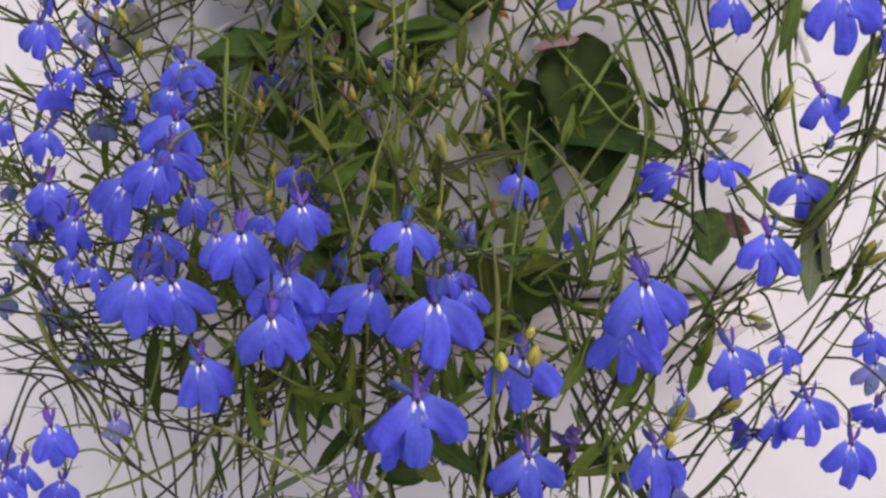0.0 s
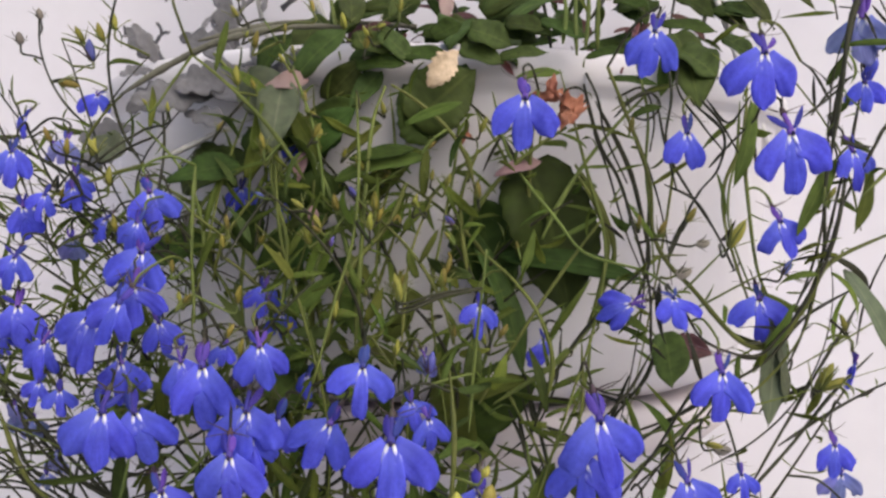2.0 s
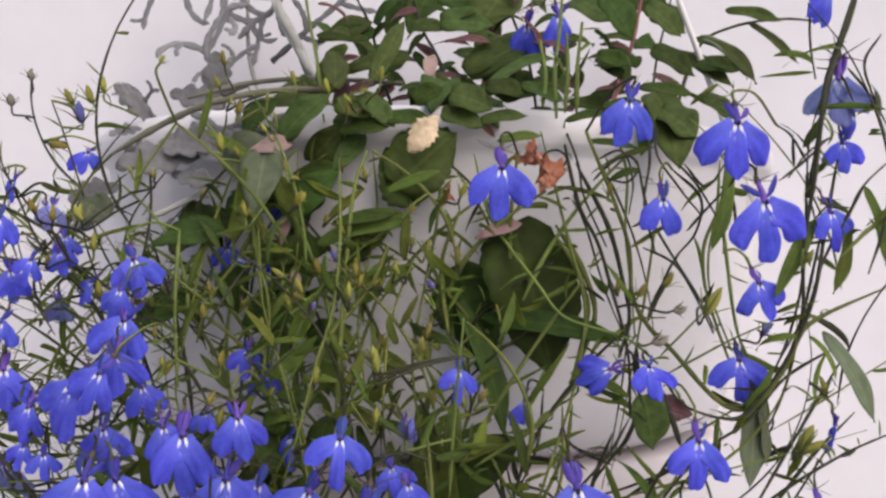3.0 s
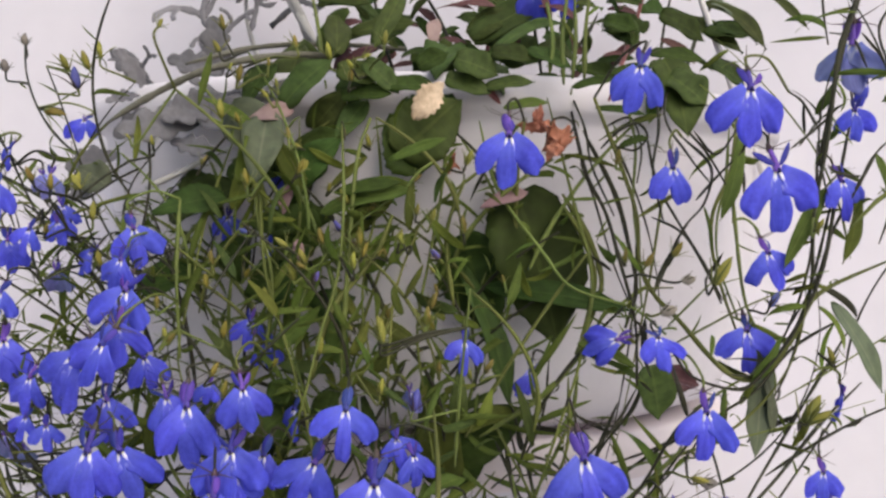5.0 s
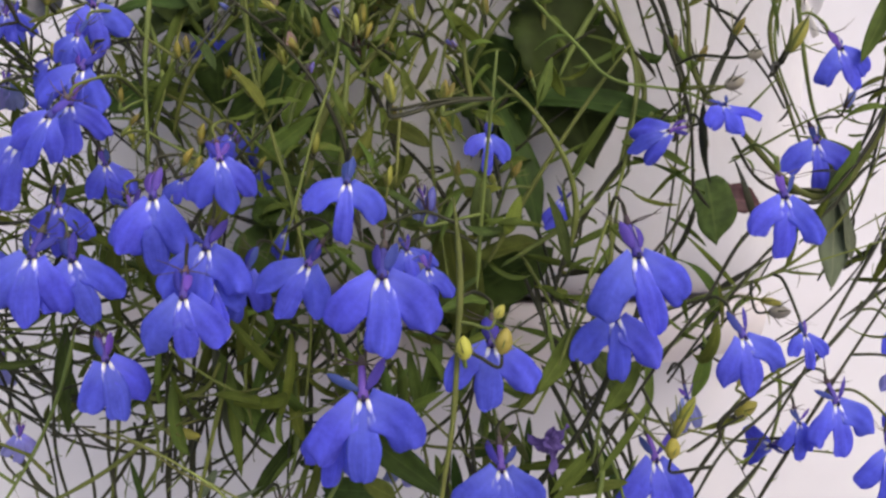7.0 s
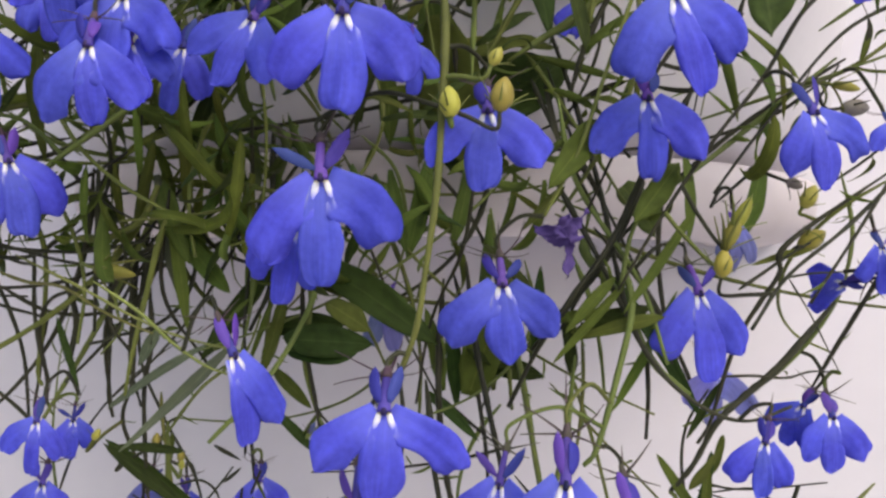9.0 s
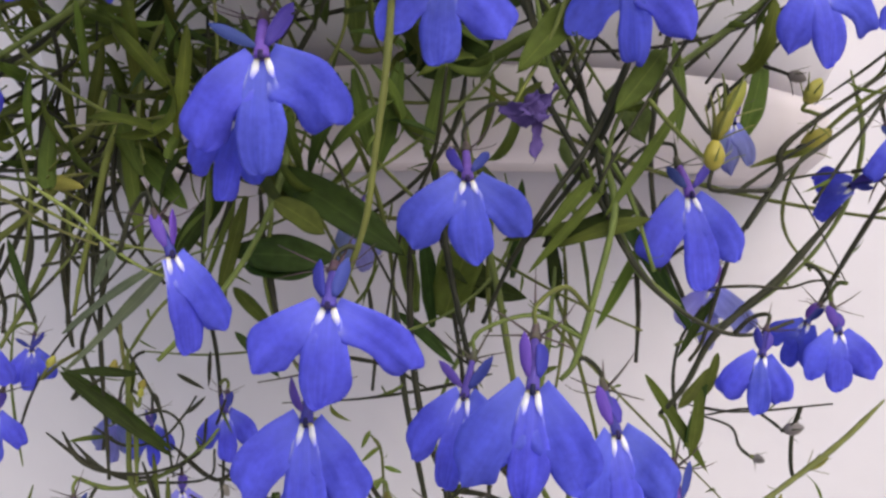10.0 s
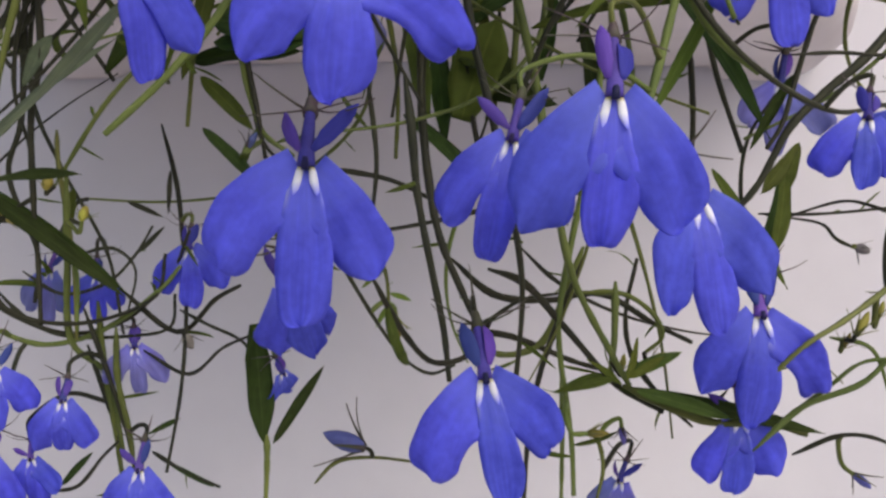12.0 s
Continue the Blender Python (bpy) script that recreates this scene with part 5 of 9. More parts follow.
stem(lobelia_left, [(0.0056, 0.0200, 1.4060), (0.0032, 0.0220, 1.3906), (-0.0024, 0.0240, 1.3777), (-0.0051, 0.0240, 1.3623)], 0.00041, STEM_DARK, .8)
stem(lobelia_left, [(-0.0189, 0.0349, 1.5084), (-0.0168, 0.0300, 1.4891), (-0.0194, 0.0240, 1.4731), (-0.0204, 0.0200, 1.4581), (-0.0177, 0.0140, 1.4436), (-0.0216, 0.0000, 1.4434)], 0.00046, STEM, 1)
stem(lobelia_left, [(-0.0574, 0.0300, 1.3880), (-0.0562, 0.0300, 1.3733), (-0.0575, 0.0300, 1.3638), (-0.0571, 0.0300, 1.3517), (-0.0563, 0.0300, 1.3413), (-0.0559, 0.0300, 1.3334)], 0.00056, STEM_DARK, .5)
stem(lobelia_left, [(-0.0541, 0.0300, 1.3534), (-0.0454, 0.0260, 1.3641), (-0.0357, 0.0200, 1.3713), (-0.0326, 0.0200, 1.3784)], 0.00039, STEM, .6)
stem(lobelia_left, [(-0.0254, 0.0200, 1.3847), (-0.0252, 0.0220, 1.3741), (-0.0232, 0.0220, 1.3636), (-0.0215, 0.0200, 1.3562)], 0.00056, STEM_DARK, .5)
stem(lobelia_left, [(-0.0668, 0.0340, 1.3410), (-0.0633, 0.0340, 1.3356), (-0.0570, 0.0340, 1.3334), (-0.0489, 0.0340, 1.3338), (-0.0409, 0.0340, 1.3374), (-0.0395, 0.0340, 1.3437)], 0.00045, STEM_DARK, .5)
stem(lobelia_left, [(-0.0516, 0.0340, 1.3356), (-0.0476, 0.0340, 1.3248), (-0.0450, 0.0340, 1.3167), (-0.0436, 0.0340, 1.3104)], 0.00045, STEM_DARK, .5)
stem(lobelia_left, [(-0.0434, 0.0360, 1.3290), (-0.0360, 0.0340, 1.3257), (-0.0299, 0.0300, 1.3300), (-0.0241, 0.0240, 1.3326)], 0.00034, STEM_DARK, .3)
stem(lobelia_left, [(-0.0137, 0.0160, 1.3475), (-0.0091, 0.0160, 1.3391), (-0.0041, 0.0200, 1.3308), (-0.0001, 0.0220, 1.3276), (0.0035, 0.0240, 1.3284)], 0.00034, STEM_DARK, .3)
stem(lobelia_left, [(-0.0032, 0.0200, 1.3673), (-0.0023, 0.0200, 1.3602), (-0.0015, 0.0200, 1.3514), (0.0003, 0.0200, 1.3419), (0.0019, 0.0200, 1.3339), (0.0027, 0.0200, 1.3268)], 0.00067, STEM_DARK, .3)
stem(lobelia_left, [(0.0014, 0.0300, 1.3863), (0.0049, 0.0300, 1.3734), (0.0062, 0.0300, 1.3638), (0.0076, 0.0280, 1.3550), (0.0082, 0.0260, 1.3474)], 0.00062, STEM_DARK, .3)
stem(lobelia_right, [(0.0118, 0.0300, 1.3881), (0.0127, 0.0300, 1.3794), (0.0122, 0.0300, 1.3690), (0.0127, 0.0300, 1.3604)], 0.00062, STEM, .3)
stem(lobelia_right, [(0.0082, 0.0260, 1.3415), (0.0130, 0.0240, 1.3396), (0.0180, 0.0240, 1.3342), (0.0230, 0.0240, 1.3284), (0.0263, 0.0240, 1.3251), (0.0315, 0.0220, 1.3223)], 0.00062, STEM_DARK, .3)
stem(lobelia_right, [(0.0216, 0.0260, 1.3432), (0.0183, 0.0260, 1.3348), (0.0160, 0.0280, 1.3277), (0.0144, 0.0300, 1.3186), (0.0136, 0.0300, 1.3081)], 0.00056, STEM_DARK, .3)
stem(lobelia_right, [(0.0207, 0.0280, 1.3380), (0.0267, 0.0260, 1.3381), (0.0309, 0.0260, 1.3356), (0.0326, 0.0260, 1.3322), (0.0300, 0.0260, 1.3297)], 0.00045, STEM, .3)
stem(lobelia_right, [(0.0260, 0.0260, 1.3398), (0.0258, 0.0260, 1.3314), (0.0252, 0.0260, 1.3272)], 0.00056, STEM, .3)
stem(lobelia_right, [(0.0192, 0.0300, 1.3273), (0.0192, 0.0300, 1.3186), (0.0190, 0.0300, 1.3081)], 0.00050, STEM, .3)
stem(lobelia_left, [(-0.0165, 0.0300, 1.3106), (-0.0134, 0.0300, 1.3136), (-0.0082, 0.0300, 1.3143), (-0.0004, 0.0300, 1.3134)], 0.00034, STEM, .2)
stem(lobelia_right, [(0.0048, 0.0260, 1.3314), (0.0090, 0.0260, 1.3348), (0.0132, 0.0260, 1.3373), (0.0182, 0.0260, 1.3381)], 0.00039, STEM_DARK, .4)
stem(lobelia_right, [(0.0683, 0.0200, 1.3817), (0.0588, 0.0200, 1.3705), (0.0525, 0.0200, 1.3650), (0.0477, 0.0200, 1.3602), (0.0437, 0.0200, 1.3530), (0.0397, 0.0200, 1.3483)], 0.00073, STEM_DARK, .1)
stem(lobelia_right, [(0.0436, 0.0240, 1.3449), (0.0428, 0.0240, 1.3532), (0.0440, 0.0240, 1.3598), (0.0477, 0.0240, 1.3656)], 0.00034, STEM_DARK, .4)
stem(lobelia_right, [(0.0452, 0.0240, 1.3491), (0.0525, 0.0200, 1.3489), (0.0669, 0.0200, 1.3503)], 0.00028, STEM_DARK, .4)
stem(lobelia_left, [(-0.0090, 0.0300, 1.3690), (-0.0077, 0.0300, 1.3578), (-0.0082, 0.0300, 1.3499)], 0.00050, STEM_DARK, .4)
stem(lobelia_left, [(-0.0142, 0.0300, 1.3560), (-0.0056, 0.0300, 1.3543), (0.0014, 0.0280, 1.3508)], 0.00045, STEM_DARK, .4)
stem(lobelia_left, [(-0.0012, 0.0300, 1.3630), (0.0049, 0.0300, 1.3578), (0.0092, 0.0300, 1.3543)], 0.00045, STEM_DARK, .4)
stem(lobelia_right, [(0.0239, 0.0300, 1.3898), (0.0274, 0.0300, 1.3812), (0.0292, 0.0300, 1.3725), (0.0301, 0.0300, 1.3638)], 0.00056, STEM, .4)
stem(lobelia_right, [(0.0379, 0.0300, 1.3734), (0.0383, 0.0300, 1.3638), (0.0379, 0.0300, 1.3552)], 0.00056, STEM_DARK, .4)
stem(lobelia_left, [(-0.0471, 0.0300, 1.3915), (-0.0497, 0.0300, 1.3811), (-0.0577, 0.0340, 1.3750), (-0.0667, 0.0340, 1.3728)], 0.00050, STEM_DARK, .4)
stem(lobelia_left, [(-0.0625, 0.0360, 1.3482), (-0.0534, 0.0340, 1.3428), (-0.0525, 0.0340, 1.3320)], 0.00045, STEM, .6)
stem(lobelia_right, [(0.0354, 0.0600, 1.5276), (0.0379, 0.0300, 1.5069), (0.0394, 0.0260, 1.4961), (0.0445, 0.0200, 1.4823)], 0.00046, STEM_DARK, .3)
stem(lobelia_right, [(0.0430, 0.0300, 1.5062), (0.0499, 0.0280, 1.5088), (0.0526, 0.0260, 1.5005), (0.0512, 0.0240, 1.4912)], 0.00041, STEM_DARK, .3)
stem(lobelia_right, [(0.1157, 0.0300, 1.5583), (0.1120, 0.0300, 1.5457), (0.1080, 0.0300, 1.5331), (0.1057, 0.0300, 1.5206), (0.1023, 0.0280, 1.5058), (0.1009, 0.0280, 1.4969)], 0.00087, STEM_DARK, .3)
stem(lobelia_right, [(0.1008, 0.0280, 1.5062), (0.0951, 0.0260, 1.5135), (0.0887, 0.0200, 1.5151)], 0.00041, STEM_DARK, .3)
stem(lobelia_right, [(0.1112, 0.0500, 1.5621), (0.1110, 0.0500, 1.5472), (0.1105, 0.0450, 1.5335)], 0.00046, STEM_DARK, .3)
stem(lobelia_right, [(0.0897, 0.0200, 1.5006), (0.1007, 0.0280, 1.5077), (0.1063, 0.0300, 1.5128)], 0.00046, STEM_DARK, .3)
stem(lobelia_right, [(0.0709, 0.0600, 1.5309), (0.0596, 0.0300, 1.5104), (0.0631, 0.0200, 1.4986), (0.0685, 0.0180, 1.4911)], 0.00041, STEM_DARK, .3)
stem(lobelia_right, [(0.0322, 0.0300, 1.5177), (0.0315, 0.0300, 1.5302), (0.0331, 0.0340, 1.5424), (0.0346, 0.0400, 1.5540)], 0.00075, STEM, .6)
stem(lobelia_right, [(0.0345, 0.0300, 1.5193), (0.0351, 0.0300, 1.5303), (0.0352, 0.0340, 1.5424)], 0.00075, STEM, .6)
stem(lobelia_right, [(0.0377, 0.0300, 1.5194), (0.0377, 0.0300, 1.5319), (0.0395, 0.0340, 1.5457)], 0.00075, STEM, .6)
stem(lobelia_right, [(0.0283, 0.0300, 1.5208), (0.0289, 0.0300, 1.5302), (0.0276, 0.0340, 1.5407)], 0.00075, STEM, .6)
stem(lobelia_right, [(0.1122, 0.0300, 1.5332), (0.1185, 0.0300, 1.5255), (0.1230, 0.0300, 1.5146)], 0.00041, STEM_DARK, .3)
stem(lobelia_right, [(0.1113, 0.0300, 1.4864), (0.1158, 0.0300, 1.4989), (0.1231, 0.0300, 1.5069)], 0.00041, STEM_DARK, .3)
stem(lobelia_right, [(0.0645, 0.0200, 1.5046), (0.0705, 0.0200, 1.4987), (0.0763, 0.0200, 1.5063)], 0.00041, STEM_DARK, .3)
stem(lobelia_left, [(-0.1343, 0.0360, 1.4271), (-0.1237, 0.0340, 1.4219), (-0.1126, 0.0340, 1.4095), (-0.1030, 0.0340, 1.4001), (-0.0943, 0.0340, 1.3923), (-0.0855, 0.0340, 1.3901), (-0.0712, 0.0340, 1.3897), (-0.0576, 0.0300, 1.3919)], 0.00064, STEM_DARK, .5)
stem(lobelia_left, [(-0.1268, 0.0340, 1.4171), (-0.1189, 0.0340, 1.3982), (-0.1094, 0.0340, 1.3888), (-0.1030, 0.0340, 1.3793), (-0.0950, 0.0340, 1.3714)], 0.00075, STEM, .5)
stem(lobelia_left, [(-0.0834, 0.0240, 1.3859), (-0.0773, 0.0240, 1.3838), (-0.0685, 0.0200, 1.3830), (-0.0585, 0.0160, 1.3786), (-0.0488, 0.0120, 1.3756)], 0.00040, STEM_YELLOW, .6)
stem(lobelia_left, [(-0.0545, 0.0300, 1.3919), (-0.0622, 0.0300, 1.3862), (-0.0644, 0.0300, 1.3767), (-0.0604, 0.0300, 1.3705)], 0.00058, STEM_DARK, .4)
stem(lobelia_left, [(-0.0798, 0.0340, 1.3685), (-0.0803, 0.0340, 1.3750), (-0.0768, 0.0320, 1.3805), (-0.0684, 0.0300, 1.3829)], 0.00052, STEM_DARK, .4)
stem(lobelia_left, [(-0.0622, 0.0300, 1.3910), (-0.0603, 0.0300, 1.3816), (-0.0636, 0.0300, 1.3736), (-0.0683, 0.0300, 1.3719)], 0.00052, STEM_DARK, .4)
stem(lobelia_left, [(-0.0328, 0.0280, 1.4139), (-0.0329, 0.0280, 1.4000), (-0.0329, 0.0280, 1.3844), (-0.0368, 0.0280, 1.3749)], 0.00075, STEM_DARK, .5)
stem(lobelia_left, [(-0.0710, 0.0280, 1.3921), (-0.0628, 0.0260, 1.3923), (-0.0550, 0.0220, 1.3955), (-0.0516, 0.0200, 1.4014)], 0.00081, STEM, .4)
stem(lobelia_left, [(-0.1367, 0.0400, 1.4030), (-0.1258, 0.0380, 1.4004), (-0.1177, 0.0380, 1.3908), (-0.1145, 0.0380, 1.3777)], 0.00041, STEM_DARK, .4)
stem(lobelia_left, [(-0.1367, 0.0400, 1.3931), (-0.1226, 0.0380, 1.3947), (-0.1080, 0.0380, 1.3877), (-0.0942, 0.0360, 1.3805)], 0.00041, STEM_DARK, .4)
stem(lobelia_right, [(0.0337, 0.0200, 1.4402), (0.0333, 0.0160, 1.4239), (0.0286, 0.0140, 1.4111), (0.0222, 0.0140, 1.4002)], 0.00052, STEM, .5)
stem(lobelia_right, [(0.0706, 0.0240, 1.4257), (0.0458, 0.0160, 1.4065), (0.0327, 0.0120, 1.3963), (0.0287, 0.0100, 1.3834)], 0.00064, STEM, .6)
stem(lobelia_right, [(0.0188, 0.0160, 1.4025), (0.0254, 0.0140, 1.3901), (0.0311, 0.0120, 1.3778)], 0.00058, STEM_DARK, .5)
stem(lobelia_right, [(0.0384, 0.0340, 1.5060), (0.0473, 0.0320, 1.4884), (0.0512, 0.0300, 1.4735), (0.0528, 0.0280, 1.4628), (0.0496, 0.0260, 1.4525)], 0.00075, STEM_DARK, .3)
stem(lobelia_right, [(0.0331, 0.0340, 1.4884), (0.0398, 0.0320, 1.4775), (0.0437, 0.0300, 1.4656), (0.0415, 0.0280, 1.4568), (0.0366, 0.0260, 1.4450)], 0.00093, STEM, .3)
stem(lobelia_left, [(-0.0318, 0.0120, 1.4402), (-0.0278, 0.0140, 1.4565), (-0.0173, 0.0180, 1.4706), (-0.0130, 0.0200, 1.4811)], 0.00104, STEM, .4)
stem(lobelia_left, [(0.0035, 0.0220, 1.4576), (0.0012, 0.0240, 1.4765), (0.0057, 0.0260, 1.4911)], 0.00075, STEM, .4)
stem(lobelia_left, [(-0.0129, 0.0120, 1.4397), (-0.0116, 0.0160, 1.4614), (-0.0057, 0.0200, 1.4794)], 0.00048, STEM_YELLOW, .5)
stem(lobelia_left, [(-0.0248, 0.0140, 1.4393), (-0.0241, 0.0140, 1.4566), (-0.0225, 0.0200, 1.4937), (-0.0194, 0.0240, 1.5069)], 0.00081, STEM, .5)
stem(lobelia_left, [(-0.0680, 0.0200, 1.4846), (-0.0674, 0.0160, 1.4654), (-0.0656, 0.0140, 1.4441)], 0.00070, STEM, .5)
stem(lobelia_left, [(-0.0500, 0.0240, 1.4946), (-0.0476, 0.0200, 1.4793), (-0.0430, 0.0160, 1.4646), (-0.0438, 0.0140, 1.4474)], 0.00070, STEM, .5)
stem(lobelia_right, [(0.0343, 0.0160, 1.4021), (0.0279, 0.0160, 1.3890), (0.0210, 0.0180, 1.3797), (0.0154, 0.0200, 1.3727)], 0.00056, STEM_DARK, .4)
stem(lobelia_right, [(0.0239, 0.0180, 1.3926), (0.0250, 0.0180, 1.3890), (0.0299, 0.0160, 1.3825), (0.0353, 0.0140, 1.3715), (0.0413, 0.0140, 1.3661)], 0.00095, STEM, .4)
stem(lobelia_right, [(0.0154, 0.0240, 1.4218), (0.0182, 0.0240, 1.4156), (0.0235, 0.0220, 1.4042), (0.0280, 0.0200, 1.3944)], 0.00056, STEM_DARK, .3)
stem(lobelia_left, [(-0.0791, 0.0300, 1.4134), (-0.0738, 0.0300, 1.4068), (-0.0685, 0.0300, 1.4009), (-0.0602, 0.0300, 1.3958), (-0.0532, 0.0300, 1.3936)], 0.00050, STEM_DARK, .3)
stem(lobelia_left, [(-0.0667, 0.0340, 1.4074), (-0.0696, 0.0340, 1.3983), (-0.0657, 0.0340, 1.3938), (-0.0604, 0.0340, 1.3969), (-0.0589, 0.0340, 1.4021)], 0.00050, STEM_DARK, .3)
stem(lobelia_left, [(-0.0908, 0.0360, 1.3834), (-0.0817, 0.0360, 1.3784), (-0.0740, 0.0360, 1.3770), (-0.0663, 0.0360, 1.3785), (-0.0626, 0.0360, 1.3840), (-0.0580, 0.0340, 1.3904)], 0.00050, STEM_DARK, .3)
stem(lobelia_left, [(-0.0828, 0.0360, 1.3902), (-0.0825, 0.0360, 1.3777), (-0.0811, 0.0360, 1.3674), (-0.0822, 0.0360, 1.3586)], 0.00050, STEM_DARK, .3)
stem(lobelia_left, [(-0.0765, 0.0360, 1.3846), (-0.0740, 0.0360, 1.3762), (-0.0750, 0.0360, 1.3675), (-0.0731, 0.0360, 1.3610)], 0.00073, STEM_DARK, .3)
stem(lobelia_left, [(-0.0581, 0.0340, 1.3926), (-0.0594, 0.0340, 1.3840), (-0.0616, 0.0340, 1.3772), (-0.0621, 0.0340, 1.3679), (-0.0597, 0.0340, 1.3593)], 0.00050, STEM_DARK, .3)
stem(lobelia_left, [(-0.0514, 0.0300, 1.4032), (-0.0460, 0.0300, 1.3922), (-0.0381, 0.0280, 1.3879), (-0.0303, 0.0260, 1.3873)], 0.00050, STEM_DARK, .3)
stem(lobelia_left, [(-0.0365, 0.0260, 1.4179), (-0.0368, 0.0280, 1.4054), (-0.0367, 0.0280, 1.3922), (-0.0373, 0.0260, 1.3759), (-0.0364, 0.0260, 1.3673)], 0.00050, STEM_DARK, .3)
stem(lobelia_left, [(-0.0493, 0.0340, 1.4061), (-0.0548, 0.0340, 1.3994), (-0.0614, 0.0340, 1.3915), (-0.0716, 0.0340, 1.3903)], 0.00045, STEM_DARK, .3)
stem(lobelia_left, [(-0.0164, 0.0300, 1.4123), (-0.0098, 0.0300, 1.4058), (-0.0075, 0.0300, 1.3950), (-0.0096, 0.0300, 1.3842)], 0.00045, STEM, .3)
stem(lobelia_left, [(-0.0279, 0.0300, 1.3776), (-0.0261, 0.0300, 1.3690), (-0.0244, 0.0300, 1.3605), (-0.0200, 0.0300, 1.3552)], 0.00045, STEM_DARK, .3)
stem(lobelia_right, [(0.0508, 0.0100, 1.3442), (0.0496, 0.0120, 1.3454), (0.0495, 0.0160, 1.3475), (0.0445, 0.0200, 1.3487)], 0.00028, STEM_DARK, .3)
stem(lobelia_right, [(0.0552, 0.0100, 1.3483), (0.0540, 0.0120, 1.3494), (0.0522, 0.0160, 1.3502), (0.0469, 0.0200, 1.3483)], 0.00028, STEM_DARK, .3)
stem(lobelia_right, [(0.0031, 0.0300, 1.3430), (0.0092, 0.0300, 1.3378), (0.0170, 0.0300, 1.3369), (0.0249, 0.0300, 1.3378), (0.0327, 0.0300, 1.3334), (0.0380, 0.0300, 1.3308)], 0.00062, STEM_DARK, .2)
stem(lobelia_right, [(0.0223, 0.0300, 1.3447), (0.0197, 0.0300, 1.3378), (0.0162, 0.0300, 1.3308), (0.0101, 0.0300, 1.3291), (0.0049, 0.0300, 1.3325)], 0.00067, STEM, .2)
stem(lobelia_right, [(0.0040, 0.0300, 1.3325), (0.0118, 0.0300, 1.3317), (0.0205, 0.0300, 1.3282), (0.0262, 0.0280, 1.3268)], 0.00056, STEM_DARK, .2)
stem(lobelia_right, [(0.0380, 0.0300, 1.3186), (0.0327, 0.0300, 1.3238), (0.0292, 0.0300, 1.3290), (0.0284, 0.0300, 1.3351), (0.0301, 0.0300, 1.3430)], 0.00050, STEM_DARK, .3)
stem(lobelia_right, [(0.0204, 0.0260, 1.3188), (0.0233, 0.0260, 1.3179), (0.0242, 0.0260, 1.3137), (0.0233, 0.0260, 1.3095)], 0.00039, STEM, .4)
stem(lobelia_right, [(0.0478, 0.0200, 1.3171), (0.0533, 0.0180, 1.3201), (0.0577, 0.0160, 1.3198), (0.0608, 0.0160, 1.3168)], 0.00039, STEM_DARK, .4)
stem(lobelia_right, [(0.0470, 0.0200, 1.3219), (0.0508, 0.0160, 1.3268), (0.0544, 0.0140, 1.3302), (0.0608, 0.0120, 1.3306)], 0.00034, STEM, .6)
stem(lobelia_right, [(0.0498, 0.0140, 1.3332), (0.0551, 0.0140, 1.3317), (0.0574, 0.0140, 1.3257)], 0.00034, STEM, .6)
stem(lobelia_left, [(-0.0558, 0.0340, 1.3622), (-0.0554, 0.0340, 1.3563), (-0.0534, 0.0340, 1.3445), (-0.0526, 0.0340, 1.3308)], 0.00044, STEM_YELLOW, .4)
stem(lobelia_left, [(-0.0468, 0.0340, 1.3327), (-0.0465, 0.0340, 1.3249), (-0.0447, 0.0340, 1.3171), (-0.0438, 0.0340, 1.3100)], 0.00056, STEM, .3)
stem(lobelia_left, [(-0.0519, 0.0360, 1.3299), (-0.0489, 0.0360, 1.3213), (-0.0476, 0.0360, 1.3173), (-0.0467, 0.0360, 1.3111)], 0.00045, STEM_DARK, .3)
stem(lobelia_left, [(-0.0660, 0.0360, 1.3321), (-0.0585, 0.0360, 1.3299), (-0.0500, 0.0360, 1.3319), (-0.0406, 0.0340, 1.3380), (-0.0372, 0.0340, 1.3419)], 0.00050, STEM, .3)
stem(lobelia_left, [(-0.0672, 0.0380, 1.3384), (-0.0622, 0.0380, 1.3337), (-0.0562, 0.0380, 1.3310), (-0.0453, 0.0360, 1.3312), (-0.0394, 0.0360, 1.3326), (-0.0387, 0.0360, 1.3376)], 0.00039, STEM_DARK, .3)
stem(lobelia_left, [(-0.0373, 0.0340, 1.3353), (-0.0324, 0.0320, 1.3332), (-0.0267, 0.0280, 1.3314), (-0.0235, 0.0240, 1.3289)], 0.00034, STEM_DARK, .2)
stem(lobelia_left, [(-0.0212, 0.0200, 1.3199), (-0.0212, 0.0200, 1.3154), (-0.0214, 0.0200, 1.3103)], 0.00050, STEM, .1)
stem(lobelia_left, [(-0.0077, 0.0240, 1.3436), (-0.0060, 0.0240, 1.3412), (-0.0055, 0.0240, 1.3366), (-0.0054, 0.0240, 1.3328)], 0.00034, STEM, .8)
stem(lobelia_left, [(-0.0563, 0.0340, 1.3083), (-0.0522, 0.0340, 1.3092), (-0.0488, 0.0340, 1.3133), (-0.0463, 0.0340, 1.3158)], 0.00034, STEM_DARK, .3)
stem(lobelia_left, [(-0.0413, 0.0340, 1.3142), (-0.0371, 0.0340, 1.3116), (-0.0312, 0.0340, 1.3089)], 0.00039, STEM_DARK, .3)
stem(lobelia_left, [(-0.0629, 0.0380, 1.3410), (-0.0568, 0.0380, 1.3375), (-0.0490, 0.0360, 1.3393), (-0.0447, 0.0360, 1.3436), (-0.0414, 0.0340, 1.3478)], 0.00034, STEM_DARK, .3)
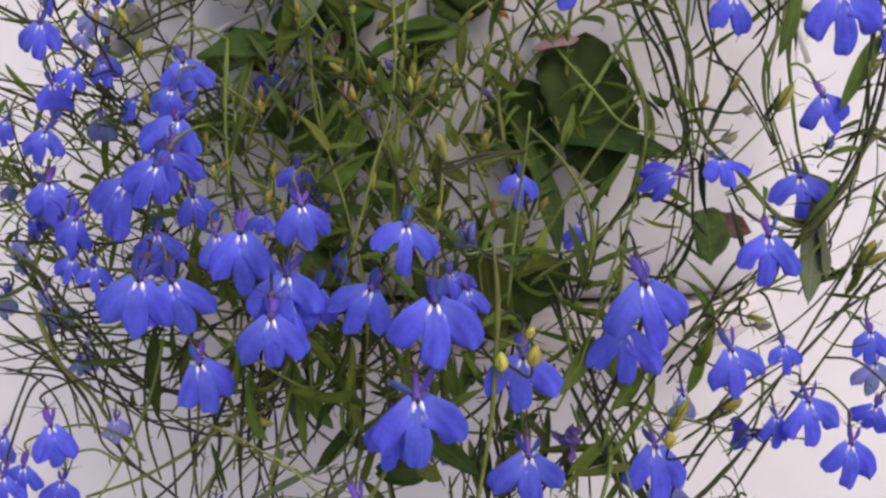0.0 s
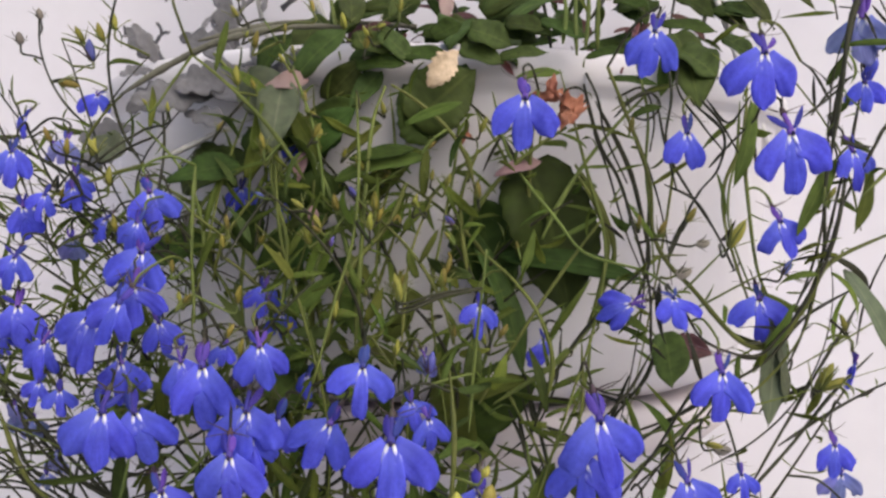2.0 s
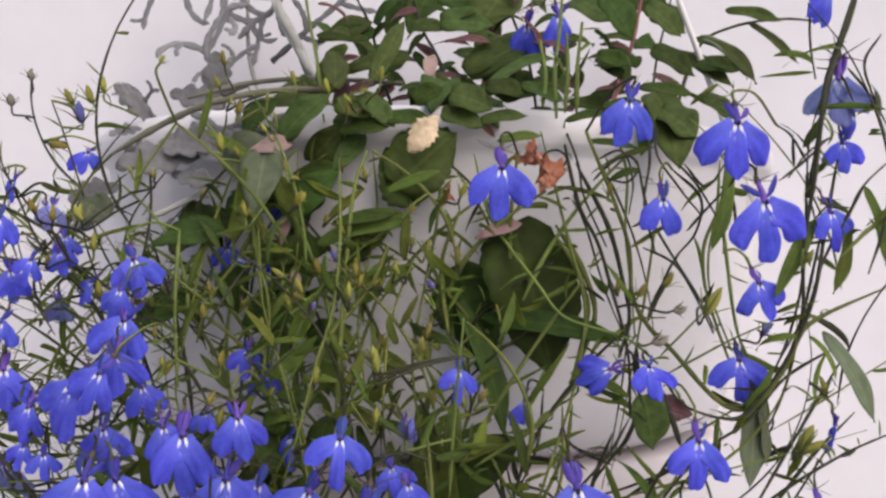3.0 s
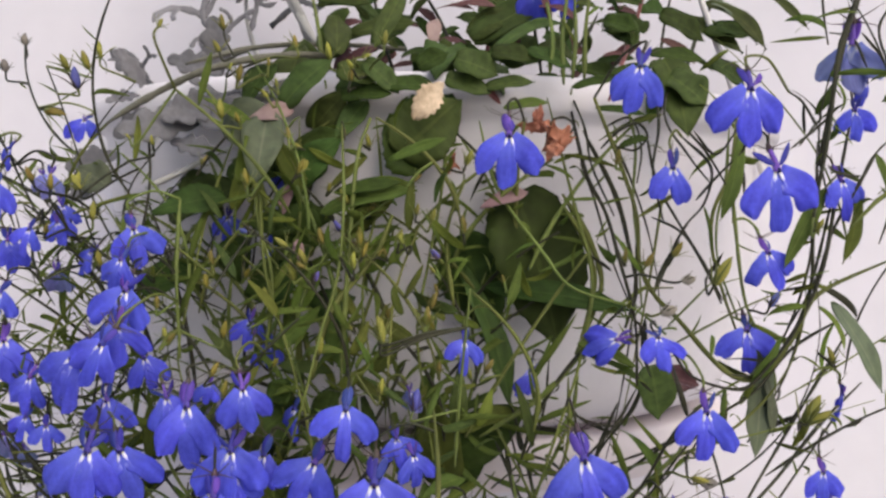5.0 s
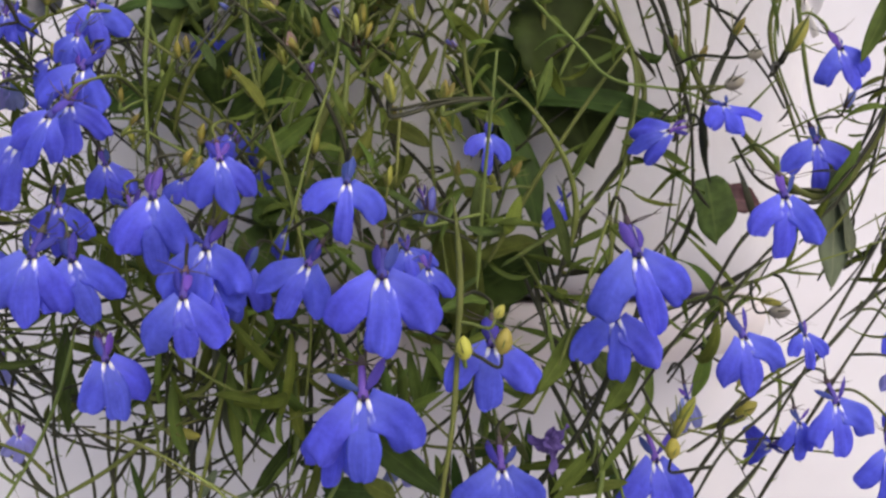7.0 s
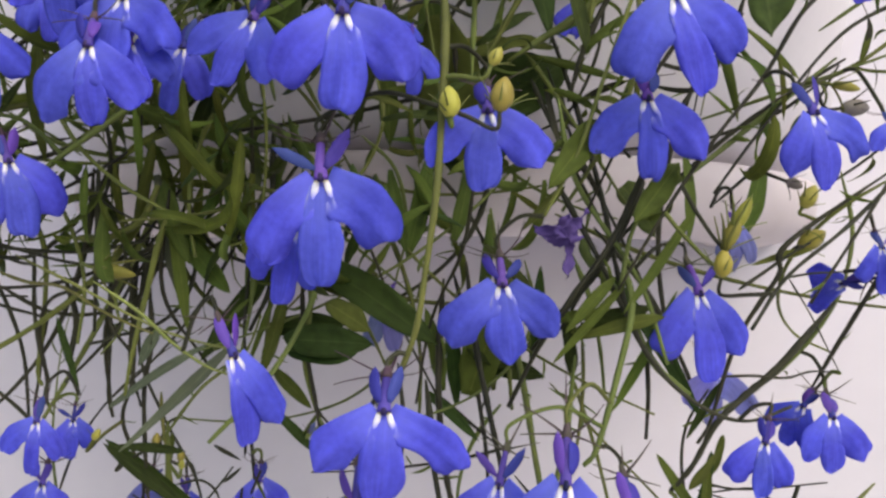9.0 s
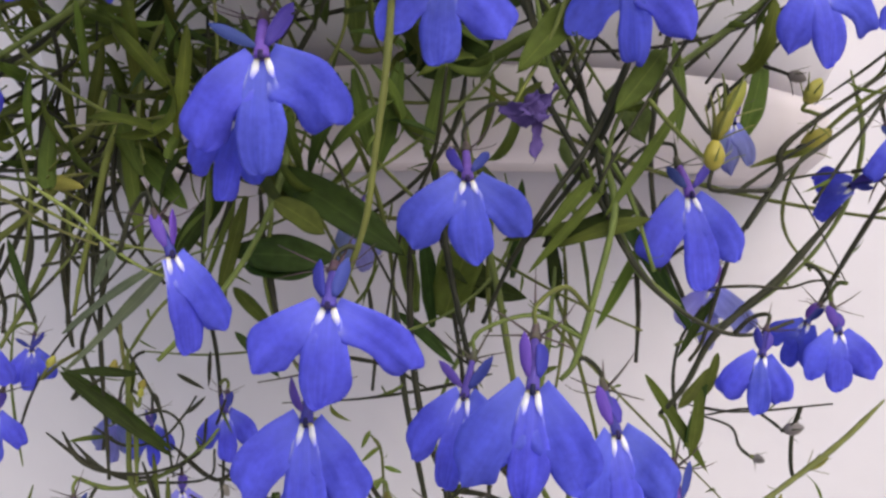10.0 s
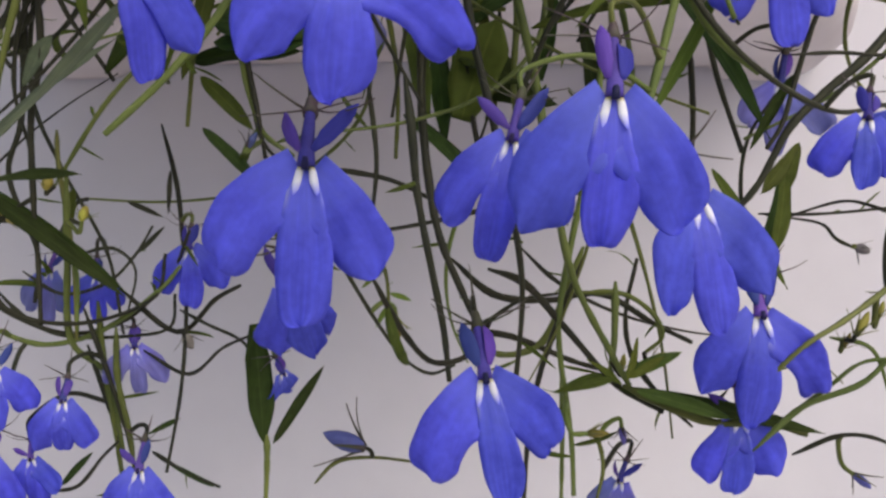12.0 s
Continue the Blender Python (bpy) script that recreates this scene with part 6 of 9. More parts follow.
stem(lobelia_left, [(-0.0533, 0.0360, 1.3436), (-0.0481, 0.0360, 1.3445), (-0.0447, 0.0360, 1.3411), (-0.0460, 0.0360, 1.3342)], 0.00034, STEM_DARK, .3)
stem(lobelia_right, [(0.0278, 0.0300, 1.5035), (0.0293, 0.0300, 1.5079), (0.0328, 0.0300, 1.5089), (0.0352, 0.0300, 1.5065), (0.0333, 0.0300, 1.5033)], 0.00046, STEM_DARK, .2)
stem(lobelia_right, [(0.0419, 0.0260, 1.5003), (0.0464, 0.0260, 1.5050), (0.0513, 0.0260, 1.5072), (0.0541, 0.0260, 1.5039), (0.0511, 0.0260, 1.5001), (0.0462, 0.0260, 1.5007)], 0.00052, STEM_DARK, .2)
stem(lobelia_right, [(0.0609, 0.0180, 1.5028), (0.0677, 0.0160, 1.4954), (0.0667, 0.0160, 1.4866), (0.0622, 0.0160, 1.4807)], 0.00046, STEM_DARK, .3)
stem(lobelia_right, [(0.0760, 0.0200, 1.5048), (0.0757, 0.0200, 1.4944), (0.0745, 0.0180, 1.4810)], 0.00046, STEM, .4)
stem(lobelia_right, [(0.0649, 0.0180, 1.4867), (0.0699, 0.0180, 1.4926), (0.0764, 0.0180, 1.4994)], 0.00041, STEM_DARK, .4)
stem(lobelia_right, [(0.0630, 0.0200, 1.5045), (0.0683, 0.0200, 1.4987), (0.0743, 0.0200, 1.4891)], 0.00041, STEM_DARK, .4)
stem(lobelia_right, [(0.1139, 0.0300, 1.5239), (0.1119, 0.0340, 1.5326), (0.1084, 0.0400, 1.5356)], 0.00041, STEM_DARK, .4)
stem(lobelia_right, [(0.1086, 0.0300, 1.5144), (0.1007, 0.0280, 1.5093), (0.0937, 0.0240, 1.5018)], 0.00041, STEM_DARK, .4)
stem(lobelia_right, [(0.0564, 0.0300, 1.5197), (0.0571, 0.0260, 1.5067), (0.0548, 0.0220, 1.4941), (0.0574, 0.0200, 1.4807)], 0.00046, STEM_DARK, .3)
stem(lobelia_right, [(0.1214, 0.0300, 1.5427), (0.1168, 0.0300, 1.5348), (0.1193, 0.0300, 1.5255), (0.1230, 0.0300, 1.5178)], 0.00041, STEM_DARK, .4)
stem(lobelia_right, [(0.119, 0.022, 1.473), (0.099, 0.022, 1.463), (0.093, 0.022, 1.452), (0.086, 0.022, 1.442), (0.08, 0.022, 1.44), (0.073, 0.022, 1.444), (0.063, 0.022, 1.455), (0.056, 0.022, 1.462), (0.052, 0.022, 1.47), (0.051, 0.022, 1.482), (0.047, 0.022, 1.494), (0.039, 0.022, 1.513)], 0.00085, STEM, 0.5)
stem(lobelia_right, [(0.11, 0.024, 1.55), (0.105, 0.024, 1.533), (0.103, 0.024, 1.525), (0.101, 0.024, 1.504), (0.098, 0.024, 1.483), (0.098, 0.024, 1.466), (0.094, 0.024, 1.453), (0.087, 0.024, 1.442)], 0.00070, STEM_DARK, 0.6)
stem(lobelia_right, [(0.116, 0.028, 1.5), (0.11, 0.028, 1.489), (0.105, 0.028, 1.479), (0.101, 0.028, 1.466), (0.094, 0.028, 1.453)], 0.00050, STEM_DARK, 0.8)
stem(lobelia_right, [(0.078, 0.026, 1.504), (0.077, 0.026, 1.492), (0.078, 0.026, 1.482), (0.081, 0.026, 1.462), (0.085, 0.026, 1.452)], 0.00065, STEM, 0.3)
stem(lobelia_right, [(0.011, 0.02, 1.424), (0.027, 0.02, 1.435), (0.035, 0.02, 1.444), (0.04, 0.02, 1.452), (0.043, 0.02, 1.458)], 0.00080, STEM, 0.4)
stem(lobelia_right, [(0.09, 0.03, 1.412), (0.103, 0.03, 1.421), (0.115, 0.03, 1.428), (0.126, 0.03, 1.433)], 0.00050, STEM_DARK, 1)
stem(lobelia_right, [(0.068, 0.025, 1.431), (0.08, 0.025, 1.439), (0.087, 0.025, 1.441)], 0.00040, STEM, 0.7)
stem(lobelia_right, [(0.035, 0.03, 1.432), (0.039, 0.03, 1.427), (0.048, 0.03, 1.425), (0.053, 0.03, 1.429), (0.056, 0.03, 1.436)], 0.00050, STEM_DARK, 0.3)
stem(lobelia_right, [(0.057, 0.03, 1.441), (0.053, 0.03, 1.43), (0.045, 0.03, 1.419), (0.042, 0.03, 1.412)], 0.00050, STEM_DARK, 0.4)
stem(lobelia_right, [(0.063, 0.028, 1.448), (0.072, 0.028, 1.453), (0.081, 0.028, 1.458), (0.094, 0.028, 1.464)], 0.00040, STEM, 0.8)
stem(lobelia_left, [(-0.119, 0.05, 1.411), (-0.11, 0.05, 1.398), (-0.1, 0.05, 1.385), (-0.093, 0.05, 1.369), (-0.091, 0.05, 1.353)], 0.00060, STEM_DARK, 0.3)
stem(lobelia_left, [(-0.137, 0.055, 1.414), (-0.123, 0.055, 1.4), (-0.111, 0.055, 1.385), (-0.105, 0.055, 1.367), (-0.103, 0.055, 1.351)], 0.00050, STEM_DARK, 0.3)
stem(lobelia_left, [(-0.144, 0.05, 1.408), (-0.132, 0.05, 1.398), (-0.119, 0.05, 1.388), (-0.105, 0.05, 1.381), (-0.092, 0.05, 1.38)], 0.00050, STEM_DARK, 0.3)
stem(lobelia_left, [(-0.083, 0.035, 1.398), (-0.08, 0.035, 1.389), (-0.08, 0.035, 1.377), (-0.081, 0.035, 1.366), (-0.08, 0.035, 1.363)], 0.00060, STEM, 0.3)
stem(lobelia_left, [(-0.069, 0.04, 1.388), (-0.069, 0.04, 1.374), (-0.069, 0.04, 1.361), (-0.068, 0.04, 1.356)], 0.00060, STEM_DARK, 0.3)
stem(lobelia_left, [(-0.056, 0.035, 1.397), (-0.053, 0.035, 1.388), (-0.047, 0.035, 1.38), (-0.04, 0.035, 1.375)], 0.00070, STEM, 0.3)
stem(lobelia_left, [(-0.076, 0.04, 1.396), (-0.085, 0.04, 1.389), (-0.095, 0.04, 1.389), (-0.104, 0.04, 1.393)], 0.00060, STEM_DARK, 0.3)
stem(lobelia_left, [(-0.034, 0.03, 1.4), (-0.033, 0.03, 1.388), (-0.034, 0.03, 1.375), (-0.035, 0.03, 1.362)], 0.00060, STEM, 0.3)
stem(lobelia_left, [(-0.064, 0.03, 1.387), (-0.063, 0.03, 1.378), (-0.062, 0.03, 1.375), (-0.066, 0.03, 1.37)], 0.00040, STEM, 0.3)
stem(lobelia_left, [(-0.15, 0.06, 1.388), (-0.139, 0.06, 1.387), (-0.131, 0.06, 1.378), (-0.127, 0.06, 1.365), (-0.129, 0.06, 1.356)], 0.00040, STEM_DARK, 0.3)
stem(lobelia_left, [(-0.141, 0.05, 1.421), (-0.127, 0.05, 1.411), (-0.117, 0.05, 1.394), (-0.112, 0.05, 1.381), (-0.11, 0.05, 1.374)], 0.00050, STEM_DARK, 0.3)
stem(lobelia_left, [(-0.1327, 0.0420, 1.4269), (-0.1231, 0.0380, 1.4140), (-0.1149, 0.0420, 1.4044), (-0.1068, 0.0380, 1.3963), (-0.0920, 0.0420, 1.3884), (-0.0838, 0.0380, 1.3869)], 0.00060, STEM_DARK, 0.4)
stem(lobelia_left, [(-0.1263, 0.0420, 1.4090), (-0.1199, 0.0380, 1.3993), (-0.1068, 0.0420, 1.3880), (-0.0937, 0.0380, 1.3800), (-0.0838, 0.0420, 1.3761)], 0.00060, STEM_DARK, 0.4)
stem(lobelia_left, [(-0.1183, 0.0420, 1.3861), (-0.1101, 0.0380, 1.3780), (-0.1043, 0.0420, 1.3698), (-0.0986, 0.0380, 1.3582)], 0.00040, STEM, 0.6)
stem(lobelia_left, [(-0.1068, 0.0420, 1.3748), (-0.1002, 0.0380, 1.3682), (-0.0903, 0.0420, 1.3584), (-0.0820, 0.0380, 1.3535)], 0.00060, STEM_DARK, 0.5)
stem(lobelia_left, [(-0.1395, 0.0420, 1.4006), (-0.1297, 0.0380, 1.3975), (-0.1182, 0.0420, 1.3961), (-0.1101, 0.0380, 1.3880)], 0.00032, STEM_DARK, 0.3)
stem(lobelia_left, [(-0.1395, 0.0420, 1.3940), (-0.1297, 0.0380, 1.3933), (-0.1215, 0.0420, 1.3910), (-0.1150, 0.0380, 1.3862)], 0.00045, STEM_DARK, 0.3)
stem(lobelia_left, [(-0.1296, 0.0420, 1.4024), (-0.1215, 0.0380, 1.3960), (-0.1150, 0.0420, 1.3862), (-0.1101, 0.0380, 1.3763)], 0.00040, STEM, 0.6)
stem(lobelia_left, [(-0.1068, 0.0420, 1.4029), (-0.1071, 0.0380, 1.3930), (-0.1101, 0.0420, 1.3813)], 0.00050, STEM_DARK, 0.4)
stem(lobelia_left, [(-0.1376, 0.0420, 1.4300), (-0.1295, 0.0380, 1.4221), (-0.1247, 0.0420, 1.4124), (-0.1182, 0.0380, 1.4027)], 0.00060, STEM_DARK, 0.7)
stem(lobelia_left, [(-0.1182, 0.0420, 1.4092), (-0.1084, 0.0380, 1.4119), (-0.0986, 0.0420, 1.4096)], 0.00060, STEM_DARK, 0.2)
stem(lobelia_left, [(-0.0830, 0.0420, 1.3761), (-0.0821, 0.0380, 1.3703), (-0.0829, 0.0420, 1.3636), (-0.0808, 0.0380, 1.3589)], 0.00060, STEM_DARK, 0.0)
stem(lobelia_left, [(-0.0689, 0.0420, 1.3555), (-0.0690, 0.0380, 1.3739), (-0.0666, 0.0420, 1.3839), (-0.0577, 0.0380, 1.3940), (-0.0480, 0.0420, 1.4008)], 0.00050, STEM_DARK, 0.4)
stem(lobelia_left, [(-0.0658, 0.0420, 1.3889), (-0.0638, 0.0380, 1.3815), (-0.0654, 0.0420, 1.3740)], 0.00040, STEM_DARK, 0.1)
stem(lobelia_left, [(-0.1391, 0.0420, 1.4462), (-0.1294, 0.0380, 1.4383), (-0.1214, 0.0420, 1.4271), (-0.1149, 0.0380, 1.4158)], 0.00040, STEM, 1.0)
stem(lobelia_left, [(-0.1342, 0.0420, 1.4511), (-0.1246, 0.0380, 1.4416), (-0.1149, 0.0420, 1.4273), (-0.1084, 0.0380, 1.4094)], 0.00040, STEM_DARK, 1.0)
stem(lobelia_left, [(-0.1002, 0.0420, 1.4047), (-0.1043, 0.0380, 1.3964), (-0.0986, 0.0420, 1.3899), (-0.0953, 0.0380, 1.3816)], 0.00035, STEM, 0.5)
stem(lobelia_right, [(0.068, 0.03, 1.364), (0.077, 0.03, 1.379), (0.087, 0.03, 1.395), (0.096, 0.03, 1.409), (0.108, 0.03, 1.428)], 0.00050, STEM_DARK, 0.4)
stem(lobelia_right, [(0.05, 0.03, 1.399), (0.06, 0.03, 1.408), (0.069, 0.03, 1.418), (0.074, 0.03, 1.426)], 0.00040, STEM_DARK, 0.4)
stem(lobelia_right, [(0.022, 0.035, 1.423), (0.024, 0.035, 1.416), (0.032, 0.035, 1.413), (0.036, 0.035, 1.409)], 0.00060, STEM_DARK, 0.4)
stem(lobelia_right, [(0.028, 0.03, 1.395), (0.038, 0.03, 1.383), (0.045, 0.03, 1.369), (0.047, 0.03, 1.363)], 0.00060, STEM_DARK, 0.4)
stem(lobelia_right, [(0.038, 0.03, 1.439), (0.036, 0.03, 1.426), (0.028, 0.03, 1.408), (0.022, 0.03, 1.398)], 0.00060, STEM, 0.4)
stem(lobelia_right, [(0.0781, 0.0190, 1.4050), (0.0595, 0.0180, 1.3920), (0.0579, 0.0180, 1.3866), (0.0546, 0.0180, 1.3816), (0.0508, 0.0180, 1.3754), (0.0479, 0.0180, 1.3671), (0.0459, 0.0180, 1.3605), (0.0438, 0.0180, 1.3572)], 0.00058, STEM_DARK, 0.1)
stem(lobelia_right, [(0.0509, 0.0180, 1.3837), (0.0550, 0.0180, 1.3866), (0.0591, 0.0180, 1.3895), (0.0632, 0.0180, 1.3920)], 0.00045, STEM_DARK, 0.1)
stem(lobelia_right, [(0.0583, 0.0180, 1.3857), (0.0632, 0.0180, 1.3866), (0.0688, 0.0180, 1.3870)], 0.00026, STEM_DARK, 0.1)
stem(lobelia_right, [(0.0595, 0.0180, 1.3857), (0.0632, 0.0180, 1.3795), (0.0681, 0.0180, 1.3696)], 0.00018, STEM_DARK, 0.1)
stem(lobelia_right, [(0.0460, 0.0160, 1.3689), (0.0524, 0.0160, 1.3692), (0.0581, 0.0160, 1.3689), (0.0621, 0.0160, 1.3700), (0.0657, 0.0160, 1.3700)], 0.00030, STEM_DARK, 0.3)
stem(lobelia_right, [(0.0478, 0.0280, 1.5158), (0.0514, 0.0280, 1.5022), (0.0513, 0.0280, 1.4869), (0.0531, 0.0280, 1.4716), (0.0544, 0.0280, 1.4579)], 0.00045, STEM, 0.2)
stem(lobelia_right, [(0.0321, 0.0240, 1.4846), (0.0365, 0.0240, 1.4780), (0.0400, 0.0240, 1.4698), (0.0408, 0.0240, 1.4638), (0.0384, 0.0240, 1.4532), (0.0366, 0.0240, 1.4456)], 0.00075, STEM, 0.1)
stem(lobelia_right, [(0.0368, 0.0280, 1.4965), (0.0409, 0.0280, 1.4867), (0.0442, 0.0280, 1.4760), (0.0475, 0.0280, 1.4669), (0.0516, 0.0280, 1.4578)], 0.00035, STEM_DARK, 0.2)
stem(lobelia_right, [(0.0592, 0.0200, 1.4540), (0.0635, 0.0200, 1.4585), (0.0685, 0.0200, 1.4638), (0.0707, 0.0200, 1.4660)], 0.00035, STEM, 0.5)
stem(lobelia_right, [(0.0508, 0.0200, 1.4634), (0.0560, 0.0200, 1.4639), (0.0604, 0.0200, 1.4640)], 0.00035, STEM, 0.6)
leaf(broad_leaf, (0.0200, 0.0335, 1.4885), (0.0325, 0.0315, 1.4470), 0.0275, LEAF_DARK, (.25, -1, .25), ovate, .4, teeth=9, tooth=.10, fold=.2, seed=0)
leaf(broad_leaf, (0.0058, 0.0344, 1.4768), (0.0150, 0.0340, 1.4492), 0.0194, LEAF_DARK, (-.4, -1, .4), ovate, .4, teeth=9, tooth=.12, seed=1)
leaf(broad_leaf, (0.0001, 0.0300, 1.4134), (0.0238, 0.0360, 1.4281), 0.0148, LEAF_DARK, (.1, -1, .4), lance, .3, fold=.2, seed=5)
leaf(broad_leaf, (-0.0011, 0.0340, 1.4081), (0.0159, 0.0352, 1.4225), 0.0141, LEAF_DARK, (.1, -1, -.2), ovate, .3, fold=.2, seed=6)
leaf(lobelia_left, (-0.0016, 0.0200, 1.4324), (0.0033, 0.0300, 1.4072), 0.0120, LEAF, (-.2, -1, .1), strap, .3, fold=.2, seed=7)
leaf(lobelia_left, (-0.0272, 0.0300, 1.4754), (-0.0108, 0.0300, 1.4915), 0.0074, LEAF, (.1, -1, .2), lance, .5, fold=.2, seed=8)
leaf(broad_leaf, (0.0878, 0.0300, 1.4505), (0.0839, 0.0220, 1.4192), 0.0075, LEAF_GREY, (.1, -1, .1), strap, .2, fold=.15, teeth=5, tooth=.1, seed=9)
leaf(broad_leaf, (0.0878, 0.0260, 1.4399), (0.0883, 0.0220, 1.4253), 0.0039, LEAF_GREY, (.5, -1, .1), lance, .2, seed=10)
leaf(broad_leaf, (0.0549, 0.0200, 1.4437), (0.0583, 0.0220, 1.4291), 0.0110, LEAF_MID, (.2, -1, .2), ovate, .3, seed=11)
leaf(broad_leaf, (0.0593, 0.0260, 1.4401), (0.0691, 0.0240, 1.4381), 0.0075, LEAF_MAROON, (.1, -1, .2), ovate, .4, teeth=4, tooth=.15, seed=12)
leaf(lobelia_right, (0.0345, 0.0120, 1.4503), (0.0500, 0.0120, 1.4443), 0.0042, LEAF, (0, -.6, 1), lance, .3, seed=14)
leaf(lobelia_right, (0.0051, 0.0200, 1.4252), (0.0212, 0.0300, 1.4293), 0.0060, LEAF, (0, -.7, .8), lance, .4, seed=15)
leaf(broad_leaf, (-0.0475, 0.0200, 1.4226), (-0.0372, 0.0300, 1.4311), 0.0120, LEAF_DARK, (0, -1, .2), ovate, .3, seed=16)
leaf(broad_leaf, (-0.0818, 0.0300, 1.4592), (-0.0715, 0.0487, 1.4668), 0.0112, LEAF_DARK, (0, -1, .5), ovate, .3, teeth=6, tooth=.1, seed=17)
leaf(broad_leaf, (-0.0774, 0.0516, 1.4927), (-0.0642, 0.0456, 1.4804), 0.0103, LEAF_DARK, (0, -1, .5), ovate, .3, teeth=6, tooth=.1, seed=18)
leaf(broad_leaf, (-0.0820, 0.0500, 1.4811), (-0.0573, 0.0430, 1.4896), 0.0143, LEAF_DARK, (0, -1, .6), ovate, .3, teeth=6, tooth=.1, seed=19)
leaf(broad_leaf, (-0.0043, 0.0342, 1.4946), (-0.0157, 0.0347, 1.5087), 0.0202, LEAF_DARK, (.2, -1, .4), ovate, .5, teeth=7, tooth=.1, seed=20)
leaf(fuchsia, (0.0001, 0.0342, 1.5153), (-0.0083, 0.0343, 1.4961), 0.0166, LEAF_DARK, (-.3, -1, .2), ovate, .6, teeth=8, tooth=.12, seed=21)
leaf(lobelia_left, (-0.0258, 0.0300, 1.4876), (-0.0072, 0.0300, 1.4895), 0.0065, LEAF, (0, -1, .3), lance, .5, seed=22)
leaf(broad_leaf, (0.1015, 0.0200, 1.4612), (0.1133, 0.0160, 1.4385), 0.0059, LEAF_GREY, (.3, -1, .2), lance, .5, seed=23)
leaf(dusty_miller, (-0.0505, 0.0409, 1.5051), (-0.0857, 0.0562, 1.5146), 0.0109, SILVER, (0, -1, .4), ovate, .5, teeth=4, tooth=.35, seed=25)
leaf(broad_leaf, (-0.0957, 0.0400, 1.4886), (-0.1063, 0.0450, 1.4938), 0.0099, LEAF_GREY, (0, -1, .3), ovate, .5, seed=27)
leaf(fuchsia, (0.0643, 0.0500, 1.5297), (0.0687, 0.0380, 1.5052), 0.0157, LEAF_MID, (.3, -1, .2), ovate, .5, seed=28)
leaf(broad_leaf, (0.0647, 0.0450, 1.5236), (0.0744, 0.0400, 1.5145), 0.0132, LEAF_MID, (.3, -1, .5), ovate, .4, seed=29)
leaf(fuchsia, (-0.0517, 0.0600, 1.5265), (-0.0342, 0.0500, 1.5246), 0.0165, LEAF_MID, (.3, -1, .3), ovate, .5, twist=.3, seed=30)
leaf(fuchsia, (-0.0454, 0.0395, 1.5123), (-0.0420, 0.0500, 1.5312), 0.0130, LEAF_MID, (-.5, -1, .2), lance, .5, seed=31)
leaf(fuchsia, (-0.0366, 0.0600, 1.5303), (-0.0333, 0.0600, 1.5437), 0.0092, LEAF_MID, (.2, -1, .2), ovate, .3, seed=32)
leaf(fuchsia, (-0.0325, 0.0500, 1.5246), (-0.0175, 0.0348, 1.5183), 0.0101, LEAF_MID, (.1, -1, .6), ovate, .5, seed=33)
leaf(fuchsia, (0.0014, 0.0600, 1.5346), (-0.0032, 0.0342, 1.5200), 0.0122, LEAF_MID, (0, -1, .6), ovate, .5, seed=34)
leaf(fuchsia, (0.0086, 0.0600, 1.5294), (0.0160, 0.0352, 1.5158), 0.0122, LEAF_MID, (.2, -1, .6), ovate, .5, seed=35)
leaf(fuchsia, (0.0016, 0.0700, 1.5297), (-0.0109, 0.0600, 1.5308), 0.0109, LEAF_DARK, (0, -1, .6), ovate, .5, seed=36)
leaf(fuchsia, (0.0130, 0.0800, 1.5399), (0.0301, 0.0800, 1.5498), 0.0096, LEAF_MID, (0, -1, .3), lance, .5, seed=37)
leaf(fuchsia, (-0.0186, 0.0900, 1.5479), (-0.0306, 0.0900, 1.5516), 0.0080, LEAF_MID, (0, -1, .3), lance, .4, seed=38)
leaf(fuchsia, (-0.0146, 0.0900, 1.5499), (-0.0254, 0.0800, 1.5392), 0.0088, LEAF_DARK, (0, -1, .3), lance, .4, seed=39)
leaf(fuchsia, (-0.0236, 0.1000, 1.5609), (-0.0463, 0.1000, 1.5584), 0.0083, LEAF_DARK, (0, -1, .3), lance, .4, seed=40)
leaf(fuchsia, (0.0256, 0.0700, 1.5320), (0.0126, 0.0700, 1.5346), 0.0085, LEAF_DARK, (0, -1, .5), ovate, .4, seed=41)
leaf(fuchsia, (0.0532, 0.0800, 1.5464), (0.0605, 0.0700, 1.5391), 0.0087, LEAF_DARK, (0, -1, .5), ovate, .4, seed=42)
leaf(fuchsia, (0.0769, 0.0900, 1.5535), (0.0645, 0.0800, 1.5523), 0.0094, LEAF_DARK, (0, -1, .5), ovate, .4, seed=43)
leaf(fuchsia, (0.0770, 0.0900, 1.5525), (0.0993, 0.0800, 1.5386), 0.0078, LEAF_MID, (0, -1, .5), lance, .8, seed=44)
leaf(fuchsia, (0.0908, 0.0900, 1.5587), (0.1040, 0.0800, 1.5415), 0.0067, LEAF_GREY, (.4, -1, .2), lance, .9, seed=45)
leaf(fuchsia, (0.0895, 0.0800, 1.5470), (0.1001, 0.0800, 1.5453), 0.0065, LEAF_DARK, (0, -1, .5), ovate, .4, seed=46)
leaf(fuchsia, (0.0570, 0.0700, 1.5271), (0.0406, 0.0600, 1.5282), 0.0080, LEAF_DARK, (0, -1, .5), lance, .4, seed=47)
leaf(fuchsia, (0.0331, 0.0800, 1.5441), (0.0403, 0.0700, 1.5341), 0.0075, LEAF_MID, (0, -1, .5), lance, .4, seed=48)
leaf(fuchsia, (0.0153, 0.0900, 1.5688), (-0.0029, 0.0900, 1.5705), 0.0180, LEAF_DARK, (0, -1, .5), ovate, .4, seed=49)
